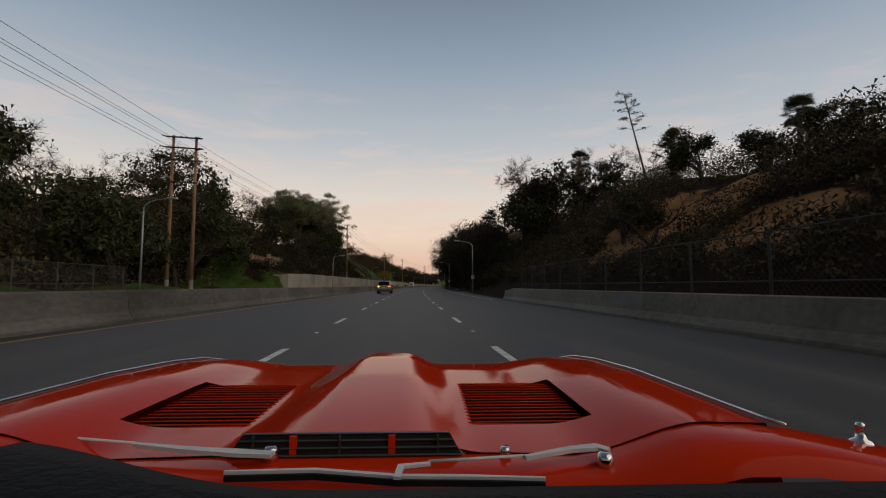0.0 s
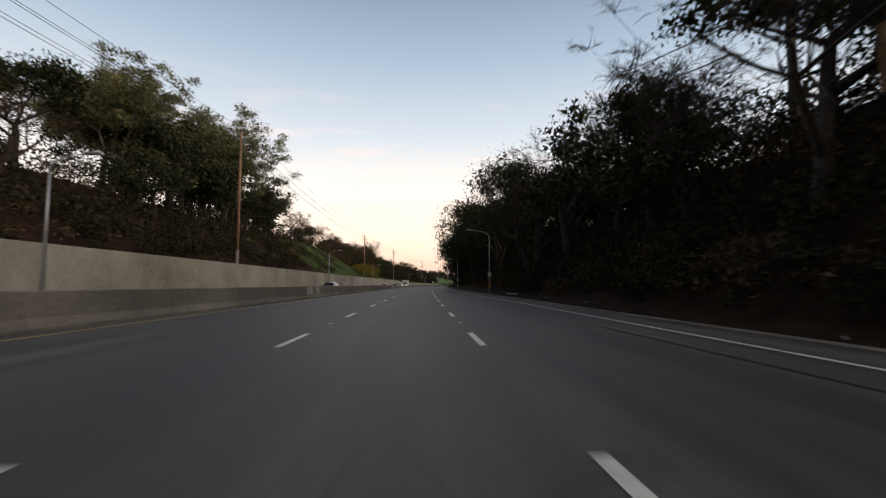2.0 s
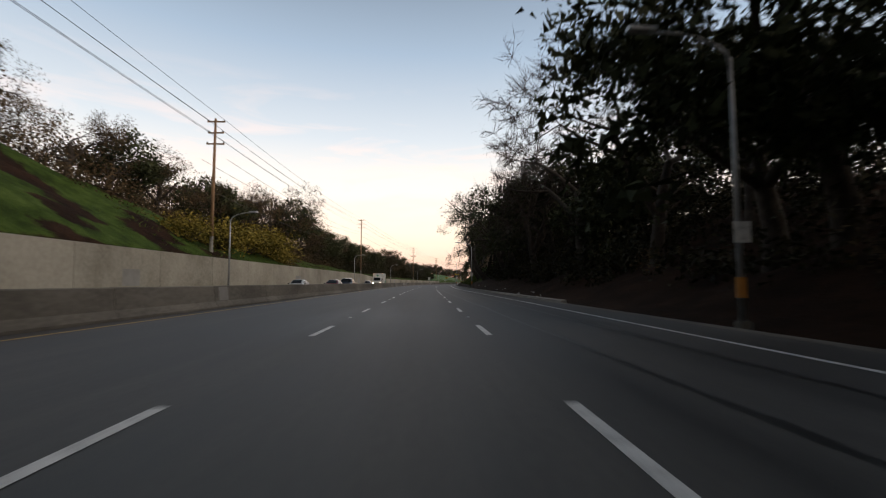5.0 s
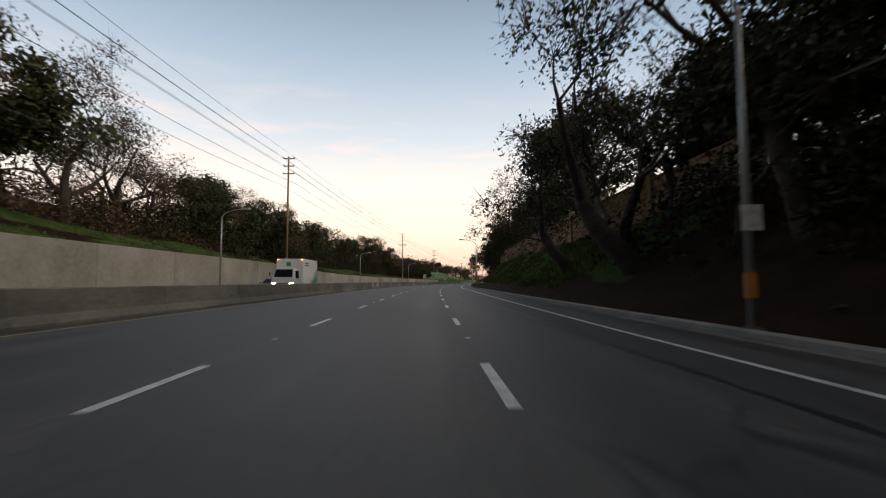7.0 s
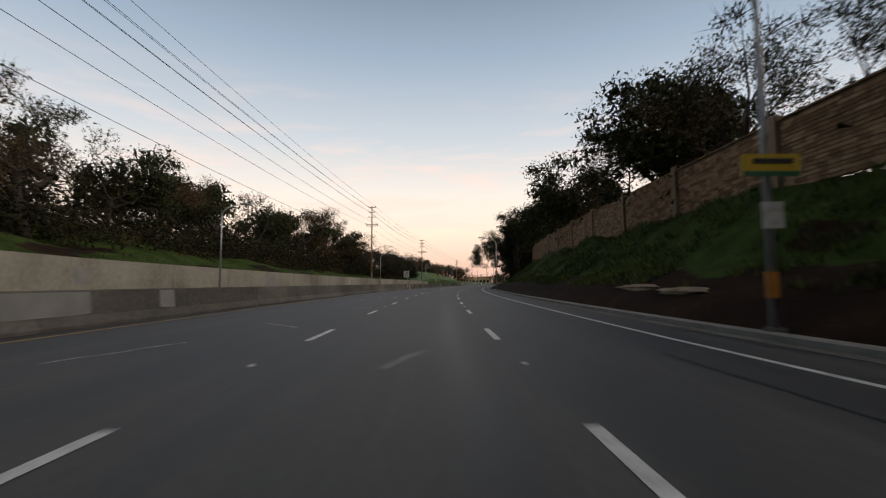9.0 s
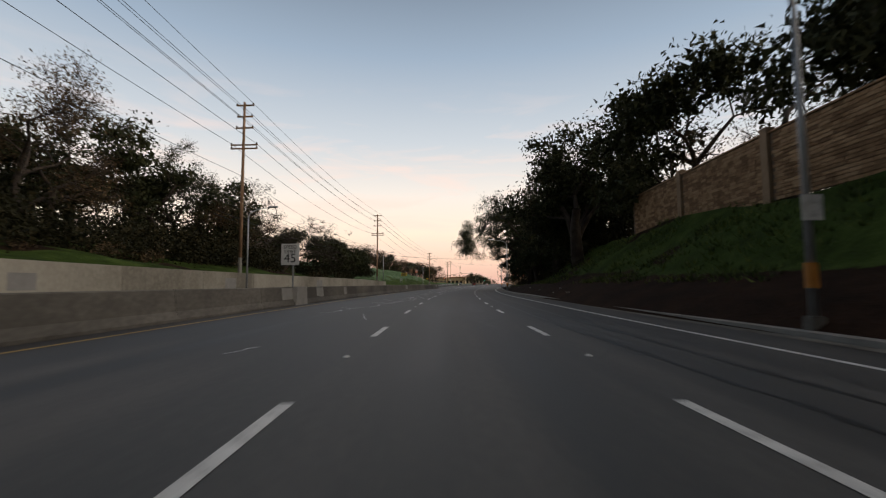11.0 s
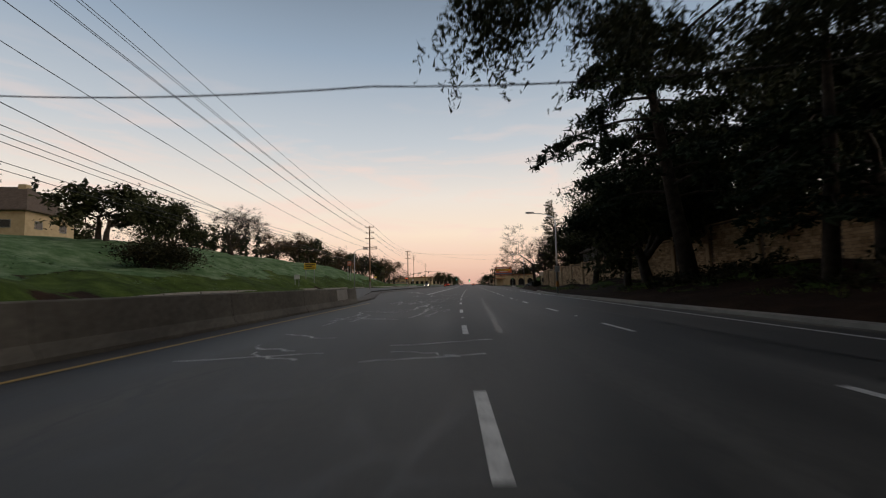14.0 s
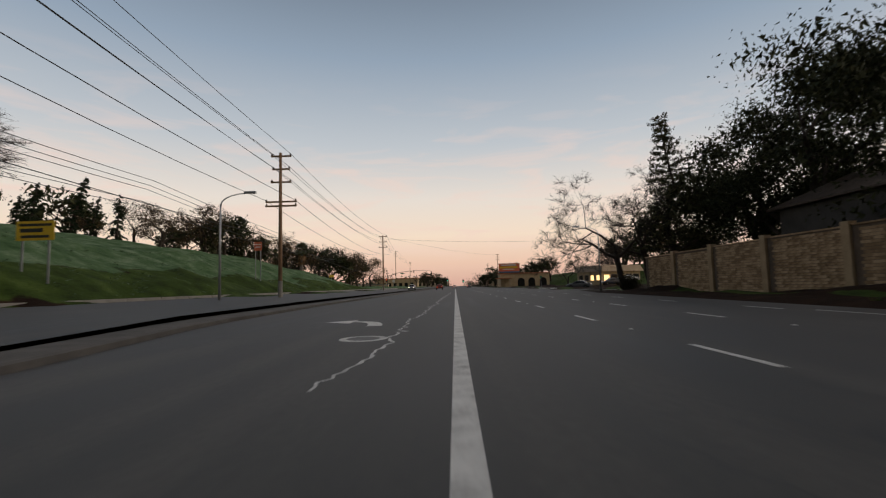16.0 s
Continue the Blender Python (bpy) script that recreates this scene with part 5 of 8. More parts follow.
LEFT += [("oak", 611, -52, 13, 0), ("oak", 617, -46, 13, 1), ("rust", 624, -50, 14, 2), ("rust", 630, -42, 13, 0), ("rust", 642, -40, 13, 1), ("oak", 652, -40, 13, 0), ("rust", 660, -48, 14, 1), ("rust", 668, -40, 13, 2), ("oak", 580, -64, 10, 1), ("oak", 552, -66, 10, 2)]
LEFT += [("pine", 537, -58, 7.5, 0), ("pine", 541.5, -57, 8.5, 1), ("pine", 546, -58, 7, 2), ("pine", 550, -57, 8, 0), ("rust", 555, -54, 8, 0), ("rust", 560, -56, 8.5, 1), ("rust", 564, -51, 9.5, 2), ("oak", 569, -50, 9.0, 1), ("rust", 577, -48, 9.5, 0), ("oak", 583, -52, 10, 2), ("rust", 589, -45, 10.5, 1),
         ("rust", 602, -52, 13, 0), ("oak", 609, -40, 10, 1), ("rust", 615, -36, 11, 2), ("oak", 536, -66, 7, 1), ("rust", 528, -72, 7, 0), ("oak", 520, -76, 7, 2)]
for kind, s, lat, h, v in LEFT:
    plant(kind, s, lat, h, v)
plant("oak", 489, -46.6, 7.2, 0, wide=1.35)
plant("oak", 490.5, -49.0, 7.4, 1, wide=1.3)
plant("bare", 513.2, -44, 8.6, 1, wide=0.9)
plant("bare", 512.5, -43, 9.4, 0, wide=1.6, label="spreading leafless oak with a twisted trunk on the rise")
plant("oak", 483.5, -36, 7.2, 1, wide=0.85)
plant("oak", 485.5, -35.4, 6.6, 2, wide=0.75)
plant("bare", 434.5, -33.5, 5.5, 2, wide=1.3)
plant("bare", 426.5, -33.5, 10.6, 0, wide=1.4)
plant("bare", 428.5, -31, 10.8, 1, wide=1.4, label="spreading leafless oak above the retaining wall")
plant("bush", 477, -32, 3.4, 0, wide=1.4)
plant("bush", 479, -31.2, 3.0, 1, wide=1.3)
plant("bush", 482, -33.4, 3.2, 0, wide=1.2)
palm(588, -41.5, 8, 1.5, True)
for s, lat, h in ((214, -21.2, 3.6), (221, -21.5, 4.6), (228, -21.5, 5.2), (234, -21.2, 5.0), (240, -21.2, 4.0)):
    plant("gold", s, lat, h, 0, wide=1.25)
# far trees past the crossing
fr_ = random.Random(21)
for k in range(34):
    s = fr_.uniform(700, 1150)
    plant(("oak", "rust", "bare")[k % 3], s, (-1 if k % 2 else 1) * fr_.uniform(22, 70), fr_.uniform(8, 15), k % 3)


def undergrowth(name, regions, leaf, label, seed, per=70, size=0.195):
    """Scrub that covers a slope, too much of it to count."""
    mesh, rng, nrng = Mesh(), random.Random(seed), np.random.default_rng(seed)
    for s0, s1, a, b, n, hmin, hmax in regions:
        for _ in range(n):
            s, lat = rng.uniform(s0, s1), rng.uniform(a, b)
            if noise.noise(Vector((s * 0.11, lat * 0.11, seed))) < -0.3:
                continue
            if bare_earth(s, lat) and rng.random() < 0.93:
                continue
            h = rng.uniform(hmin, hmax)
            c = np.array(R(s, lat, ground_z(s, lat) + h * 0.45))
            n = int(per * (1 if h < 2.6 else 1.8))
            leaf_mesh(mesh, c + inside(nrng, n) * np.array([h * 0.75, h * 0.75, h * 0.55]), size * (0.8 + 0.13 * h), nrng)
    tagged(new(name, mesh.data(name, leaf)), label, "scrub", kind="stuff")


SCRUB = []
SCRUB += [(60, 255, 10.8, 17, 400, 0.6, 2.4), (60, 255, 17, 30, 340, 1.0, 3.2), (200, 262, 10.5, 24, 260, 1.0, 3.4), (400, 492, 10.5, 17, 150, 0.4, 1.3), (60, 92, 20, 34, 40, 3, 6.5), (92, 255, 16, 34, 310, 3, 6.5), (300, 400, -42, -24, 190, 1.2, 3.6), (205, 330, -45, -31, 150, 2.5, 5.0), (300, 410, -46, -31, 84, 4, 7), (275, 419, -32, -25.5, 230, 1.8, 3.8), (404, 420, -36, -27, 60, 2.5, 5)]
SCRUB += [(440, 455.5, -34, -25, 60, 1.6, 3.6), (105, 172, 14, 22, 60, 4, 7.5), (392, 432, 17.5, 28, 60, 4, 8), (400, 428, 16, 28, 100, 3, 7.0), (428, 447, 21, 30, 40, 3, 7), (445, 505, 20.5, 30, 120, 3, 7.0), (60, 168, -28, -19.2, 260, 0.7, 2.2), (60, 165, -46, -28, 150, 2.5, 5.0), (165, 205, -46, -33, 50, 2, 4), (330, 416, -48, -29, 165, 2.5, 6.0), (436, 450, -44, -34, 50, 1.6, 3.4)]
SCRUB += [(285, 404, -34, -26, 130, 2.8, 5.2), (400, 420, -33, -26, 50, 2.5, 5.0), (64, 168, -24, -18.4, 240, 0.6, 1.6), (64, 165, -30, -22, 200, 1.2, 2.6), (48, 132, 10.4, 16, 260, 0.7, 2.0), (255, 400, 17, 26, 150, 2.5, 5.0)]
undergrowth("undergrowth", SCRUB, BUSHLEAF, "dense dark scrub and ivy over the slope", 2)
undergrowth("hillside_scrub", [(-6, 62, 10.8, 17, 430, 0.6, 2.0), (0, 62, 17, 25, 380, 0.9, 2.6), (0, 62, 25, 32, 150, 1.2, 3.2)], HILLLEAF, "olive and brown brush over the steep hillside", 6, per=125, size=0.125)
undergrowth("brown_scrub", [(-20, 60, -50, -24, 400, 0.8, 2.8), (-25, 62, -48, -27, 170, 3, 6.5)], HILLLEAF, "brown and olive brush among the oaks", 8)
undergrowth("dry_scrub", [(205, 300, -31, -25.5, 150, 1.0, 2.6), (64, 168, -27, -18.6, 120, 0.6, 1.6), (64, 165, -40, -26, 200, 0.7, 2.2), (165, 330, -42, -28, 240, 0.7, 2.2), (330, 450, -44, -24, 130, 0.6, 1.6), (20, 200, 11, 22, 130, 0.6, 1.6), (55, 180, 10.6, 15, 330, 0.5, 1.4), (60, 130, 15, 21, 160, 0.7, 1.8), (232, 300, 15, 22, 60, 0.6, 1.8), (200, 330, -46, -29, 260, 2.5, 6.0)] , RUSTLEAF, "brown dry scrub under the trees", 4, size=0.17)


def grass_tufts(name, regions, mat, label, seed):
    mesh, rng = Mesh(), np.random.default_rng(seed)
    for s0, s1, a, b, n, h in regions:
        for _ in range(n):
            s, lat = rng.uniform(s0, s1), rng.uniform(a, b)
            if noise.noise(Vector((s * 0.25, lat * 0.25, seed))) < -0.15:
                continue
            o = R(s, lat, ground_z(s, lat) - 0.04)
            for _ in range(9):
                q = Vector(rng.normal(size=3) * (0.13, 0.13, 0))
                tip = o + q * 2.0 + Vector((0, 0, h * rng.uniform(0.5, 1.3)))
                w = Vector(rng.normal(size=3) * (0.02, 0.02, 0))
                k = len(mesh.v)
                mesh.v += [tuple(o + q - w), tuple(o + q + w), tuple(tip)]
                mesh.f.append((k, k + 1, k + 2))
                mesh.m.append(0)
    tagged(new(name, mesh.data(name, mat)), label, "grass", kind="stuff")


grass_tufts("grass", [(262, 340, 8.6, 15.2, 5200, 0.3), (340, 415, 9.0, 15.2, 2600, 0.26), (205, 330, -24, -17.6, 1500, 0.22), (440, 500, 9, 16, 700, 0.2)], GRASSBLADE, "tufts of green winter grass on the slopes", 12)
grass_tufts("frosted_grass", [(455, 570, -36, -24.6, 1400, 0.12)], FROSTBLADE, "tufts of frosted grass on the rise", 13)

# ---- utility poles and wires ----
def pole(s, lat, top, arms, r=0.17, double=False, turn=0.0):
    z = ground_z(s, lat)
    p = thing("utility_pole", at(s, lat, z, turn), "tall weathered wooden utility pole with crossarms", "utility pole", "utility poles along the road")
    H = top - z
    part("shaft", Mesh().tube([(0, 0, -0.5), (0, 0, H * 0.5), (0, 0, H)], [r, r * 0.85, r * 0.62], 10), TIMBER, p, shade=True)
    part("sleeve", Mesh().tube([(0, 0, -0.4), (0, 0, 1.5)], [r * 1.06, r * 1.04], 10), KERB, p, "pale base sleeve")
    for drop, w in arms:
        a = part("crossarm", Mesh().box((0, r * 0.8, H - drop), (w, 0.10, 0.13)), TIMBER, p)
        for x in (-w / 2 + 0.08, 0.0, w / 2 - 0.08) if w > 1.4 else (-w / 2 + 0.05, w / 2 - 0.05):
            part("insulator", Mesh().lathe([(0.03, 0), (0.075, 0.03), (0.075, 0.07), (0.05, 0.09), (0.07, 0.13), (0.03, 0.17)], 8, Matrix.Translation((x, r * 0.8, H - drop + 0.06))), INSUL, a)
    return p


ARMS = [(0.25, 1.7), (1.35, 1.5), (2.45, 1.7)]
LOW = [(4.1, 2.6), (4.45, 2.6)]
POLES = [(118.5, -18.6, 17.2, [(0.3, 1.2)]), (215.6, -19.9, 16.9, ARMS), (299.8, -20.0, 19.0, ARMS), (395.8, -20.0, 18.4, ARMS + LOW), (448.6, -19.5, 15.9, ARMS + LOW), (519.6, -19.9, 12.5, ARMS + LOW),
         (576, -20.4, 11.9, ARMS), (700, -34, 18.5, ARMS), (790, -36, 18, ARMS), (690, 14, 15, ARMS), (780, 16, 15, ARMS)]
for s, lat, top, arms in POLES:
    pole(s, lat, top, arms)
# pair of poles joined by beams
hf = thing("h_frame_pole", at(47.4, -23.2, ground_z(47.4, -23.2)), "pair of wooden poles joined by steel crossbeams", "utility pole")
for x in (-1.1, 1.1):
    leg = part("pole", Mesh().tube([(x, 0.2 * x, -0.5), (x * 0.97, 0.2 * x, 8), (x * 0.94, 0.2 * x, 16.2)], [0.2, 0.17, 0.13], 10), TIMBER, hf, shade=True)
    part("sleeve", Mesh().tube([(x, 0.2 * x, -0.4), (x, 0.2 * x, 1.3)], 0.215, 10), KERB, leg, "pale base sleeve")
for z, w in ((16.0, 3.3), (14.9, 3.5), (13.6, 3.3), (11.3, 2.7)):
    b = part("crossbeam", Mesh().tube([(-w / 2, -0.1 * w - 0.17, z), (w / 2, 0.1 * w - 0.17, z)], 0.08, 6), DARKSTEEL, hf)
    if z > 12:
        for q in (-0.5, 0.0, 0.5):
            part("insulator", Mesh().tube([(q * w, 0.2 * q * w - 0.17, z), (q * w, 0.2 * q * w - 0.9, z - 0.12)], [0.07, 0.05], 8), INSUL, b)


def wire(pts, sag, r=0.017, label="thin black overhead power cable"):
    path = []
    for a, b in zip(pts, pts[1:]):
        for i in range(12):
            t = i / 12
            q = a.lerp(b, t)
            q.z -= 4 * sag * t * (1 - t)
            path.append(q)
    path.append(pts[-1])
    w = new("power_line", Mesh().tube(path, r, 4).data("power_line", CABLE))
    tagged(w, label, "power cable", "overhead cables")


TOPS = [(-60, -23.4, 16.5), (47.4, -23.2, 16.2)] + [(q[0], q[1], q[2]) for q in POLES[:9]]
for drop, off, sag in ((0.05, -0.8, 0.9), (0.05, 0.8, 0.9), (1.15, -0.7, 0.9), (1.15, 0.7, 0.9), (2.25, 0.8, 0.9)):
    wire([R(s, lat + off, z - drop) for s, lat, z in TOPS], sag)
for drop, off, sag in ((4.0, -1.2, 1.2), (4.0, 1.2, 1.2), (7.2, 0.1, 1.3)):
    wire([R(s, lat + off, z - drop) for s, lat, z in TOPS[3:9]], sag, 0.019)
for k, (z0, off) in enumerate(((10.6, -6), (10.2, -6.3), (9.9, -6.6), (8.9, -7), (8.5, -7.2))):
    wire([R(s, -22 + off - 8 * (s - 470) / 140, z0 + 0.8 * k * 0) for s in (400, 455, 520, 610)], 0.8, 0.022, "thick black telephone cable across the grass slope")
wire([R(448.6, -19.4, 7.6), R(446, -4, 6.1), R(446, 9, 6.6)], 0.25, 0.022, "black cable strung across the road")
wire([R(576, -20.4, 11.2), R(582, 22, 10.5)], 0.6, 0.015)
wire([R(576, -20.2, 11.6), R(690, 14, 14.5)], 0.8, 0.015)


# ---- street lamps ----
def lamp(s, lat, arm, height=8.2, sign=None, side=1):
    """Steel street lamp whose arm reaches towards the road (side 1: to the right)."""
    z = ground_z(s, lat)
    p = thing("street_lamp", at(s, lat, z), "galvanised steel street lamp with a curved arm", "street lamp", "street lamps along the road")
    part("base", Mesh().box((0, 0, 0.02), (0.30, 0.30, 0.34)), GUTTER, p, bevel=0.03)
    part("column", Mesh().tube([(0, 0, 0), (0, 0, height * 0.6), (0, 0, height)], [0.09, 0.07, 0.05], 10), STEEL, p, shade=True)
    a = [(0, 0, height - 0.3)] + [(side * arm * (1 - math.cos(t)) * 1.0, 0, height - 0.1 + 0.75 * math.sin(t)) for t in np.linspace(0.3, math.pi / 2, 7)]
    part("arm", Mesh().tube(a, [0.042] * 4 + [0.034] * 4, 8), STEEL, p, shade=True)
    e = Vector(a[-1])
    head = part("lamp_head", Mesh().prism([(-0.13, 0.0), (-0.13, 0.07), (-0.06, 0.13), (0.06, 0.13), (0.13, 0.07), (0.13, 0.0)], -0.1, 0.62, Matrix.Translation(e) @ Matrix.Scale(side, 4, (1, 0, 0))), STEEL, p)
    part("lens", Mesh().prism([(-0.1, -0.02), (-0.1, 0.0), (0.1, 0.0), (0.1, -0.02)], 0.1, 0.55, Matrix.Translation(e) @ Matrix.Scale(side, 4, (1, 0, 0))), PATCH, head)
    if sign:
        part("plate", Mesh().box((0, -0.13, 2.35), (0.42, 0.02, 0.52)), WHITE, p, "small weathered white sign plate")
        part("marker_sleeve", Mesh().tube([(0, 0, 0.75), (0, 0, 1.25)], 0.12, 10), AMBER, p, "amber reflective band")
    return p


AMBER = surf("amber_sheet", [(0.45, 0.16, 0.02), (0.62, 0.26, 0.04)], 3, 0.5, 0.05)
for s, lat in ((33.8, -19.0), (92.5, -16.6), (152.5, -16.6), (212, -16.6), (274.2, -16.6), (331.5, -16.4), (390, -16.4), (446.6, -17.7), (512, -20.9)):
    lamp(s, lat, 1.7, 6.6)
for s, lat in ((63.8, 8.7), (123.3, 8.3), (183, 8.2), (245, 7.5), (305.9, 7.15), (364, 7.0), (420.6, 6.4), (476.2, 6.8)):
    lamp(s, lat, 2.0, 6.8, sign=True, side=-1)
lamp(535, 10.8, 2.2, 6.7, side=-1)

# ---- block walls with pilasters ----
def slab(mesh, pts, th):
    """A flat plate of some thickness on four corners."""
    p = [Vector(q) for q in pts]
    n = (p[1] - p[0]).cross(p[3] - p[0]).normalized() * th
    k = p + [q - n for q in p]
    return mesh.add(k, [(0, 1, 2, 3), (7, 6, 5, 4), (0, 4, 5, 1), (1, 5, 6, 2), (2, 6, 7, 3), (3, 7, 4, 0)])


def block_wall(name, label, s0, s1, latf, basef, topf, pitch, near=(0, 0), course=0.17, length=0.55, side=-1, stone=None, joined=None, render=None):
    """Long masonry wall in steps: backing, courses of blocks and plastered pilasters. side: the way it faces across the road."""
    w = thing(name, Matrix(), label, "wall", kind="structure")
    unit = Mesh().box((0, 0, 0), (0.12, length - 0.02, course - 0.022)).data("block", stone or SLUMP)
    rest = Mesh()
    rg = random.Random(int(s0))
    n = max(1, int(round((s1 - s0) / pitch)))
    for i in range(n):
        a, b = s0 + (s1 - s0) * i / n, s0 + (s1 - s0) * (i + 1) / n
        mid = (a + b) / 2
        base, top = basef(mid), topf(mid)
        A, B = R(a, latf(a)), R(b, latf(b))
        d = (B - A)
        L = d.length
        m = Matrix.Translation(A) @ Matrix.Rotation(math.atan2(-d.x, d.y), 4, "Z")
        part("backing", Mesh().box((0, L / 2, (base + top) / 2), (0.12, L, top - base), m), MORTAR, w)
        part("coping", Mesh().box((0, L / 2, top + 0.04), (0.32, L, 0.08), m), stone or SLUMP, w)
        part("pilaster", Mesh().box((0, 0, (base + top) / 2 + 0.05), (0.46, 0.52, top - base + 0.5), m), render or PLASTER, w, bevel=0.02)
        rows, cols = int((top - base) / course), int((L - 0.5) / length)
        for r_ in range(rows):
            for c in range(cols):
                y = 0.3 + (c + (0.5 if r_ % 2 else 0.25)) * length
                if y > L - 0.45:
                    continue
                q = m @ Matrix.Translation((side * (0.075 + rg.uniform(-0.014, 0.02)), y, base + (r_ + 0.5) * course)) @ Matrix.Rotation(rg.gauss(0, 0.012), 4, "X")
                if near[0] <= mid <= near[1]:
                    part("block", unit, None, w, m=q)
                else:
                    rest.box((0, 0, 0), (0.12, length - 0.02, course - 0.022), q)
    if rest.v:
        tagged(part("block_courses", rest, joined or SLUMPJ, w), kind="stuff")
    return w


block_wall("wall_hillside", "tan slump-block wall with pilasters on the grass slope", 256, 394, lambda s: 15.3, lambda s: float(np.interp(s, [256, 290, 330, 400], [5.0, 5.0, 4.8, 5.0])),
           lambda s: float(np.interp(s, [256, 290, 330, 370, 400], [7.5, 7.9, 7.9, 8.2, 8.3])), 8.5, near=(300, 309))
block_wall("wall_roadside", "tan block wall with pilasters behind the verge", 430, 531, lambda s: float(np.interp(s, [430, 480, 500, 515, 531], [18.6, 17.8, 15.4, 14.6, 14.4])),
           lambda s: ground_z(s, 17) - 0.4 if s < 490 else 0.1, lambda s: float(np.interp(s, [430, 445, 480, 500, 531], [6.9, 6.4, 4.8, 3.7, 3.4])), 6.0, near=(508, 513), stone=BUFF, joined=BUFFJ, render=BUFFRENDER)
block_wall("wall_garden", "weathered masonry garden wall among trees", 65, 79, lambda s: -22.5, lambda s: ground_z(s, -22.5) - 0.4, lambda s: ground_z(s, -22.5) + 1.4, 6.5, side=1)

wf = thing("board_fence", at(72, 18.2, ground_z(72, 18.2)), "brown timber board fence on the wooded slope", "fence")
inv = wf.matrix_basis.inverted()
board = Mesh().box((0, 0, 0.8), (0.03, 0.145, 2.7)).data("board", FENCEWOOD)
for i in range(100):
    s = 71 + i * 0.16
    part("board", board, None, wf, m=inv @ at(s, 18.2 + 0.02 * (i % 2), 7.95 + 0.06 * (s - 71)))


# ---- roadside signs, rocks, litter ----
def sign(s, lat, z, w, h, mat, label, bars, posts=1, post_h=None, name="sign", ink=None):
    g = ground_z(s, lat)
    t = thing(name, at(s, lat, g), label, "sign")
    zc = z - g
    for k in range(posts):
        x = 0 if posts == 1 else (k - 0.5) * w * 0.7
        part("post", Mesh().box((x, 0.05, (zc - h / 2) / 2 - 0.1), (0.08, 0.06, zc - h / 2 + 0.5)), STEEL, t)
    p = part("panel", Mesh().box((0, 0, zc), (w, 0.03, h)), mat, t, bevel=0.004)
    for k, (x, zz, bw, bh) in enumerate(bars):
        part("text_bar", Mesh().box((x * w, -0.018, zc + zz * h), (bw * w, 0.006, bh * h)), ink or DARKSTEEL, p)
    return t


SIGNYEL = surf("yellow_sign_face", [(0.62, 0.40, 0.02), (0.72, 0.50, 0.04)], 3, 0.5, 0.02)
SIGNRED = surf("orange_red_sign_face", [(0.55, 0.12, 0.05), (0.66, 0.18, 0.09)], 3, 0.5, 0.02)
SIGNWHITE = surf("white_sign_face", [(0.62, 0.62, 0.60), (0.74, 0.74, 0.72)], 3, 0.5, 0.02)
SIGNGREEN = surf("green_sign_face", [(0.02, 0.13, 0.06), (0.03, 0.17, 0.08)], 3, 0.5, 0.02)
sign(504.4, -26.0, 4.3, 1.9, 0.95, SIGNYEL, "yellow notice board with dark lettering on the grass slope", [(0, 0.3, 0.86, 0.13), (-0.1, 0.02, 0.6, 0.2), (-0.15, -0.3, 0.45, 0.14), (0.22, -0.3, 0.3, 0.14)], 2)
sign(497, -25.2, 2.5, 0.75, 0.6, SIGNWHITE, "small white sign on the grass slope", [], 2)
sign(532, -27.2, 6.0, 0.8, 0.95, SIGNRED, "orange-red sign board on two white posts", [(0, 0.2, 0.8, 0.1), (0, -0.1, 0.7, 0.12)], 2, ink=SIGNWHITE)
sign(570, -29.5, 3.6, 0.9, 0.5, SIGNYEL, "small yellow sign at the end of the slope", [])
sign(640, -27, 3.3, 0.9, 0.9, SIGNWHITE, "white diamond road sign", [])
sign(579, 12.4, 2.5, 0.5, 0.4, SIGNGREEN, "small sign on a post by the car park entrance", [])
# speed limit board on a concrete pedestal in the median
mp = thing("speed_limit_sign", at(379.3, -8.5, 0.0), "white SPEED LIMIT 45 sign on a concrete pedestal in the median", "sign")
part("pedestal", Mesh().prism([(-0.9, 0), (-0.75, 0.97), (0.75, 0.97), (0.9, 0)], -0.34, 0.34), PATCH, mp, "pale painted concrete pedestal")
part("post", Mesh().box((-0.2, 0.03, 1.55), (0.08, 0.08, 1.3)), STEEL, mp)
plate_ = part("panel", Mesh().box((-0.35, -0.03, 2.72), (0.98, 0.03, 1.16)), SIGNWHITE, mp, bevel=0.004)
for word, z, tall in (("SPEED", 3.03, 0.2), ("LIMIT", 2.78, 0.2), ("45", 2.29, 0.5)):
    cu = bpy.data.curves.new("lettering", "FONT")
    cu.body, cu.size, cu.align_x, cu.extrude = word, tall * 1.35, "CENTER", 0.003
    cu.materials.append(DARKSTEEL)
    tx = new("lettering", cu)
    tx.parent = plate_
    tx.matrix_basis = Matrix.Translation((-0.35, -0.05, z)) @ Matrix.Rotation(radians(90), 4, "X")
# banner plate on the lamp by the grass slope
bn = thing("street_name_board", at(305.9, 7.15, 0), "weathered yellow and green street board on a lamp post", "sign")
part("panel", Mesh().box((0, -0.14, 3.35), (1.15, 0.03, 0.42)), SIGNYEL, bn)
part("lower_strip", Mesh().box((0, -0.16, 3.17), (1.1, 0.012, 0.1)), SIGNGREEN, bn)
part("text_bar", Mesh().box((0.05, -0.16, 3.42), (0.8, 0.012, 0.1)), DARKSTEEL, bn)

ROCK = surf("pale_sandstone", [(0.16, 0.12, 0.08), (0.30, 0.23, 0.15), (0.40, 0.32, 0.22)], 1.5, 0.95, 0.9, 8)


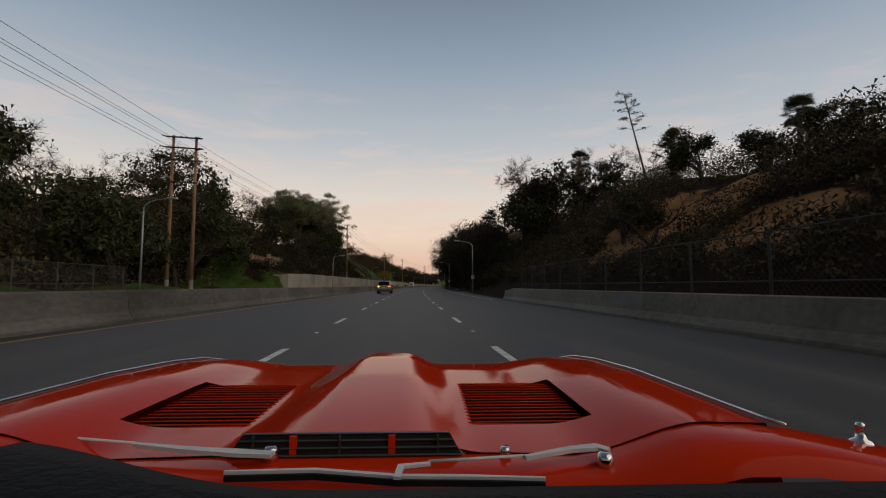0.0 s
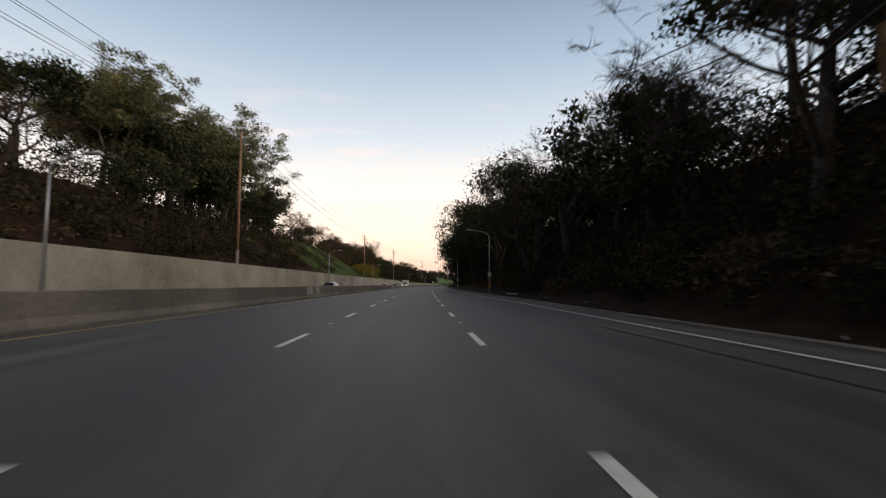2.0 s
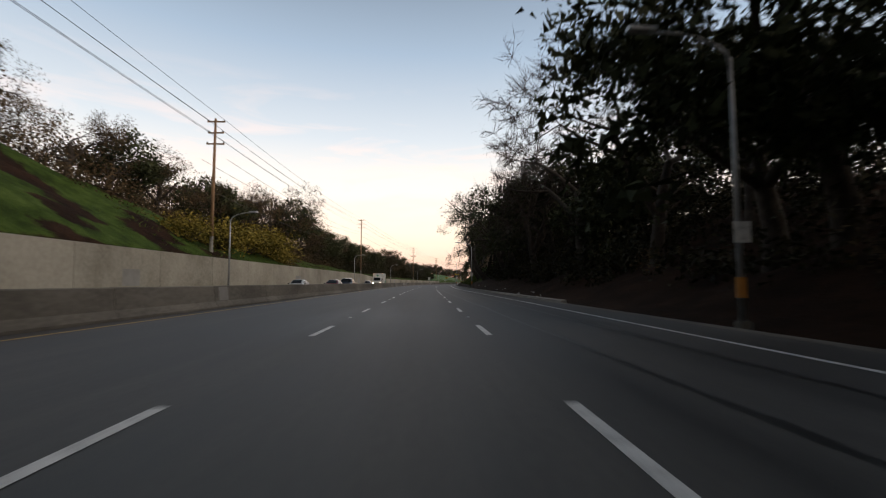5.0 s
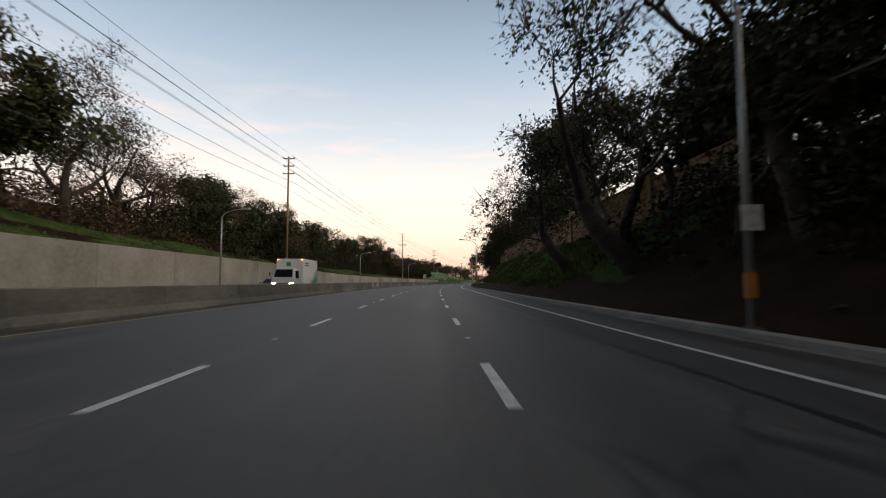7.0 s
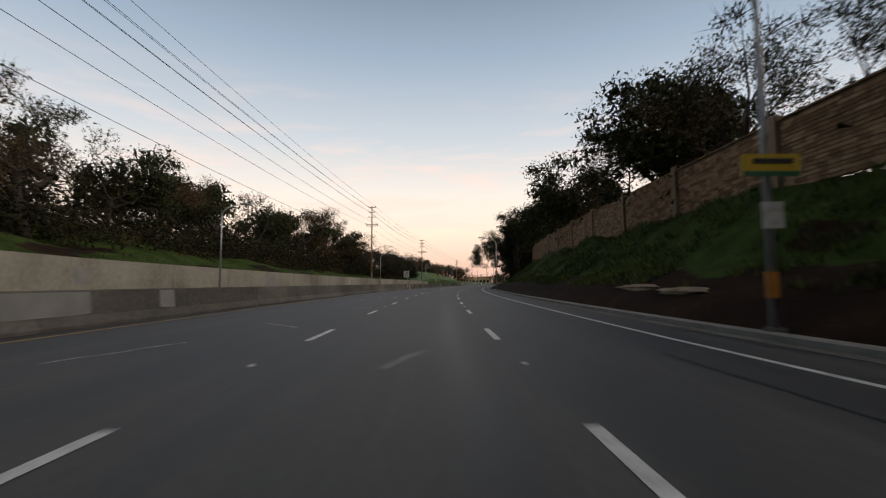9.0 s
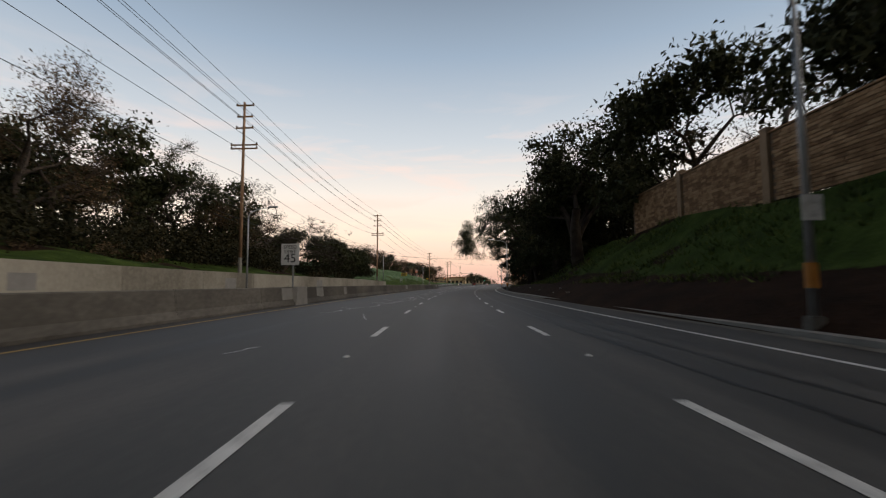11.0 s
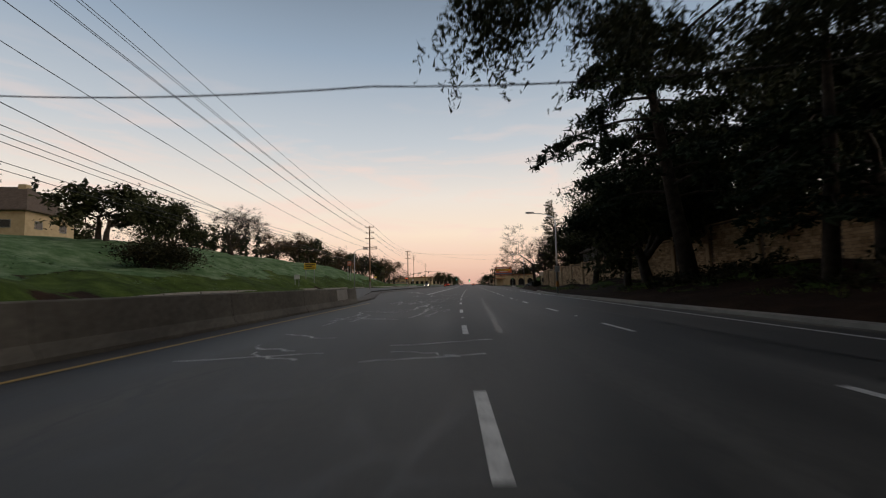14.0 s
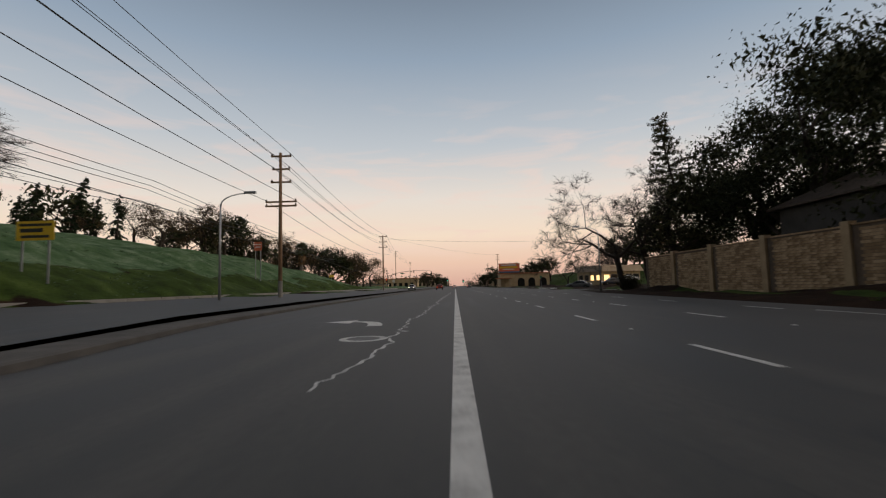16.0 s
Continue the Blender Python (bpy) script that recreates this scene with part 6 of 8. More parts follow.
def rock(s, lat, z, d, seed, label="pale layered sandstone ledge in the bank", name="rock"):
    bm = bmesh.new()
    bmesh.ops.create_icosphere(bm, subdivisions=3, radius=1.0)
    for v in bm.verts:
        n = noise.noise(v.co * 1.7 + Vector((seed, 0, 0))) * 0.35 + 0.12 * noise.noise(v.co * 5 + Vector((0, seed, 0)))
        v.co *= 1 + n
        v.co.z = round(v.co.z * 4) / 4 * 0.6 + v.co.z * 0.4
        v.co.x, v.co.y, v.co.z = v.co.x * d[0], v.co.y * d[1], v.co.z * d[2]
    me = bpy.data.meshes.new(name)
    bm.to_mesh(me)
    bm.free()
    me.materials.append(ROCK)
    o = new(name, me)
    o.matrix_basis = at(s, lat, z)
    tagged(o, label, "rock", "rocks in the bank")


for k, (s, lat, z, d) in enumerate(((311.5, 8.5, 0.75, (0.5, 1.6, 0.18)), (315, 8.6, 0.8, (0.55, 1.9, 0.2)), (319, 8.6, 0.6, (0.5, 1.5, 0.25)), (309.5, 8.3, 0.35, (0.35, 0.9, 0.18)), (288, 8.6, 0.5, (0.35, 0.6, 0.4)))):
    rock(s, lat, z, d, k * 3.1)
LITTER = surf("pale_litter", [(0.35, 0.34, 0.32), (0.6, 0.6, 0.58)], 6, 0.8, 0.2)
lt = random.Random(8)
for k in range(26):
    s = lt.choice([lt.uniform(55, 130), lt.uniform(200, 250), lt.uniform(380, 440)])
    lat = right_edge(s) + lt.uniform(0.5, 1.6)
    m_ = Mesh()
    w = lt.uniform(0.06, 0.2)
    pts = [Vector((lt.uniform(-w, w), lt.uniform(-w, w), lt.uniform(0, w * 0.8))) for _ in range(5)]
    m_.add(pts + [q + Vector((0.01, 0.01, 0.02)) for q in pts], [(0, 1, 2), (0, 2, 3), (0, 3, 4), (5, 7, 6), (5, 8, 7), (5, 9, 8), (0, 5, 6, 1), (1, 6, 7, 2), (3, 8, 9, 4)])
    o = new("litter", m_.data("litter", LITTER))
    o.matrix_basis = at(s, lat, ground_z(s, lat) + 0.02, lt.uniform(0, 360))
    tagged(o, "crumpled pale scrap of litter on the shoulder", "litter", "scraps of litter")


# ---- cracks, seams and painted marks on the asphalt ----
def crack_lines(name, runs, mat, label, seed, z=0.004):
    mesh, rg = Mesh(), random.Random(seed)
    for s0, s1, lat0, lat1, width, wild in runs:
        n = max(6, int(abs(s1 - s0) / 0.22) + int(abs(lat1 - lat0) / 0.2))
        slow = 0.0
        pts = []
        for i in range(n + 1):
            t = i / n
            slow = slow * 0.9 + rg.gauss(0, wild * 0.42)
            off = slow + (rg.gauss(0, wild * 0.3) if wild > 0.05 else 0.0)
            pts.append((s0 + (s1 - s0) * t + (off * 1.3 if abs(lat1 - lat0) > abs(s1 - s0) else 0), lat0 + (lat1 - lat0) * t + off, width * rg.uniform(0.25, 1.0)))
        k = len(mesh.v)
        for i, (s, lat, w) in enumerate(pts):
            a, b = pts[max(0, i - 1)], pts[min(n, i + 1)]
            d = Vector((b[1] - a[1], b[0] - a[0])).normalized()
            for sg in (-1, 1):
                mesh.v.append(tuple(R(s - sg * d.x * w / 2, lat + sg * d.y * w / 2, z)))
        for i in range(n):
            mesh.f.append((k + 2 * i, k + 2 * i + 1, k + 2 * i + 3, k + 2 * i + 2))
            mesh.m.append(0)
    tagged(new(name, mesh.data(name, mat)), label, "road crack", kind="stuff")


pipe_run = [(116.4, 10.2), (117.6, 9.95), (118.8, 9.8), (120.4, 9.75)]
pipe = thing("plastic_pipe", Matrix.Identity(4), "long white plastic pipe lying in the leaf litter", "pipe")
part("pipe", Mesh().tube([tuple(R(a, b, ground_z(a, b) + 0.07)) for a, b in pipe_run], 0.045, 8), SIGNWHITE, pipe, shade=True)

ck = random.Random(33)
pale = [(372, 386, -5.0, -2.6, 0.06, 0.2), (380, 392, -3.6, -2.4, 0.05, 0.22), (388, 402, -3.4, -3.0, 0.06, 0.24), (400, 412, -2.8, -3.9, 0.07, 0.24), (409, 421, -2.4, -3.4, 0.07, 0.24), (420, 431, -3.2, -2.6, 0.07, 0.22), (450, 458, -3.6, -3.2, 0.10, 0.10), (488, 560, -7.2, -6.4, 0.09, 0.12)]
for k in range(40):
    s = ck.uniform(440, 484)
    a = ck.uniform(-6.4, -3.0)
    pale.append((s, s + ck.uniform(-1.2, 1.2), a, a + ck.uniform(0.8, 2.6), 0.09, 0.09))
for k in range(16):
    s = ck.uniform(446, 482)
    a = ck.uniform(-6.2, -3.0)
    pale.append((s, s + ck.uniform(2, 5), a, a + ck.uniform(-0.7, 0.7), 0.09, 0.14))
for k in range(44):
    s = ck.uniform(372, 438)
    a = ck.uniform(-5.2, -2.3)
    pale.append((s, s + ck.uniform(-0.6, 1.6), a, a + ck.uniform(-1.5, 1.5), 0.07, 0.13))
for k in range(16):
    s = ck.uniform(270, 420)
    pale.append((s, s + ck.uniform(0.5, 3), ck.uniform(-5, -2.4), ck.uniform(-4.6, -2.2), 0.05, 0.09))
crack_lines("pale_crack_filler", pale, SEAL, "pale squiggling crack filler lines on the asphalt", 3)
crack_lines("tar_seams", [(60, 190, 5.4, 4.7, 0.17, 0.02), (92, 190, 4.3, 3.0, 0.17, 0.02), (190, 262, 4.7, 4.0, 0.17, 0.02), (190, 236, 3.0, 2.4, 0.18, 0.03), (262, 304, 3.7, 4.1, 0.12, 0.02), (262, 292, 2.9, 3.3, 0.14, 0.02), (318, 455, 3.7, 3.3, 0.15, 0.03), (330, 440, 2.8, 2.5, 0.14, 0.04), (392, 408, 4.0, 3.5, 0.12, 0.05), (96, 120, -4.6, -3.2, 0.09, 0.04),
                          (40, 41.5, 2.3, 7.0, 0.12, 0.03), (196, 197, 2.4, 6.5, 0.10, 0.03), (276, 276.6, 2.2, 5.4, 0.10, 0.02), (398, 399, 2.0, 5.5, 0.08, 0.03), (445, 470, -1.0, -0.2, 0.22, 0.03), (64, 67, -0.4, 0.1, 0.3, 0.06), (303, 304.5, -0.1, 0.4, 0.3, 0.06)], TAR, "dark tar-sealed seams and patches on the asphalt", 6)

arrow = Mesh()
arrow.add([(-1.55, 0.55, 0), (-0.6, 1.25, 0), (-0.6, -0.15, 0)], [(0, 1, 2)])
arc = [(-0.6 + 0.95 * math.sin(a), 0.55 - 0.95 * (1 - math.cos(a)) * 1.9, 0.16 + 0.04 * a) for a in np.linspace(0, 1.57, 8)]
for (x0, y0, w0), (x1, y1, w1) in zip(arc, arc[1:]):
    d = Vector((x1 - x0, y1 - y0)).normalized()
    arrow.add([(x0 + d.y * w0, y0 - d.x * w0, 0), (x1 + d.y * w1, y1 - d.x * w1, 0), (x1 - d.y * w1, y1 + d.x * w1, 0), (x0 - d.y * w0, y0 + d.x * w0, 0)], [(0, 1, 2, 3)])
part("turn_arrow", arrow, WHITE, road, "white left-turn arrow", m=at(497.3, -8.4, 0.006))
mh = thing("manhole_cover", at(492.9, -7.7, 0.0), "round iron manhole cover set in the turn lane", "manhole cover")
part("cover", Mesh().lathe([(0.36, -0.02), (0.36, 0.004), (0.34, 0.008)], 24), DARKSTEEL, mh)
part("collar", Mesh().lathe([(0.52, -0.02), (0.52, 0.003)], 24), SEAL, mh)


# ---- houses ----
ROOF = surf("brown_roof_shingle", [(0.06, 0.045, 0.035), (0.12, 0.09, 0.07)], 2, 0.9, 0.6, 10)
STUCCO = surf("cream_stucco", [(0.42, 0.32, 0.19), (0.56, 0.44, 0.28)], 1, 0.9, 0.3, 20)
SIDING = surf("grey_house_siding", [(0.045, 0.043, 0.040), (0.075, 0.070, 0.064)], 1, 0.85, 0.3, 14)
GLASS = surf("dark_window_glass", [(0.012, 0.014, 0.016), (0.022, 0.024, 0.026)], 2, 0.08, 0.0)


def house(s, lat, w, d, h, rise, label, turn=0, z=None, face=None):
    t = thing("house", at(s, lat, (ground_z(s, lat) if z is None else z) - 0.3, turn), label, "house", "houses")
    part("wall", Mesh().box((0, 0, h / 2), (w, d, h)), face or STUCCO, t)
    o = 0.6
    a, b = w / 2 + o, d / 2 + o
    part("roof", Mesh().add([(-a, -b, h), (a, -b, h), (a, b, h), (-a, b, h), (-a * 0.45, 0, h + rise), (a * 0.45, 0, h + rise), (-a, -b, h - 0.15), (a, -b, h - 0.15), (a, b, h - 0.15), (-a, b, h - 0.15)],
                            [(0, 1, 5, 4), (1, 2, 5), (2, 3, 4, 5), (3, 0, 4), (6, 9, 8, 7), (0, 6, 7, 1), (1, 7, 8, 2), (2, 8, 9, 3), (3, 9, 6, 0)]), ROOF, t)
    part("chimney", Mesh().box((w * 0.22, 0, h + rise * 0.5), (1.1, 1.1, rise * 1.15)), STUCCO, t, bevel=0.03)
    for x in (-w * 0.3, 0.05 * w, w * 0.32):
        f = part("window", Mesh().box((x, -d / 2 - 0.02, h * 0.55), (1.5, 0.1, 1.2)), PATCH, t)
        part("pane", Mesh().box((x, -d / 2 - 0.06, h * 0.55), (1.3, 0.05, 1.0)), GLASS, f)
    for y in (-d * 0.25, d * 0.25):
        f = part("window", Mesh().box((w / 2 + 0.02, y, h * 0.55), (0.1, 1.5, 1.2)), PATCH, t)
        part("pane", Mesh().box((w / 2 + 0.06, y, h * 0.55), (0.05, 1.3, 1.0)), GLASS, f)


house(498.5, -71.5, 14, 10, 4.4, 4.3, "cream stucco house with brown hipped roof on the rise", 10)
house(92, -50, 10, 8, 4.0, 2.2, "house with brown roof half hidden by trees", 20)
house(514, 23.6, 8, 9, 6.0, 1.7, "dark grey house with pale window trim behind the wall", 0, face=SIDING)

# ---- vehicles ----
TYRE = surf("tyre_rubber", [(0.012, 0.012, 0.012), (0.022, 0.022, 0.022)], 6, 0.85, 0.2)
ALLOY = surf("alloy_rim", [(0.35, 0.35, 0.35), (0.5, 0.5, 0.5)], 3, 0.35, 0.05, metal=0.8)
CHROME = surf("chrome", [(0.62, 0.62, 0.63), (0.75, 0.75, 0.76)], 3, 0.12, 0.0, metal=1.0)
BLACK = surf("black_trim", [(0.010, 0.010, 0.010), (0.018, 0.018, 0.018)], 5, 0.7, 0.1, spec=0.12)
TINT = surf("tinted_glass", [(0.006, 0.007, 0.008), (0.012, 0.013, 0.014)], 2, 0.08, 0.0, spec=0.22)
TAIL = glow("tail_lamp_lit", (1.0, 0.10, 0.02), 2.2)
TAILHOT = glow("brake_bulb_lit", (1.0, 0.45, 0.08), 7.0)
REDPLASTIC = surf("red_lens", [(0.12, 0.006, 0.006), (0.16, 0.01, 0.01)], 3, 0.2, 0.0)
HEADL = glow("headlamp_lit", (1.0, 0.80, 0.48), 16.0)
MARK = glow("marker_lamp_lit", (1.0, 0.45, 0.12), 5.0)
GREENL = glow("green_signal_lit", (0.02, 1.0, 0.45), 7.0)
REDL = glow("red_signal_lit", (1.0, 0.08, 0.03), 5.0)
WARM = glow("warm_lit_window", (1.0, 0.62, 0.25), 2.0)


def paint(name, c):
    return surf(name, [tuple(q * 0.92 for q in c), c], 1.0, 0.35, 0.0, 80, metal=0.25, coat=0.8)


def loft(sections):
    """Body shell through sections (y, bottom, shoulder, roof, half width, half width at the roof)."""
    mesh = Mesh()
    rows = []
    for y, zb, zs, zr, w, wr in sections:
        half = [(w * 0.90, zb), (w * 0.985, zb + 0.10), (w, zb + (zs - zb) * 0.55), (w * 0.975, zs), (wr + (w * 0.975 - wr) * 0.10, zs + (zr - zs) * 0.88), (wr * 0.82, zr - 0.005), (wr * 0.4, zr + 0.015)]
        rows.append([(x, y, z) for x, z in half] + [(-x, y, z) for x, z in reversed(half)])
    n = len(rows[0])
    vs = [q for r_ in rows for q in r_]
    fs = [(i * n + j, i * n + (j + 1) % n, (i + 1) * n + (j + 1) % n, (i + 1) * n + j) for i in range(len(rows) - 1) for j in range(n)]
    fs += [tuple(range(n)), tuple(range(len(vs) - 1, len(vs) - n - 1, -1))]
    return mesh.add(vs, fs)


def side_point(sections, y, f, out=0.012):
    """A place on the shell's flank at y, f from the shoulder (0) to the roof edge (1)."""
    q = [np.interp(y, [k[0] for k in sections], [k[i] for k in sections]) for i in range(6)]
    x0, z0 = q[4] * 0.975, q[2]
    x1, z1 = q[5] + (q[4] * 0.975 - q[5]) * 0.10, q[2] + (q[3] - q[2]) * 0.88
    return (x0 + (x1 - x0) * f + out, y, z0 + (z1 - z0) * f)


def wheel(parent, x, y, r=0.33, w=0.21):
    sg = 1 if x > 0 else -1
    m = Matrix.Translation((x, y, r)) @ Matrix.Rotation(radians(90) * sg, 4, "Y")
    t = part("wheel", Mesh().lathe([(r * 0.66, -w / 2), (r * 0.93, -w / 2), (r, -w / 2 + 0.03), (r, w / 2 - 0.03), (r * 0.93, w / 2), (r * 0.66, w / 2)], 22, m), TYRE, parent, shade=False)
    part("rim", Mesh().lathe([(r * 0.66, w / 2 - 0.06), (r * 0.66, w / 2 + 0.004), (r * 0.58, w / 2 - 0.02), (r * 0.2, w / 2 - 0.005), (r * 0.12, w / 2 + 0.01)], 18, m), ALLOY, t, shade=True)
    part("arch", Mesh().tube([(x + sg * w * 0.46, y + (r + 0.06) * math.cos(a), r + (r + 0.06) * math.sin(a)) for a in np.linspace(0.0, math.pi, 11)], 0.035, 5), BLACK, parent, "dark wheel arch lip")


def vehicle(name, m, label, sections, paint_, windows, wheels, glass=TINT, category="car", r=0.33):
    t = thing(name, m, label, category, "vehicles on the road")
    part("body", loft(sections), paint_, t, shade=False, bevel=0.02)
    for y0, y1, f0, f1 in windows:
        for sg in (1, -1):
            pts = [side_point(sections, y, f) for y, f in ((y0[0], f0), (y1[0], f0), (y1[1], f1), (y0[1], f1))]
            pts = [(sg * p[0], p[1], p[2]) for p in (pts if sg > 0 else pts[::-1])]
            part("side_window", slab(Mesh(), pts, 0.02), glass, t)
    wd = sections[len(sections) // 2][4]
    for y in wheels:
        for sg in (1, -1):
            wheel(t, sg * (wd - 0.09), y, r)
    return t


def pane(t, name, pts, mat, label="", th=0.02):
    return part(name, slab(Mesh(), pts, th), mat, t, label)


def lightbox(t, name, c, d, mat, bevel=0.02, label=""):
    return part(name, Mesh().box(c, d), mat, t, label, bevel=bevel)


CHAMPAGNE = paint("champagne_paint", (0.30, 0.265, 0.205))
VAN = [(0.0, 0.36, 0.55, 0.58, 0.84, 0.80), (0.05, 0.34, 0.98, 1.00, 0.90, 0.80), (0.12, 0.32, 1.05, 1.10, 0.92, 0.80), (0.46, 0.30, 1.08, 1.64, 0.93, 0.72), (0.75, 0.28, 1.08, 1.73, 0.93, 0.72), (2.3, 0.26, 1.06, 1.75, 0.93, 0.73),
       (3.1, 0.26, 1.04, 1.68, 0.93, 0.71), (3.95, 0.28, 1.02, 1.10, 0.92, 0.78), (4.55, 0.30, 0.88, 0.95, 0.89, 0.72), (4.85, 0.34, 0.68, 0.74, 0.82, 0.62), (4.93, 0.38, 0.55, 0.58, 0.74, 0.58)]
van = vehicle("minivan", at(61.5, -3.62, 0.0, 0.0), "champagne minivan with lit tail lamps in the next lane", VAN, CHAMPAGNE,
              [((0.62, 0.80), (1.62, 1.62), 0.08, 0.92), ((1.68, 1.68), (2.62, 2.62), 0.08, 0.92), ((2.68, 2.68), (3.72, 3.12), 0.08, 0.92)], (1.05, 3.95))
pane(van, "rear_window", [(-0.76, 0.095, 1.16), (0.76, 0.095, 1.16), (0.66, 0.385, 1.63), (-0.66, 0.385, 1.63)], TINT)
pane(van, "windscreen", [(0.66, 3.90, 1.177), (-0.66, 3.90, 1.177), (-0.58, 3.14, 1.696), (0.58, 3.14, 1.696)], TINT)
lightbox(van, "rear_bumper", (0, 0.02, 0.50), (1.80, 0.22, 0.24), plain("grey_bumper", (0.10, 0.11, 0.115), 0.6), 0.05, "dull grey plastic bumper")
for sg in (1, -1):
    tl = lightbox(van, "tail_lamp", (sg * 0.72, 0.075, 0.965), (0.40, 0.10, 0.15), TAIL, 0.025, "lit red tail lamp")
    part("bulb", Mesh().box((sg * 0.66, 0.018, 0.985), (0.13, 0.02, 0.07)), TAILHOT, tl)
    part("reversing_lens", Mesh().box((sg * 0.72, 0.02, 0.912), (0.36, 0.02, 0.04)), SIGNWHITE, tl)
    part("sill", Mesh().box((sg * 0.915, 2.4, 0.40), (0.05, 2.3, 0.22)), plain("grey_sill", (0.13, 0.14, 0.145), 0.6), van, "grey lower cladding", bevel=0.015)
    mr = part("door_mirror", Mesh().box((sg * 1.02, 3.42, 1.12), (0.20, 0.12, 0.16)), BLACK, van, bevel=0.04)
    part("roof_rail", Mesh().tube([(sg * 0.62, 0.9, 1.72), (sg * 0.62, 1.0, 1.80), (sg * 0.62, 2.9, 1.80), (sg * 0.62, 3.0, 1.71)], 0.02, 6), BLACK, van)
    part("headlamp", Mesh().box((sg * 0.64, 4.80, 0.72), (0.34, 0.12, 0.14)), SIGNWHITE, van, bevel=0.03)
    for y in (2.2, 2.85):
        part("door_handle", Mesh().box((sg * 0.945, y, 0.95), (0.03, 0.2, 0.035)), BLACK, van, bevel=0.008)
    part("marker", Mesh().box((sg * 0.90, 4.45, 0.70), (0.03, 0.14, 0.06)), MARK, van)
part("third_brake_lamp", Mesh().box((0, 0.47, 1.68), (0.36, 0.05, 0.05)), REDPLASTIC, van)
pl = part("number_plate", Mesh().box((-0.02, 0.035, 0.86), (0.32, 0.02, 0.16)), SIGNWHITE, van, "pale number plate")
part("plate_bar", Mesh().box((-0.02, 0.022, 0.855), (0.24, 0.008, 0.06)), plain("dull_blue", (0.08, 0.09, 0.14)), pl)
part("plate_recess", Mesh().box((-0.02, 0.05, 0.90), (0.56, 0.02, 0.28)), CHAMPAGNE, van, bevel=0.01)
part("rear_wiper", Mesh().tube([(0.1, 0.14, 1.12), (-0.1, 0.15, 1.19), (-0.42, 0.16, 1.20)], 0.012, 5), BLACK, van)

# box truck in the opposite lanes
tk = thing("box_truck", at(281, -11.6, 0.0, 180), "white box truck with a green swoosh and lit headlamps", "truck", "vehicles on the road")
TRUCKWHITE = paint("white_truck_paint", (0.62, 0.62, 0.62))
BOXWHITE = surf("white_box_panel", [(0.62, 0.62, 0.61), (0.74, 0.74, 0.73)], 1, 0.5, 0.05)
TEAL = surf("green_swoosh", [(0.01, 0.20, 0.12), (0.02, 0.28, 0.17)], 1, 0.4, 0.02)
CAB = [(4.55, 0.55, 1.3, 2.25, 1.0, 0.9), (5.2, 0.5, 1.32, 2.30, 1.02, 0.9), (5.75, 0.45, 1.30, 2.18, 1.02, 0.88), (6.15, 0.42, 1.28, 1.36, 1.01, 0.94), (6.28, 0.42, 1.0, 1.04, 0.98, 0.9)]
part("cab", loft(CAB), TRUCKWHITE, tk, bevel=0.03)
bx = part("cargo_box", Mesh().box((0, 2.1, 1.98), (2.35, 4.7, 2.3)), BOXWHITE, tk, bevel=0.03)
part("chassis", Mesh().box((0, 2.9, 0.68), (0.9, 5.4, 0.25)), BLACK, tk)
pane(tk, "windscreen", [(0.78, 6.12, 1.49), (-0.78, 6.12, 1.49), (-0.72, 5.80, 2.145), (0.72, 5.80, 2.145)], TINT)
for sg in (1, -1):
    pts = [side_point(CAB, 4.9, 0.1), side_point(CAB, 5.85, 0.1), side_point(CAB, 5.7, 0.9), side_point(CAB, 4.9, 0.9)]
    pts = [(sg * p[0], p[1], p[2]) for p in (pts if sg > 0 else pts[::-1])]
    part("side_window", slab(Mesh(), pts, 0.02), TINT, tk)
    for y in (1.1, 5.35):
        wheel(tk, sg * 0.9, y, 0.39, 0.25)
    part("headlamp", Mesh().box((sg * 0.76, 6.29, 0.90), (0.32, 0.06, 0.18)), HEADL, tk, bevel=0.02)
    part("marker_lamp", Mesh().box((sg * 1.05, 4.47, 3.06), (0.14, 0.04, 0.05)), MARK, tk)
    part("mirror", Mesh().box((sg * 1.22, 5.95, 1.75), (0.06, 0.16, 0.36)), BLACK, tk, bevel=0.02)
    # swoosh and lettering bars on the box side
    x = sg * 1.18
    sw = Mesh()
    cur = [(-0.24 + 2.3 * t, 0.9 + 1.35 * (1 - t) ** 1.6) for t in np.linspace(0, 1, 9)]
    for (y0, z0), (y1, z1) in zip(cur, cur[1:]):
        sw.add([(x, y0, 0.88), (x, y1, 0.88), (x, y1, z1), (x, y0, z0)], [(0, 1, 2, 3)] if sg > 0 else [(3, 2, 1, 0)])
    part("green_panel", sw, TEAL, bx, "curved green panel on the box side")
    st = Mesh()
    for dy in (0.15, 0.5):
        for (y0, z0), (y1, z1) in zip(cur, cur[1:]):
            st.add([(x, y0 + dy, z0), (x, y1 + dy, z1), (x, y1 + dy + 0.12, z1), (x, y0 + dy + 0.12, z0)], [(0, 1, 2, 3)] if sg > 0 else [(3, 2, 1, 0)])
    part("stripe", st, BLACK, bx)
    for z in (2.55, 2.75):
        part("text_bar", Mesh().box((x, 3.3, z), (0.006, 1.1, 0.1)), BLACK, bx)
part("grille", Mesh().box((0, 6.30, 0.85), (1.1, 0.04, 0.2)), BLACK, tk)
part("front_bumper", Mesh().box((0, 6.3, 0.5), (1.95, 0.12, 0.2)), BLACK, tk, bevel=0.02)
part("logo_plate", Mesh().box((0.1, 4.455, 2.65), (0.4, 0.01, 0.36)), TEAL, bx)

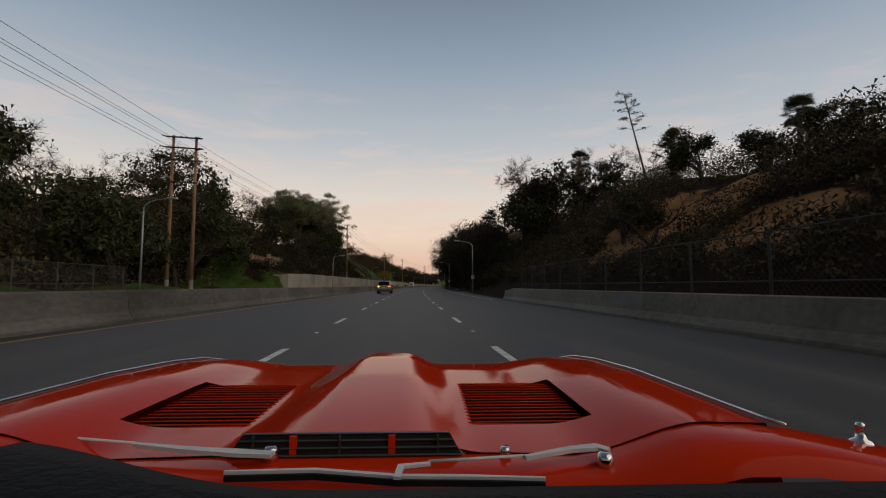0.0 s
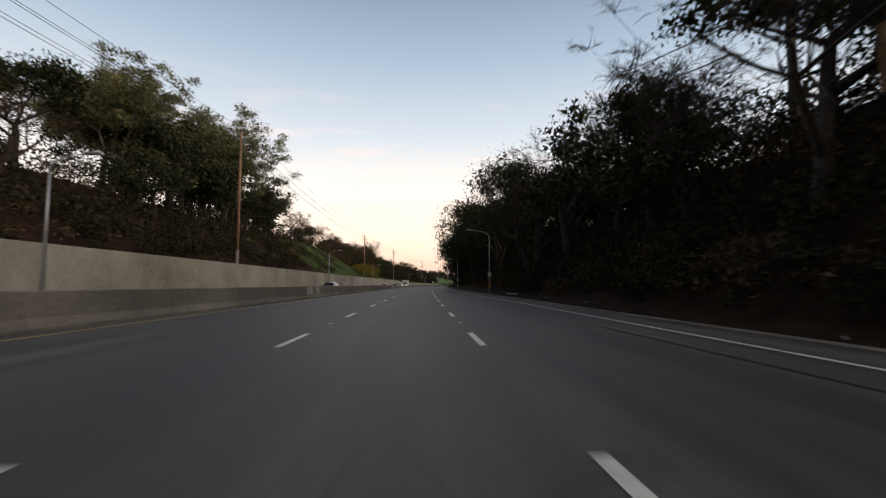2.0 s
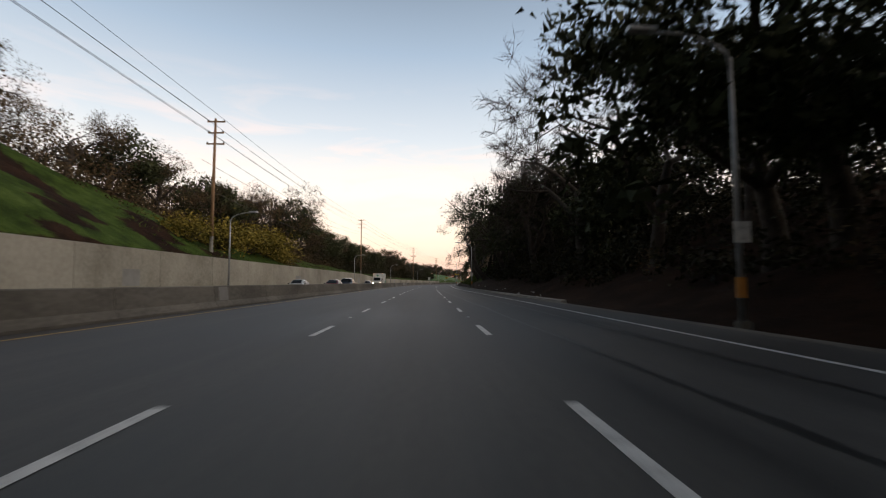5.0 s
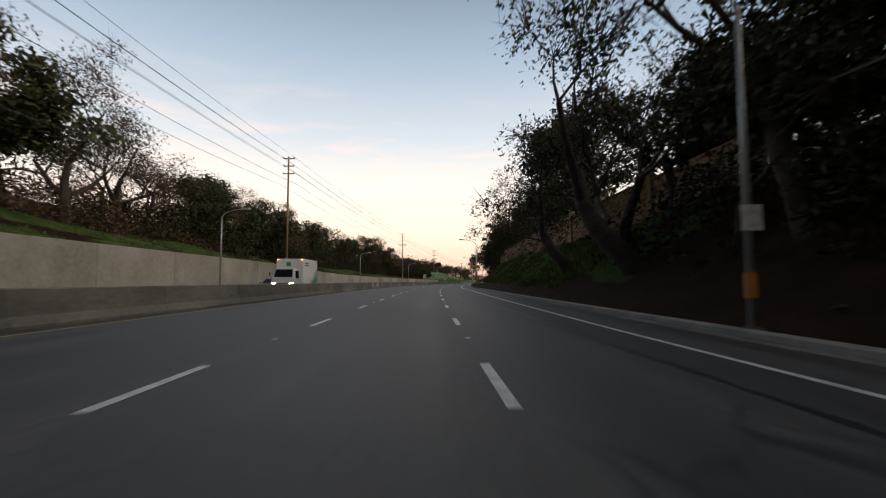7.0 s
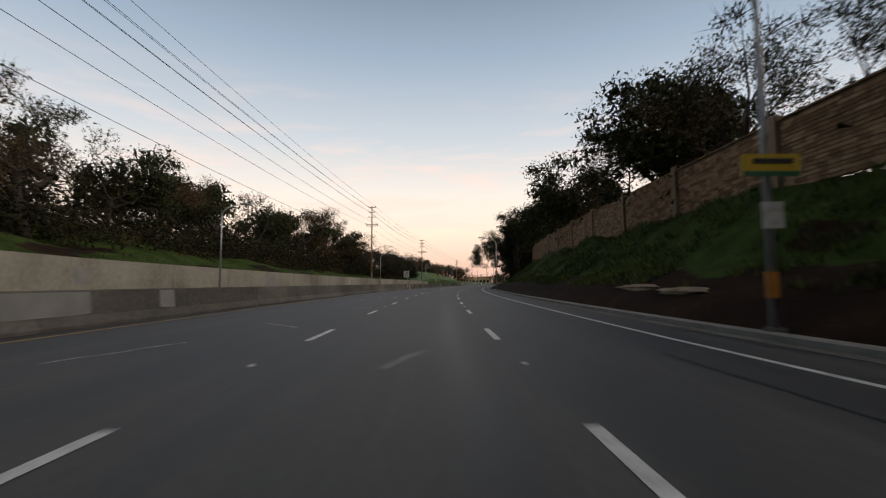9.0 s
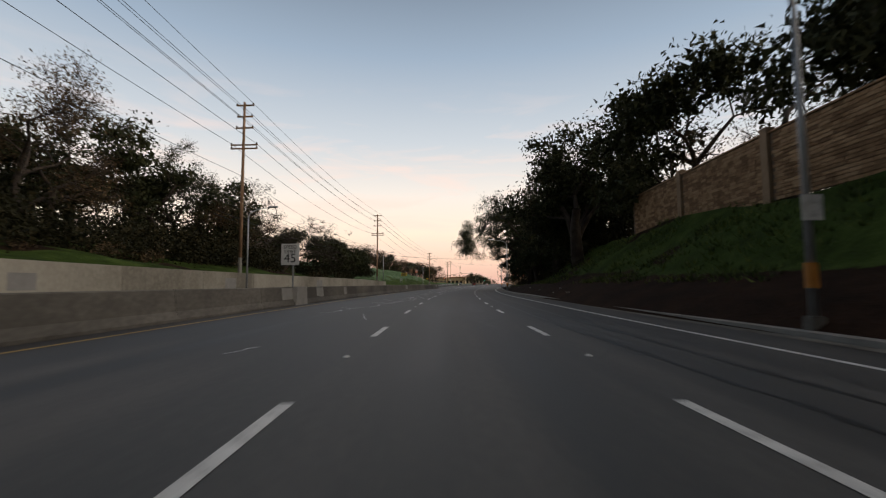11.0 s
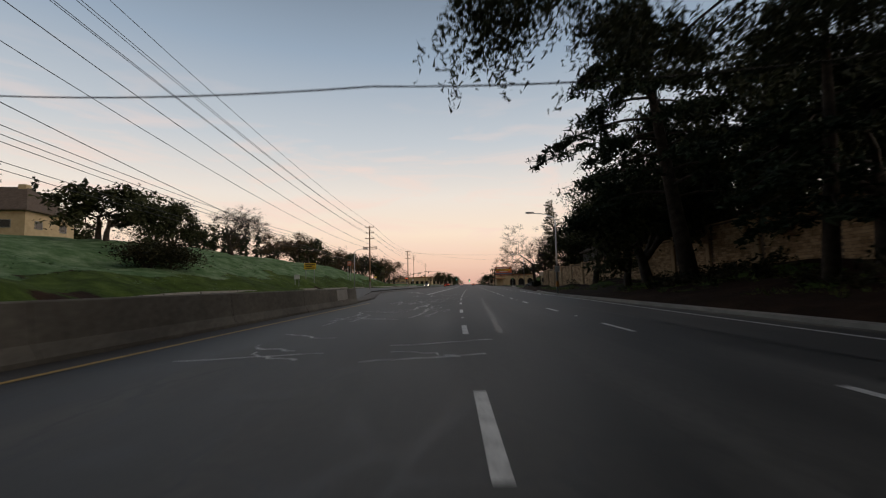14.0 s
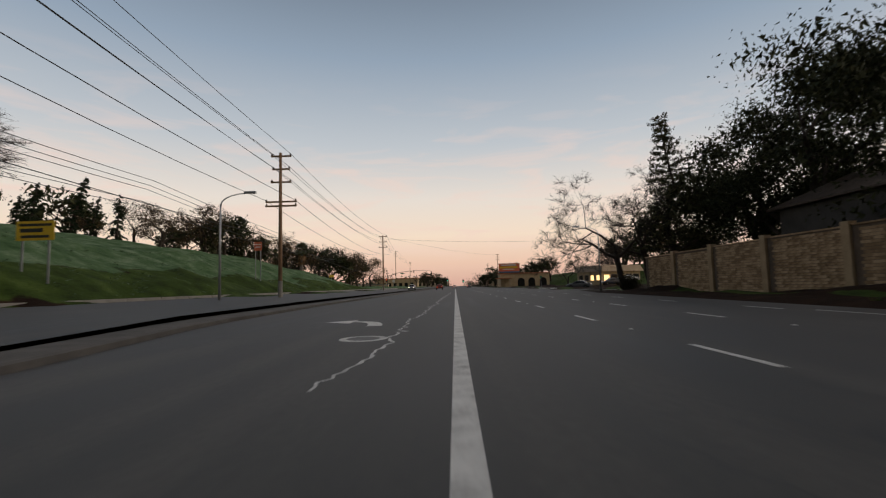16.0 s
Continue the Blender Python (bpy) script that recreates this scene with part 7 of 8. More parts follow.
SEDAN = [(0.0, 0.40, 0.70, 0.74, 0.80, 0.70), (0.1, 0.32, 0.88, 0.94, 0.86, 0.74), (0.75, 0.28, 0.92, 1.00, 0.88, 0.72), (1.25, 0.26, 0.92, 1.38, 0.88, 0.58), (1.9, 0.26, 0.90, 1.44, 0.88, 0.58), (2.6, 0.26, 0.88, 1.38, 0.88, 0.58),
         (3.4, 0.28, 0.84, 0.92, 0.87, 0.72), (4.2, 0.30, 0.72, 0.80, 0.84, 0.66), (4.5, 0.36, 0.55, 0.60, 0.76, 0.56)]
PICKUP = [(0.0, 0.5, 0.95, 0.98, 0.90, 0.86), (0.1, 0.45, 1.02, 1.05, 0.94, 0.88), (2.1, 0.42, 1.02, 1.06, 0.95, 0.88), (2.2, 0.42, 1.02, 1.62, 0.95, 0.70), (3.0, 0.42, 1.02, 1.68, 0.95, 0.70), (3.6, 0.42, 1.02, 1.62, 0.95, 0.70),
          (4.2, 0.44, 1.0, 1.08, 0.95, 0.82), (5.2, 0.46, 0.92, 1.0, 0.93, 0.78), (5.45, 0.5, 0.75, 0.8, 0.86, 0.7)]


def simple_car(m, shape, paint_, label, lit, name="car"):
    if shape is SEDAN:
        t = vehicle(name, m, label, SEDAN, paint_, [((0.95, 1.25), (1.85, 1.85), 0.1, 0.9), ((1.92, 1.92), (3.2, 2.65), 0.1, 0.9)], (0.85, 3.55), r=0.31)
        pane(t, "windscreen", [(0.60, 3.32, 1.006), (-0.60, 3.32, 1.006), (-0.49, 2.68, 1.374), (0.49, 2.68, 1.374)], TINT)
        pane(t, "rear_window", [(-0.59, 0.80, 1.078), (0.59, 0.80, 1.078), (0.49, 1.22, 1.397), (-0.49, 1.22, 1.397)], TINT)
        yf, zl, yr, zt = 4.44, 0.60, 0.03, 0.78
    else:
        t = vehicle(name, m, label, PICKUP, paint_, [((2.3, 2.3), (2.95, 2.95), 0.1, 0.9), ((3.02, 3.02), (4.0, 3.65), 0.1, 0.9)], (1.1, 4.45), category="pickup truck", r=0.38)
        pane(t, "windscreen", [(0.68, 4.14, 1.177), (-0.68, 4.14, 1.177), (-0.59, 3.66, 1.609), (0.59, 3.66, 1.609)], TINT)
        yf, zl, yr, zt = 5.36, 0.82, -0.01, 0.85
    for sg in (1, -1):
        part("headlamp", Mesh().box((sg * 0.58, yf, zl), (0.28, 0.1, 0.12)), HEADL if lit > 0 else SIGNWHITE, t, bevel=0.02)
        part("tail_lamp", Mesh().box((sg * 0.62, yr, zt), (0.28, 0.06, 0.13)), TAIL if lit else REDPLASTIC, t, bevel=0.02)
        part("door_mirror", Mesh().box((sg * 0.97, 2.95 if shape is SEDAN else 3.85, 0.98 if shape is SEDAN else 1.15), (0.16, 0.1, 0.12)), BLACK, t, bevel=0.03)
    return t


SILVER, NAVY, GREYP, WHITEP, REDP = (paint(n, c) for n, c in (("silver_paint", (0.42, 0.44, 0.46)), ("dark_blue_paint", (0.015, 0.02, 0.035)), ("grey_paint", (0.12, 0.13, 0.14)), ("white_paint", (0.6, 0.6, 0.6)), ("dark_red_paint", (0.11, 0.010, 0.012))))
simple_car(at(241.7, -11.2, 0, 180), PICKUP, NAVY, "dark blue pickup with lit headlamps in the opposite lanes", 1, "pickup_truck")
simple_car(at(228.3, -14.6, 0, 180), SEDAN, SILVER, "silver sedan in the far opposite lane", 1, "sedan")
simple_car(at(231, -11.1, 0, 180), SEDAN, REDP, "dark red car in the opposite lanes", 0, "sedan")
simple_car(at(132, -11.4, 0, 180), SEDAN, GREYP, "grey sedan with lit headlamps in the opposite lanes", 1, "sedan")
simple_car(at(283, -14.6, 0, 180), SEDAN, GREYP, "grey sedan with lit headlamps far down the road", 1, "sedan")
simple_car(at(604, -17.0, 0.3, 180), SEDAN, GREYP, "dark car with lit headlamps waiting past the median", 1, "sedan")
simple_car(at(612, -10.2, 0), PICKUP, REDP, "dark red vehicle with lit tail lamps in the turn lane", -1, "pickup_truck")
for k, (s, lat, turn, p_) in enumerate(((566, 19, 60, GREYP), (572, 27, 95, NAVY), (580, 33, 95, WHITEP), (690, -6, 0, WHITEP), (702, 1, 0, GREYP))):
    simple_car(at(s, lat, max(0, ground_z(s, lat)) + 0.0, turn), SEDAN, p_, "parked car on the car park" if k < 3 else "small far car near the crossing", 0 if k < 3 else -1, "parked_car" if k < 3 else "sedan")

# ---- the red car whose bonnet lies before the camera at the start ----
RED = surf("glossy_red_paint", [(0.52, 0.026, 0.005), (0.60, 0.034, 0.006)], 1.0, 0.06, 0.0, 80, coat=0.0, spec=0.08)
rc = thing("classic_sports_car", pose(PATH[0][1], PATH[0][2], 0, 0, 0, -2.74), "glossy red classic sports car bonnet with louvres and chrome trim", "car")
MIDX = -0.135


def bonnet_half(d):
    return float(np.interp(d, [0.6, 1.45, 1.66, 1.85, 2.1, 2.4, 2.6], [0.68, 0.675, 0.655, 0.61, 0.50, 0.33, 0.16]))


def bonnet_z(u, d, bulge=1.0):
    """Height of the bonnet at u metres from its middle and d metres ahead."""
    base = float(np.interp(d, [0.6, 0.77, 1.2, 1.5, 1.66, 1.9, 2.2, 2.6], [0.276, 0.275, 0.268, 0.272, 0.281, 0.325, 0.43, 0.62]))
    hw = float(np.interp(d, [0.77, 1.66, 2.4], [0.185, 0.145, 0.09]))
    rise = float(np.interp(d, [0.77, 1.2, 1.66, 2.0, 2.4], [0.033, 0.040, 0.042, 0.035, 0.0]))
    f = float(np.interp(d, [0.7, 1.2, 1.66, 2.1], [0.056, 0.042, 0.022, 0.0]))
    au, we = abs(u), bonnet_half(d)
    z = EYE - base + bulge * rise * (1 - smooth(hw * 0.35, hw * 1.25, au)) + f * smooth(we * 0.55, we * 0.86, au)
    if au > we:
        z -= 4.5 * (au - we) ** 1.0 + 0.0
    return z


bon = Mesh()
ds = list(np.linspace(0.775, 2.6, 62))
ts = [-1.28, -1.16, -1.07, -1.02] + list(np.linspace(-1, 1, 81)) + [1.02, 1.07, 1.16, 1.28]
for d in ds:
    for t in ts:
        u = t * bonnet_half(d)
        bon.v.append((MIDX + u, d - 0.05 * (u / 0.74) ** 2 * max(0, 1 - (d - 0.775) / 0.7), bonnet_z(u, d)))
n = len(ts)
for i in range(len(ds) - 1):
    for j in range(n - 1):
        a = i * n + j
        dm, um = (ds[i] + ds[i + 1]) / 2, abs((ts[j] + ts[j + 1]) / 2) * bonnet_half(ds[i])
        if 0.915 < dm < 1.265 and 0.213 < um < 0.455:
            continue
        bon.f.append((a, a + 1, a + n + 1, a + n))
        bon.m.append(0)
part("bonnet", bon, RED, rc, shade=True)
for sg in (1, -1):
    strip_pts = [(MIDX + sg * (bonnet_half(d) + 0.006), d, bonnet_z(bonnet_half(d), d) + 0.004) for d in np.linspace(0.70, 2.1, 26)]
    part("chrome_strip", Mesh().tube(strip_pts, 0.0032, 6), CHROME, rc, "thin chrome strip along the wing", shade=True)
    side = Mesh()
    for d in np.linspace(0.3, 2.4, 20):
        w = bonnet_half(max(d, 0.6)) * 1.25
        z = bonnet_z(bonnet_half(max(d, 0.6)) * 1.25, max(d, 0.6)) + 0.01
        side.v += [(MIDX + sg * w, d, z), (MIDX + sg * (w + 0.05), d, z * 0.6), (MIDX + sg * w, d, 0.25)]
    for i in range(19):
        for j in range(2):
            a = i * 3 + j
            side.f.append((a, a + 1, a + 4, a + 3))
            side.m.append(0)
    part("wing_side", side, RED, rc, shade=True)
    wheel(rc, MIDX + sg * 0.66, 1.75, 0.32, 0.16)
    lv = part("louvre_panel", Mesh().box((MIDX + sg * 0.334, 1.09, bonnet_z(0.33, 1.09) - 0.022), (0.25, 0.37, 0.006)), BLACK, rc, "dark louvre opening")
    for k in range(15):
        d = 0.925 + 0.0238 * k
        z = bonnet_z(0.32, d)
        x0, x1 = MIDX + sg * 0.214, MIDX + sg * 0.456
        lo = part("louvre", Mesh().add([(x0, d, z - 0.006), (x1, d, z - 0.006), (x1, d, z + 0.0015), (x0, d, z + 0.0015), (x0, d + 0.012, z - 0.001), (x1, d + 0.012, z - 0.001)],
                                       [(3, 2, 5, 4), (0, 3, 4), (1, 5, 2)]), RED, lv)
        part("lip", Mesh().tube([(x0, d, z + 0.0005), (x0 + (x1 - x0) * 0.06, d - 0.003, z + 0.0022), (x0 + (x1 - x0) * 0.94, d - 0.003, z + 0.0022), (x1, d, z + 0.0005)], 0.0014, 5), RED, lo)
# vent at the rear of the bulge
zv = bonnet_z(0, 0.775)
vent = part("vent", Mesh().add([(MIDX - 0.17, 0.776, zv - 0.002), (MIDX + 0.17, 0.776, zv - 0.002), (MIDX + 0.19, 0.762, zv - 0.034), (MIDX - 0.19, 0.762, zv - 0.034)], [(0, 1, 2, 3)]), BLACK, rc, "black vent with chrome bars")
for k in range(4):
    f = k / 3
    part("bar", Mesh().tube([(MIDX - 0.17 - 0.018 * f, 0.774 - 0.014 * f, zv - 0.001 - 0.031 * f), (MIDX + 0.17 + 0.018 * f, 0.774 - 0.014 * f, zv - 0.001 - 0.031 * f)], 0.0022, 5), CHROME if k in (0,) else DARKSTEEL, vent)
for x in (-0.085, 0.075):
    part("divider", Mesh().box((MIDX + x, 0.766, zv - 0.017), (0.011, 0.006, 0.03)), RED, vent)
for x in (-0.15, -0.01, 0.15):
    part("divider", Mesh().box((MIDX + x, 0.766, zv - 0.017), (0.003, 0.006, 0.03)), DARKSTEEL, vent)
# scuttle, dash top, wipers
sc = Mesh()
for d, dz in ((0.7745, -0.001), (0.74, 0.0), (0.70, -0.002), (0.655, -0.012), (0.64, -0.03)):
    for t in np.linspace(-1.9, 1.9, 61):
        u = t * 0.74
        sc.v.append((MIDX + u, d - 0.05 * t * t if abs(t) < 1.3 else d - 0.0845, bonnet_z(min(abs(u), bonnet_half(0.775)), 0.775, 0.0) + dz - 0.002 - 0.16 * max(0, abs(u) - bonnet_half(0.775))))
for i in range(4):
    for j in range(60):
        a = i * 61 + j
        sc.f.append((a, a + 1, a + 62, a + 61))
        sc.m.append(0)
part("scuttle", sc, RED, rc, shade=True)
DASH = surf("matt_black_vinyl", [(0.004, 0.004, 0.004), (0.009, 0.009, 0.009)], 4, 0.7, 0.3, 60, spec=0.2)
dash_ = Mesh()
for f, z in ((1.0, EYE - 0.262), (1.0, EYE - 0.243), (0.93, EYE - 0.238), (0.6, EYE - 0.24), (0.5, EYE - 0.40)):
    for t in np.linspace(-1, 1, 31):
        u = t * 0.80
        dash_.v.append((MIDX + u, (0.567 + 0.20 * smooth(0.0, 0.6, -u)) * f, z))
for i in range(4):
    for j in range(30):
        a = i * 31 + j
        dash_.f.append((a, a + 1, a + 32, a + 31))
        dash_.m.append(0)
part("dashboard_top", dash_, DASH, rc, "matt black dashboard top", shade=True)


def on(x, y, h):
    """Place seen in a direction given in thousandths of a radian right and down, h metres under the eye."""
    d = h * 1000 / y
    return (x / 1000 * d, d, EYE - h)


def strip(pts, widths, th=0.003):
    """A flat bar of varying width along some points."""
    mesh = Mesh()
    p = [Vector(q) for q in pts]
    for i, (q, w) in enumerate(zip(p, widths)):
        d = p[min(i + 1, len(p) - 1)] - p[max(i - 1, 0)]
        n = Vector((-d.y, d.x, 0)).normalized() * w / 2
        for k in (-1, 1):
            mesh.v += [tuple(q + n * k), tuple(q + n * k - Vector((0, 0, th)))]
    for i in range(len(p) - 1):
        a = 4 * i
        for f in ((0, 2, 6, 4), (1, 5, 7, 3), (0, 4, 5, 1), (2, 3, 7, 6)):
            mesh.f.append(tuple(a + j for j in f))
            mesh.m.append(0)
    for f in ((0, 1, 3, 2), (4 * len(p) - 4, 4 * len(p) - 2, 4 * len(p) - 1, 4 * len(p) - 3)):
        mesh.f.append(f)
        mesh.m.append(0)
    return mesh


WIPER = surf("satin_wiper_steel", [(0.50, 0.51, 0.51), (0.62, 0.63, 0.63)], 3, 0.4, 0.02)
# rod, arm plate and blade of the two wipers in view
for rod, plate, blade, knob in ((((-1030, 294), (-949, 299), (-617, 329)), ((-617, 329), (-520, 339), (-400, 348), (-330, 352)), ((-1017, 311), (-818, 336), (-686, 361)), (-334, 362)),
                                (((0, 374), (100, 370), (207, 365)), ((207, 365), (307, 349), (364, 345), (388, 352)), ((-430, 388), (-242, 386), (-67, 401), (82, 404), (251, 410)), (382, 385))):
    w = part("wiper", strip([on(x, y, 0.255) for x, y in plate], (0.008, 0.014, 0.020, 0.016)[:len(plate)], 0.006), WIPER, rc, "satin steel wiper arm")
    part("rod", Mesh().tube([on(x, y, 0.257) for x, y in rod], 0.0026, 6), WIPER, w, shade=True)
    n = len(blade)
    part("blade_frame", strip([on(x, y, 0.262) for x, y in blade], [0.004] + [0.008] * (n - 2) + [0.004], 0.005), WIPER, w)
    part("rubber", strip([on(x, y + 10, 0.266) for x, y in blade], [0.005] * n, 0.008), BLACK, w)
    part("bracket", strip([on(blade[n // 2][0] + q[0], blade[n // 2][1] + q[1], 0.256) for q in ((0, 4), (8, -20), (70, -25))], (0.010, 0.012, 0.008), 0.004), WIPER, w)
    part("pivot", Mesh().lathe([(0.013, -0.01), (0.013, 0.012), (0.008, 0.018)], 14, Matrix.Translation(Vector(on(*knob, 0.272)))), CHROME, w, shade=True)
for x, y in ((165, 358), (-787, 319)):
    part("washer_jet", Mesh().lathe([(0.009, -0.01), (0.009, 0.006), (0.006, 0.010)], 12, Matrix.Translation(on(x, y, 0.27))), CHROME, rc, "chrome washer jet", shade=True)
part("mirror_foot", Mesh().lathe([(0.019, -0.02), (0.019, 0.0), (0.015, 0.007), (0.008, 0.010), (0.006, 0.024), (0.008, 0.03), (0.004, 0.034)], 16, Matrix.Translation(on(955, 350, 0.25))), CHROME, rc, "chrome mirror foot on the wing", shade=True)

# ---- crossing and shops past the end ----
def signal(s, lat, z, green=True, label="traffic signal showing green on a post"):
    t = thing("traffic_signal", at(s, lat, 0), label, "traffic signal", "traffic signals")
    part("post", Mesh().tube([(0, 0.15, 0), (0, 0.15, z)], 0.06, 8), STEEL, t)
    h = part("housing", Mesh().box((0, 0, z), (0.42, 0.26, 1.15)), BLACK, t, bevel=0.03)
    part("backplate", Mesh().box((0, 0.1, z), (0.75, 0.03, 1.5)), BLACK, t)
    for k, on_ in ((0.36, not green), (0.0, False), (-0.36, green)):
        part("lens", Mesh().lathe([(0.16, 0), (0.15, 0.04), (0.08, 0.06)], 14, Matrix.Translation((0, -0.13, z + k)) @ Matrix.Rotation(radians(90), 4, "X")), (GREENL if green else REDL) if on_ else TINT, h)
    return t


for lat, z in ((-9.5, 4.2), (-1.5, 3.4), (7.0, 4.2)):
    signal(715, lat, z)
signal(690, -37, 4.4, False, "traffic signal showing red on the far corner")
ma = thing("signal_mast", at(702, -38.5, 0), "long curved steel mast arm over the crossing", "traffic signal")
part("column", Mesh().tube([(0, 0, 0), (0, 0, 7.2)], [0.16, 0.12], 10), DARKSTEEL, ma)
part("mast_arm", Mesh().tube([(0, 0, 6.6), (6, 0, 8.2), (13, 0, 8.9), (20, 0, 9.0), (21.5, 0, 8.4)], [0.12, 0.1, 0.08, 0.06, 0.05], 8), DARKSTEEL, ma)
for x, z in ((4.0, 7.3), (13, 8.5), (21.5, 7.8)):
    part("signal_head", Mesh().box((x, -0.2, z), (0.4, 0.3, 1.1)), BLACK, ma, bevel=0.03)
part("street_plate", Mesh().box((7.5, -0.15, 7.7), (1.9, 0.03, 0.45)), SIGNGREEN, ma)

# arched workshop
TAN = surf("tan_stucco_shop", [(0.36, 0.28, 0.20), (0.48, 0.39, 0.29)], 1, 0.9, 0.3, 18)
TILE = surf("terracotta_trim", [(0.30, 0.11, 0.05), (0.42, 0.17, 0.08)], 2, 0.8, 0.3, 18)
ws = thing("workshop_building", at(660, 21.5, 0), "low tan stucco workshop with three arched dark doors", "building")
part("wall", Mesh().box((0, 5, 2.6), (19, 10, 5.2)), STUCCO, ws)
part("roof_trim", Mesh().box((0, 4.9, 5.3), (19.6, 10.6, 0.35)), TILE, ws, bevel=0.03)
for x in (-1.5, 2.6, 7.0):
    o = [(-1.35, 0.05), (1.35, 0.05)] + [(1.35 * math.cos(a), 2.2 + 1.35 * math.sin(a)) for a in np.linspace(0, math.pi, 11)]
    part("arched_door", Mesh().add([(x + q[0], -0.03, q[1]) for q in o] + [(x + q[0], 0.05, q[1]) for q in o], [tuple(range(13)), *[(j, 13 + j, 13 + (j + 1) % 13, (j + 1) % 13) for j in range(13)]]), BLACK, ws, "dark arched doorway")
part("porch", Mesh().box((-8.5, -1.5, 3.4), (6, 3.2, 0.3)), TILE, ws)
for x in (-11, -6.2):
    part("porch_post", Mesh().box((x, -2.8, 1.7), (0.3, 0.3, 3.4)), TAN, ws)
bb = thing("billboard", at(662, 15.8, 5.2), "orange and blue billboard on the workshop roof", "billboard")
part("frame", Mesh().box((0, 0.1, 2.2), (8.2, 0.25, 3.9)), DARKSTEEL, bb)
part("face", Mesh().box((0, -0.05, 2.5), (8.0, 0.05, 3.0)), SIGNRED, bb)
for z, h_, w, mt in ((3.45, 0.5, 6.0, SIGNWHITE), (2.55, 0.7, 7.0, SIGNYEL), (1.8, 0.35, 4.5, SIGNWHITE)):
    part("text_bar", Mesh().box((-0.3, -0.09, z), (w, 0.03, h_)), mt, bb)
part("lower_strip", Mesh().box((0, -0.06, 0.75), (8.0, 0.05, 0.5)), plain("dull_blue_board", (0.08, 0.16, 0.30)), bb)
for x in (-3, 0, 3):
    part("leg", Mesh().box((x, 0.4, 0.3), (0.2, 0.2, 1.0)), DARKSTEEL, bb)

# diner with lit windows
dn = thing("diner_building", at(584, 31, 0, 24), "low cream diner with warm lit windows and sloped fascia", "building")
part("wall", Mesh().box((0, 4, 1.7), (11, 8, 3.4)), STUCCO, dn)
part("fascia", Mesh().add([(-5.9, -0.7, 3.3), (5.9, -0.7, 3.3), (5.9, 8.6, 3.3), (-5.9, 8.6, 3.3), (-5.5, -0.2, 4.7), (5.5, -0.2, 4.7), (5.5, 8.2, 4.7), (-5.5, 8.2, 4.7)], [(0, 1, 5, 4), (1, 2, 6, 5), (2, 3, 7, 6), (3, 0, 4, 7), (4, 5, 6, 7), (3, 2, 1, 0)]), TAN, dn)
for k in range(5):
    f = part("window", Mesh().box((-4.2 + 2.1 * k, -0.02, 1.8), (1.7, 0.1, 1.8)), DARKSTEEL, dn)
    part("pane", Mesh().box((-4.2 + 2.1 * k, -0.06, 1.8), (1.5, 0.05, 1.6)), WARM if k in (0, 2) else GLASS, f)
for k in range(4):
    f = part("window", Mesh().box((-5.52, 1.0 + 1.9 * k, 2.0), (0.1, 1.2, 1.3)), DARKSTEEL, dn)
    part("pane", Mesh().box((-5.56, 1.0 + 1.9 * k, 2.0), (0.05, 1.0, 1.1)), WARM if k < 2 else GLASS, f)

# car park beyond the wall
uv3 = []
lot = ribbon(Mesh(), lambda s: [right_edge(s) - 0.05, 18, 40], [533, 545, 560, 580, 600, 640], lambda s, l: 0.012 + 0.0006 * max(0, l - 14) ** 1.6, 0, uv3)
pk = tagged(new("car_park", with_uv(lot.data("car_park", ASPHALT), uv3)), "asphalt car park with white bay lines", "car park", kind="structure")
for k in range(7):
    part("bay_line", Mesh().box((0, 0, 0), (0.1, 4.2, 0.006)), WHITE, pk, m=at(556 + 3.6 * k, 20, 0.04, 55))
part("kerb_white", Mesh().box((0, 0, 0.07), (0.18, 26, 0.16)), SIGNWHITE, pk, "white-painted kerb", m=at(578, 13.2, 0.0, 4))

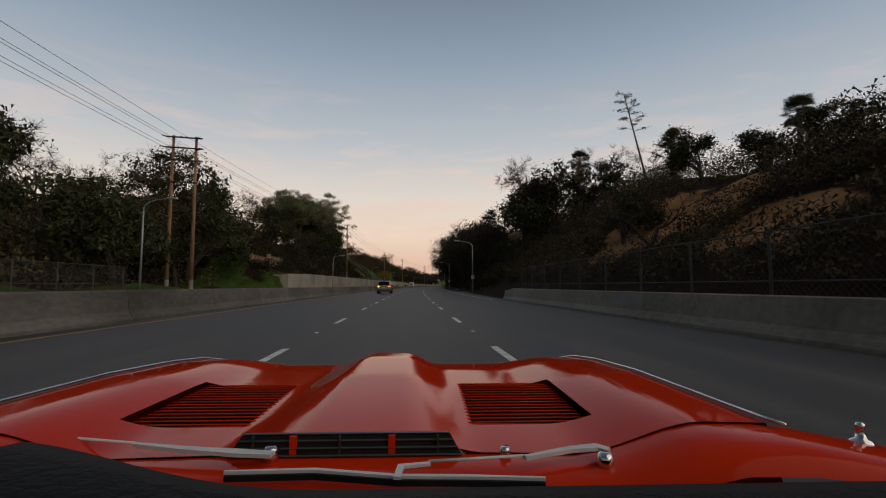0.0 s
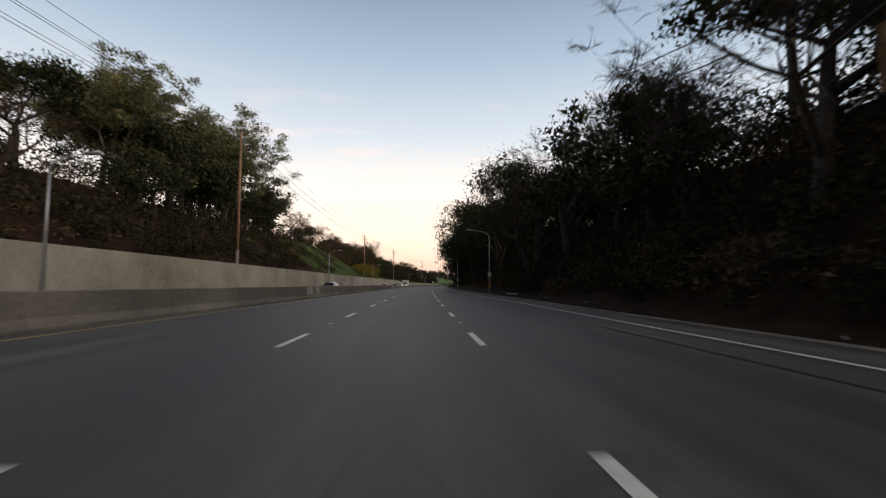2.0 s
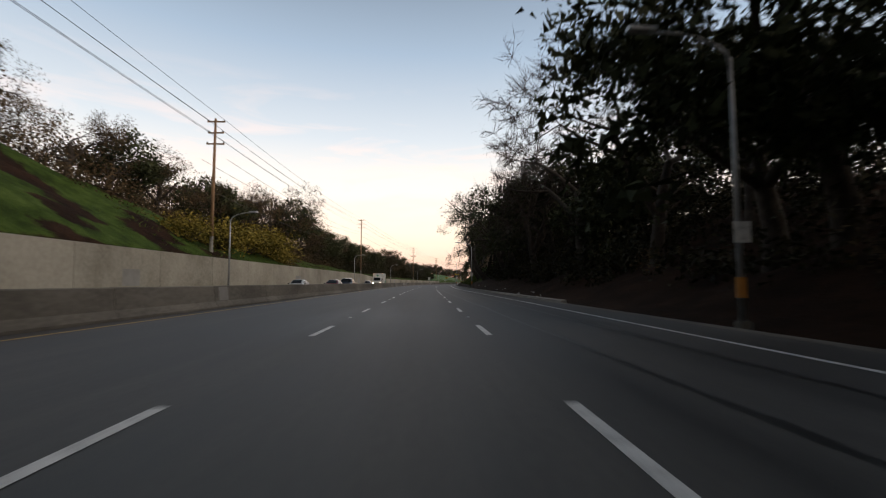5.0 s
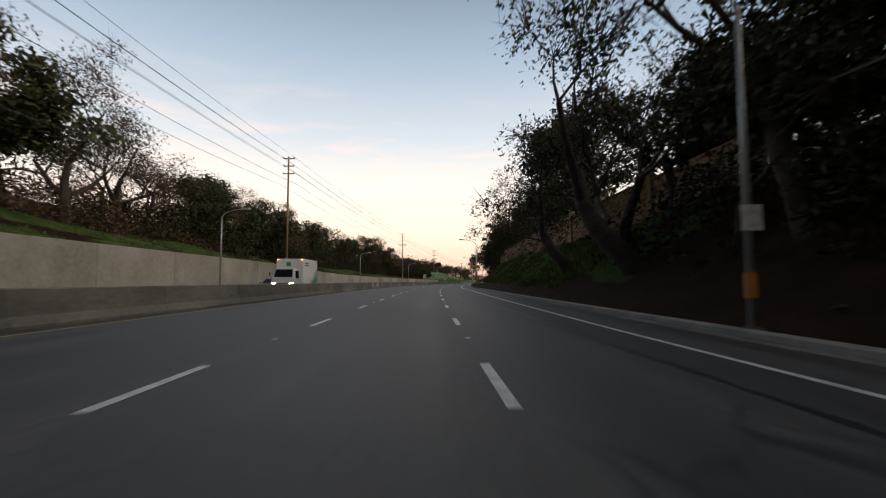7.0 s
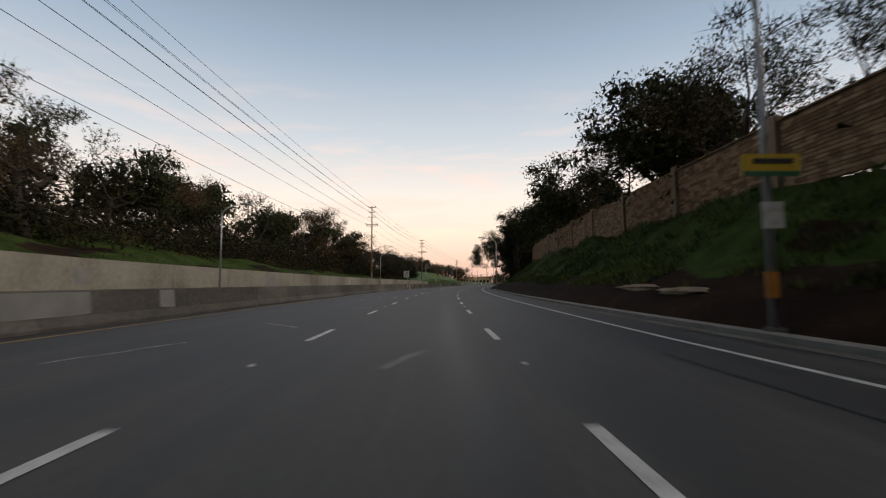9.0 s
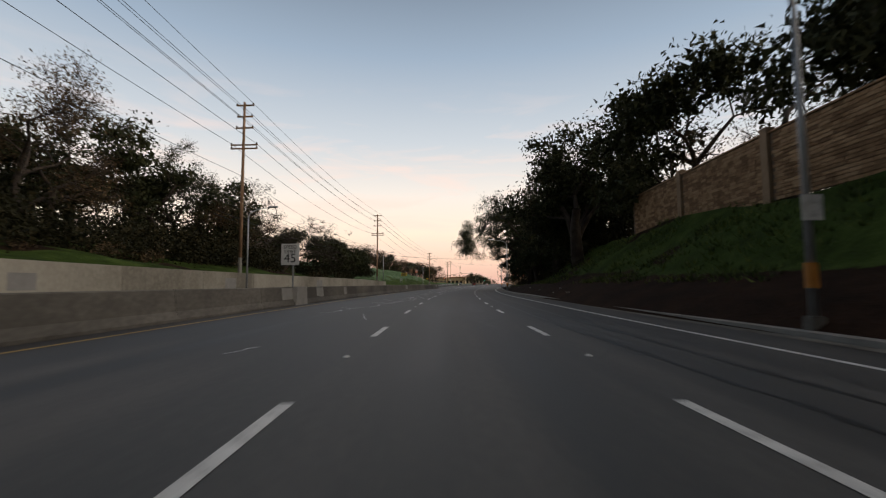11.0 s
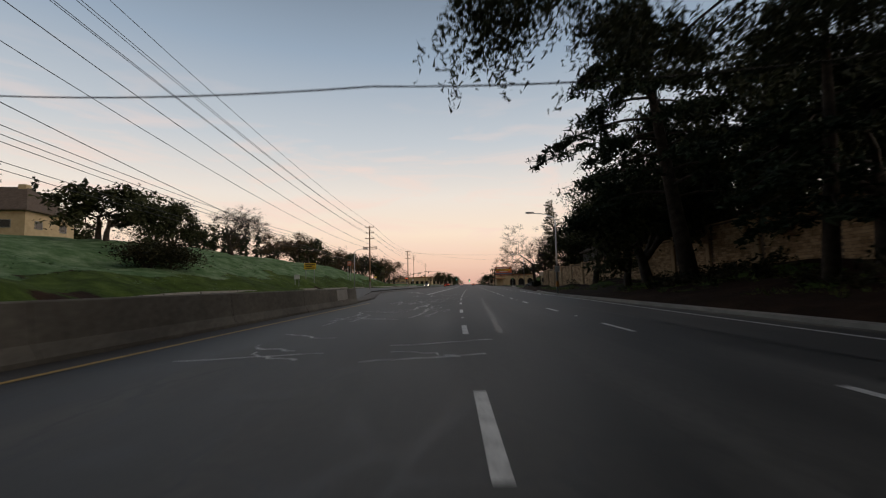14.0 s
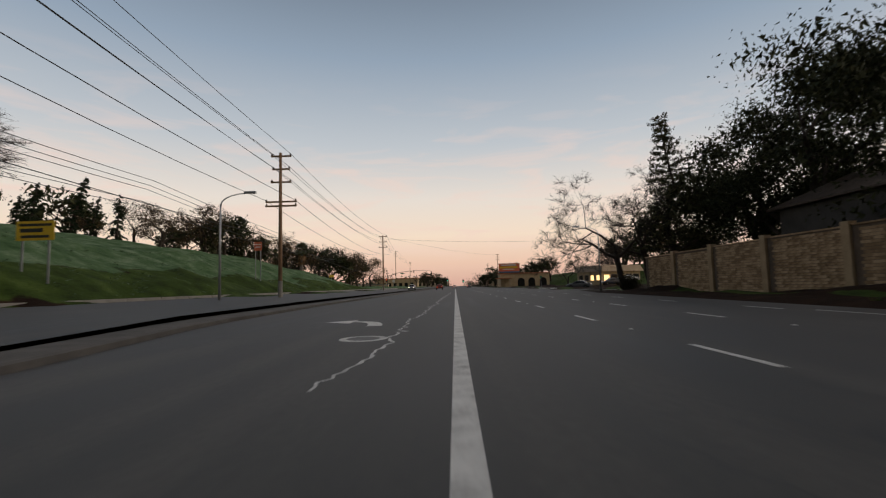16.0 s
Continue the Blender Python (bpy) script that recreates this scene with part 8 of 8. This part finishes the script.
# shops and a warehouse far beyond
for k, (s, lat, w, d, h, mt) in enumerate(((760, 36, 20, 14, 6, TAN), (810, -48, 30, 16, 7, STUCCO), (790, 27, 14, 10, 5, STUCCO), (860, 30, 26, 16, 8, TAN), (735, -60, 34, 3, 2.6, STUCCO), (900, -40, 40, 20, 9, TAN))):
    t = thing("shop_building", at(s, lat, 0), "plain distant flat-roofed shop building", "building", "far buildings")
    part("wall", Mesh().box((0, d / 2, h / 2), (w, d, h)), mt, t)
    part("parapet", Mesh().box((0, d / 2, h + 0.2), (w + 0.5, d + 0.5, 0.5)), TILE if k % 2 else KERB, t)
    for j in range(int(w / 4)):
        part("window", Mesh().box((-w / 2 + 2 + 4 * j, -0.03, h * 0.4), (2.4, 0.08, h * 0.4)), GLASS, t)

# grass-grown mound behind the car park is part of the ground; trees on it
for kind, s, lat, h, v in (("bare", 640, 33, 11, 2), ("rust", 625, 40, 9, 1), ("oak", 606, 44, 10, 0), ("rust", 592, 46, 11, 2), ("oak", 700, 10, 7, 1), ("oak", 690, 22, 10, 2), ("oak", 720, 30, 9, 0), ("oak", 705, 14, 6.5, 0), ("rust", 745, 17, 9, 1), ("oak", 770, 22, 10, 2), ("rust", 800, 16, 9, 0), ("oak", 840, -16, 9, 1), ("rust", 780, -24, 10, 2), ("oak", 690, 32, 12, 1), ("rust", 700, 40, 13, 0), ("bush", 533, 13.2, 2.2, 0)):
    plant(kind, s, lat, h, v)
palm(588, 42, 9, 1.3, True)
# dark line of far woods on the horizon
fw, fn, fg = Mesh(), np.random.default_rng(9), random.Random(9)
for k in range(520):
    s, lat = fg.uniform(820, 1500), fg.choice((-1, 1)) * fg.uniform(16, 190)
    h = fg.uniform(5, 13)
    leaf_mesh(fw, np.array(R(s, lat, h * 0.5)) + fn.normal(size=(60, 3)) * np.array([h * 0.32, h * 0.32, h * 0.24]), 1.1, fn)
tagged(new("far_woods", fw.data("far_woods", OAKLEAF)), "distant low dark treetops along the horizon", "woods", kind="stuff")
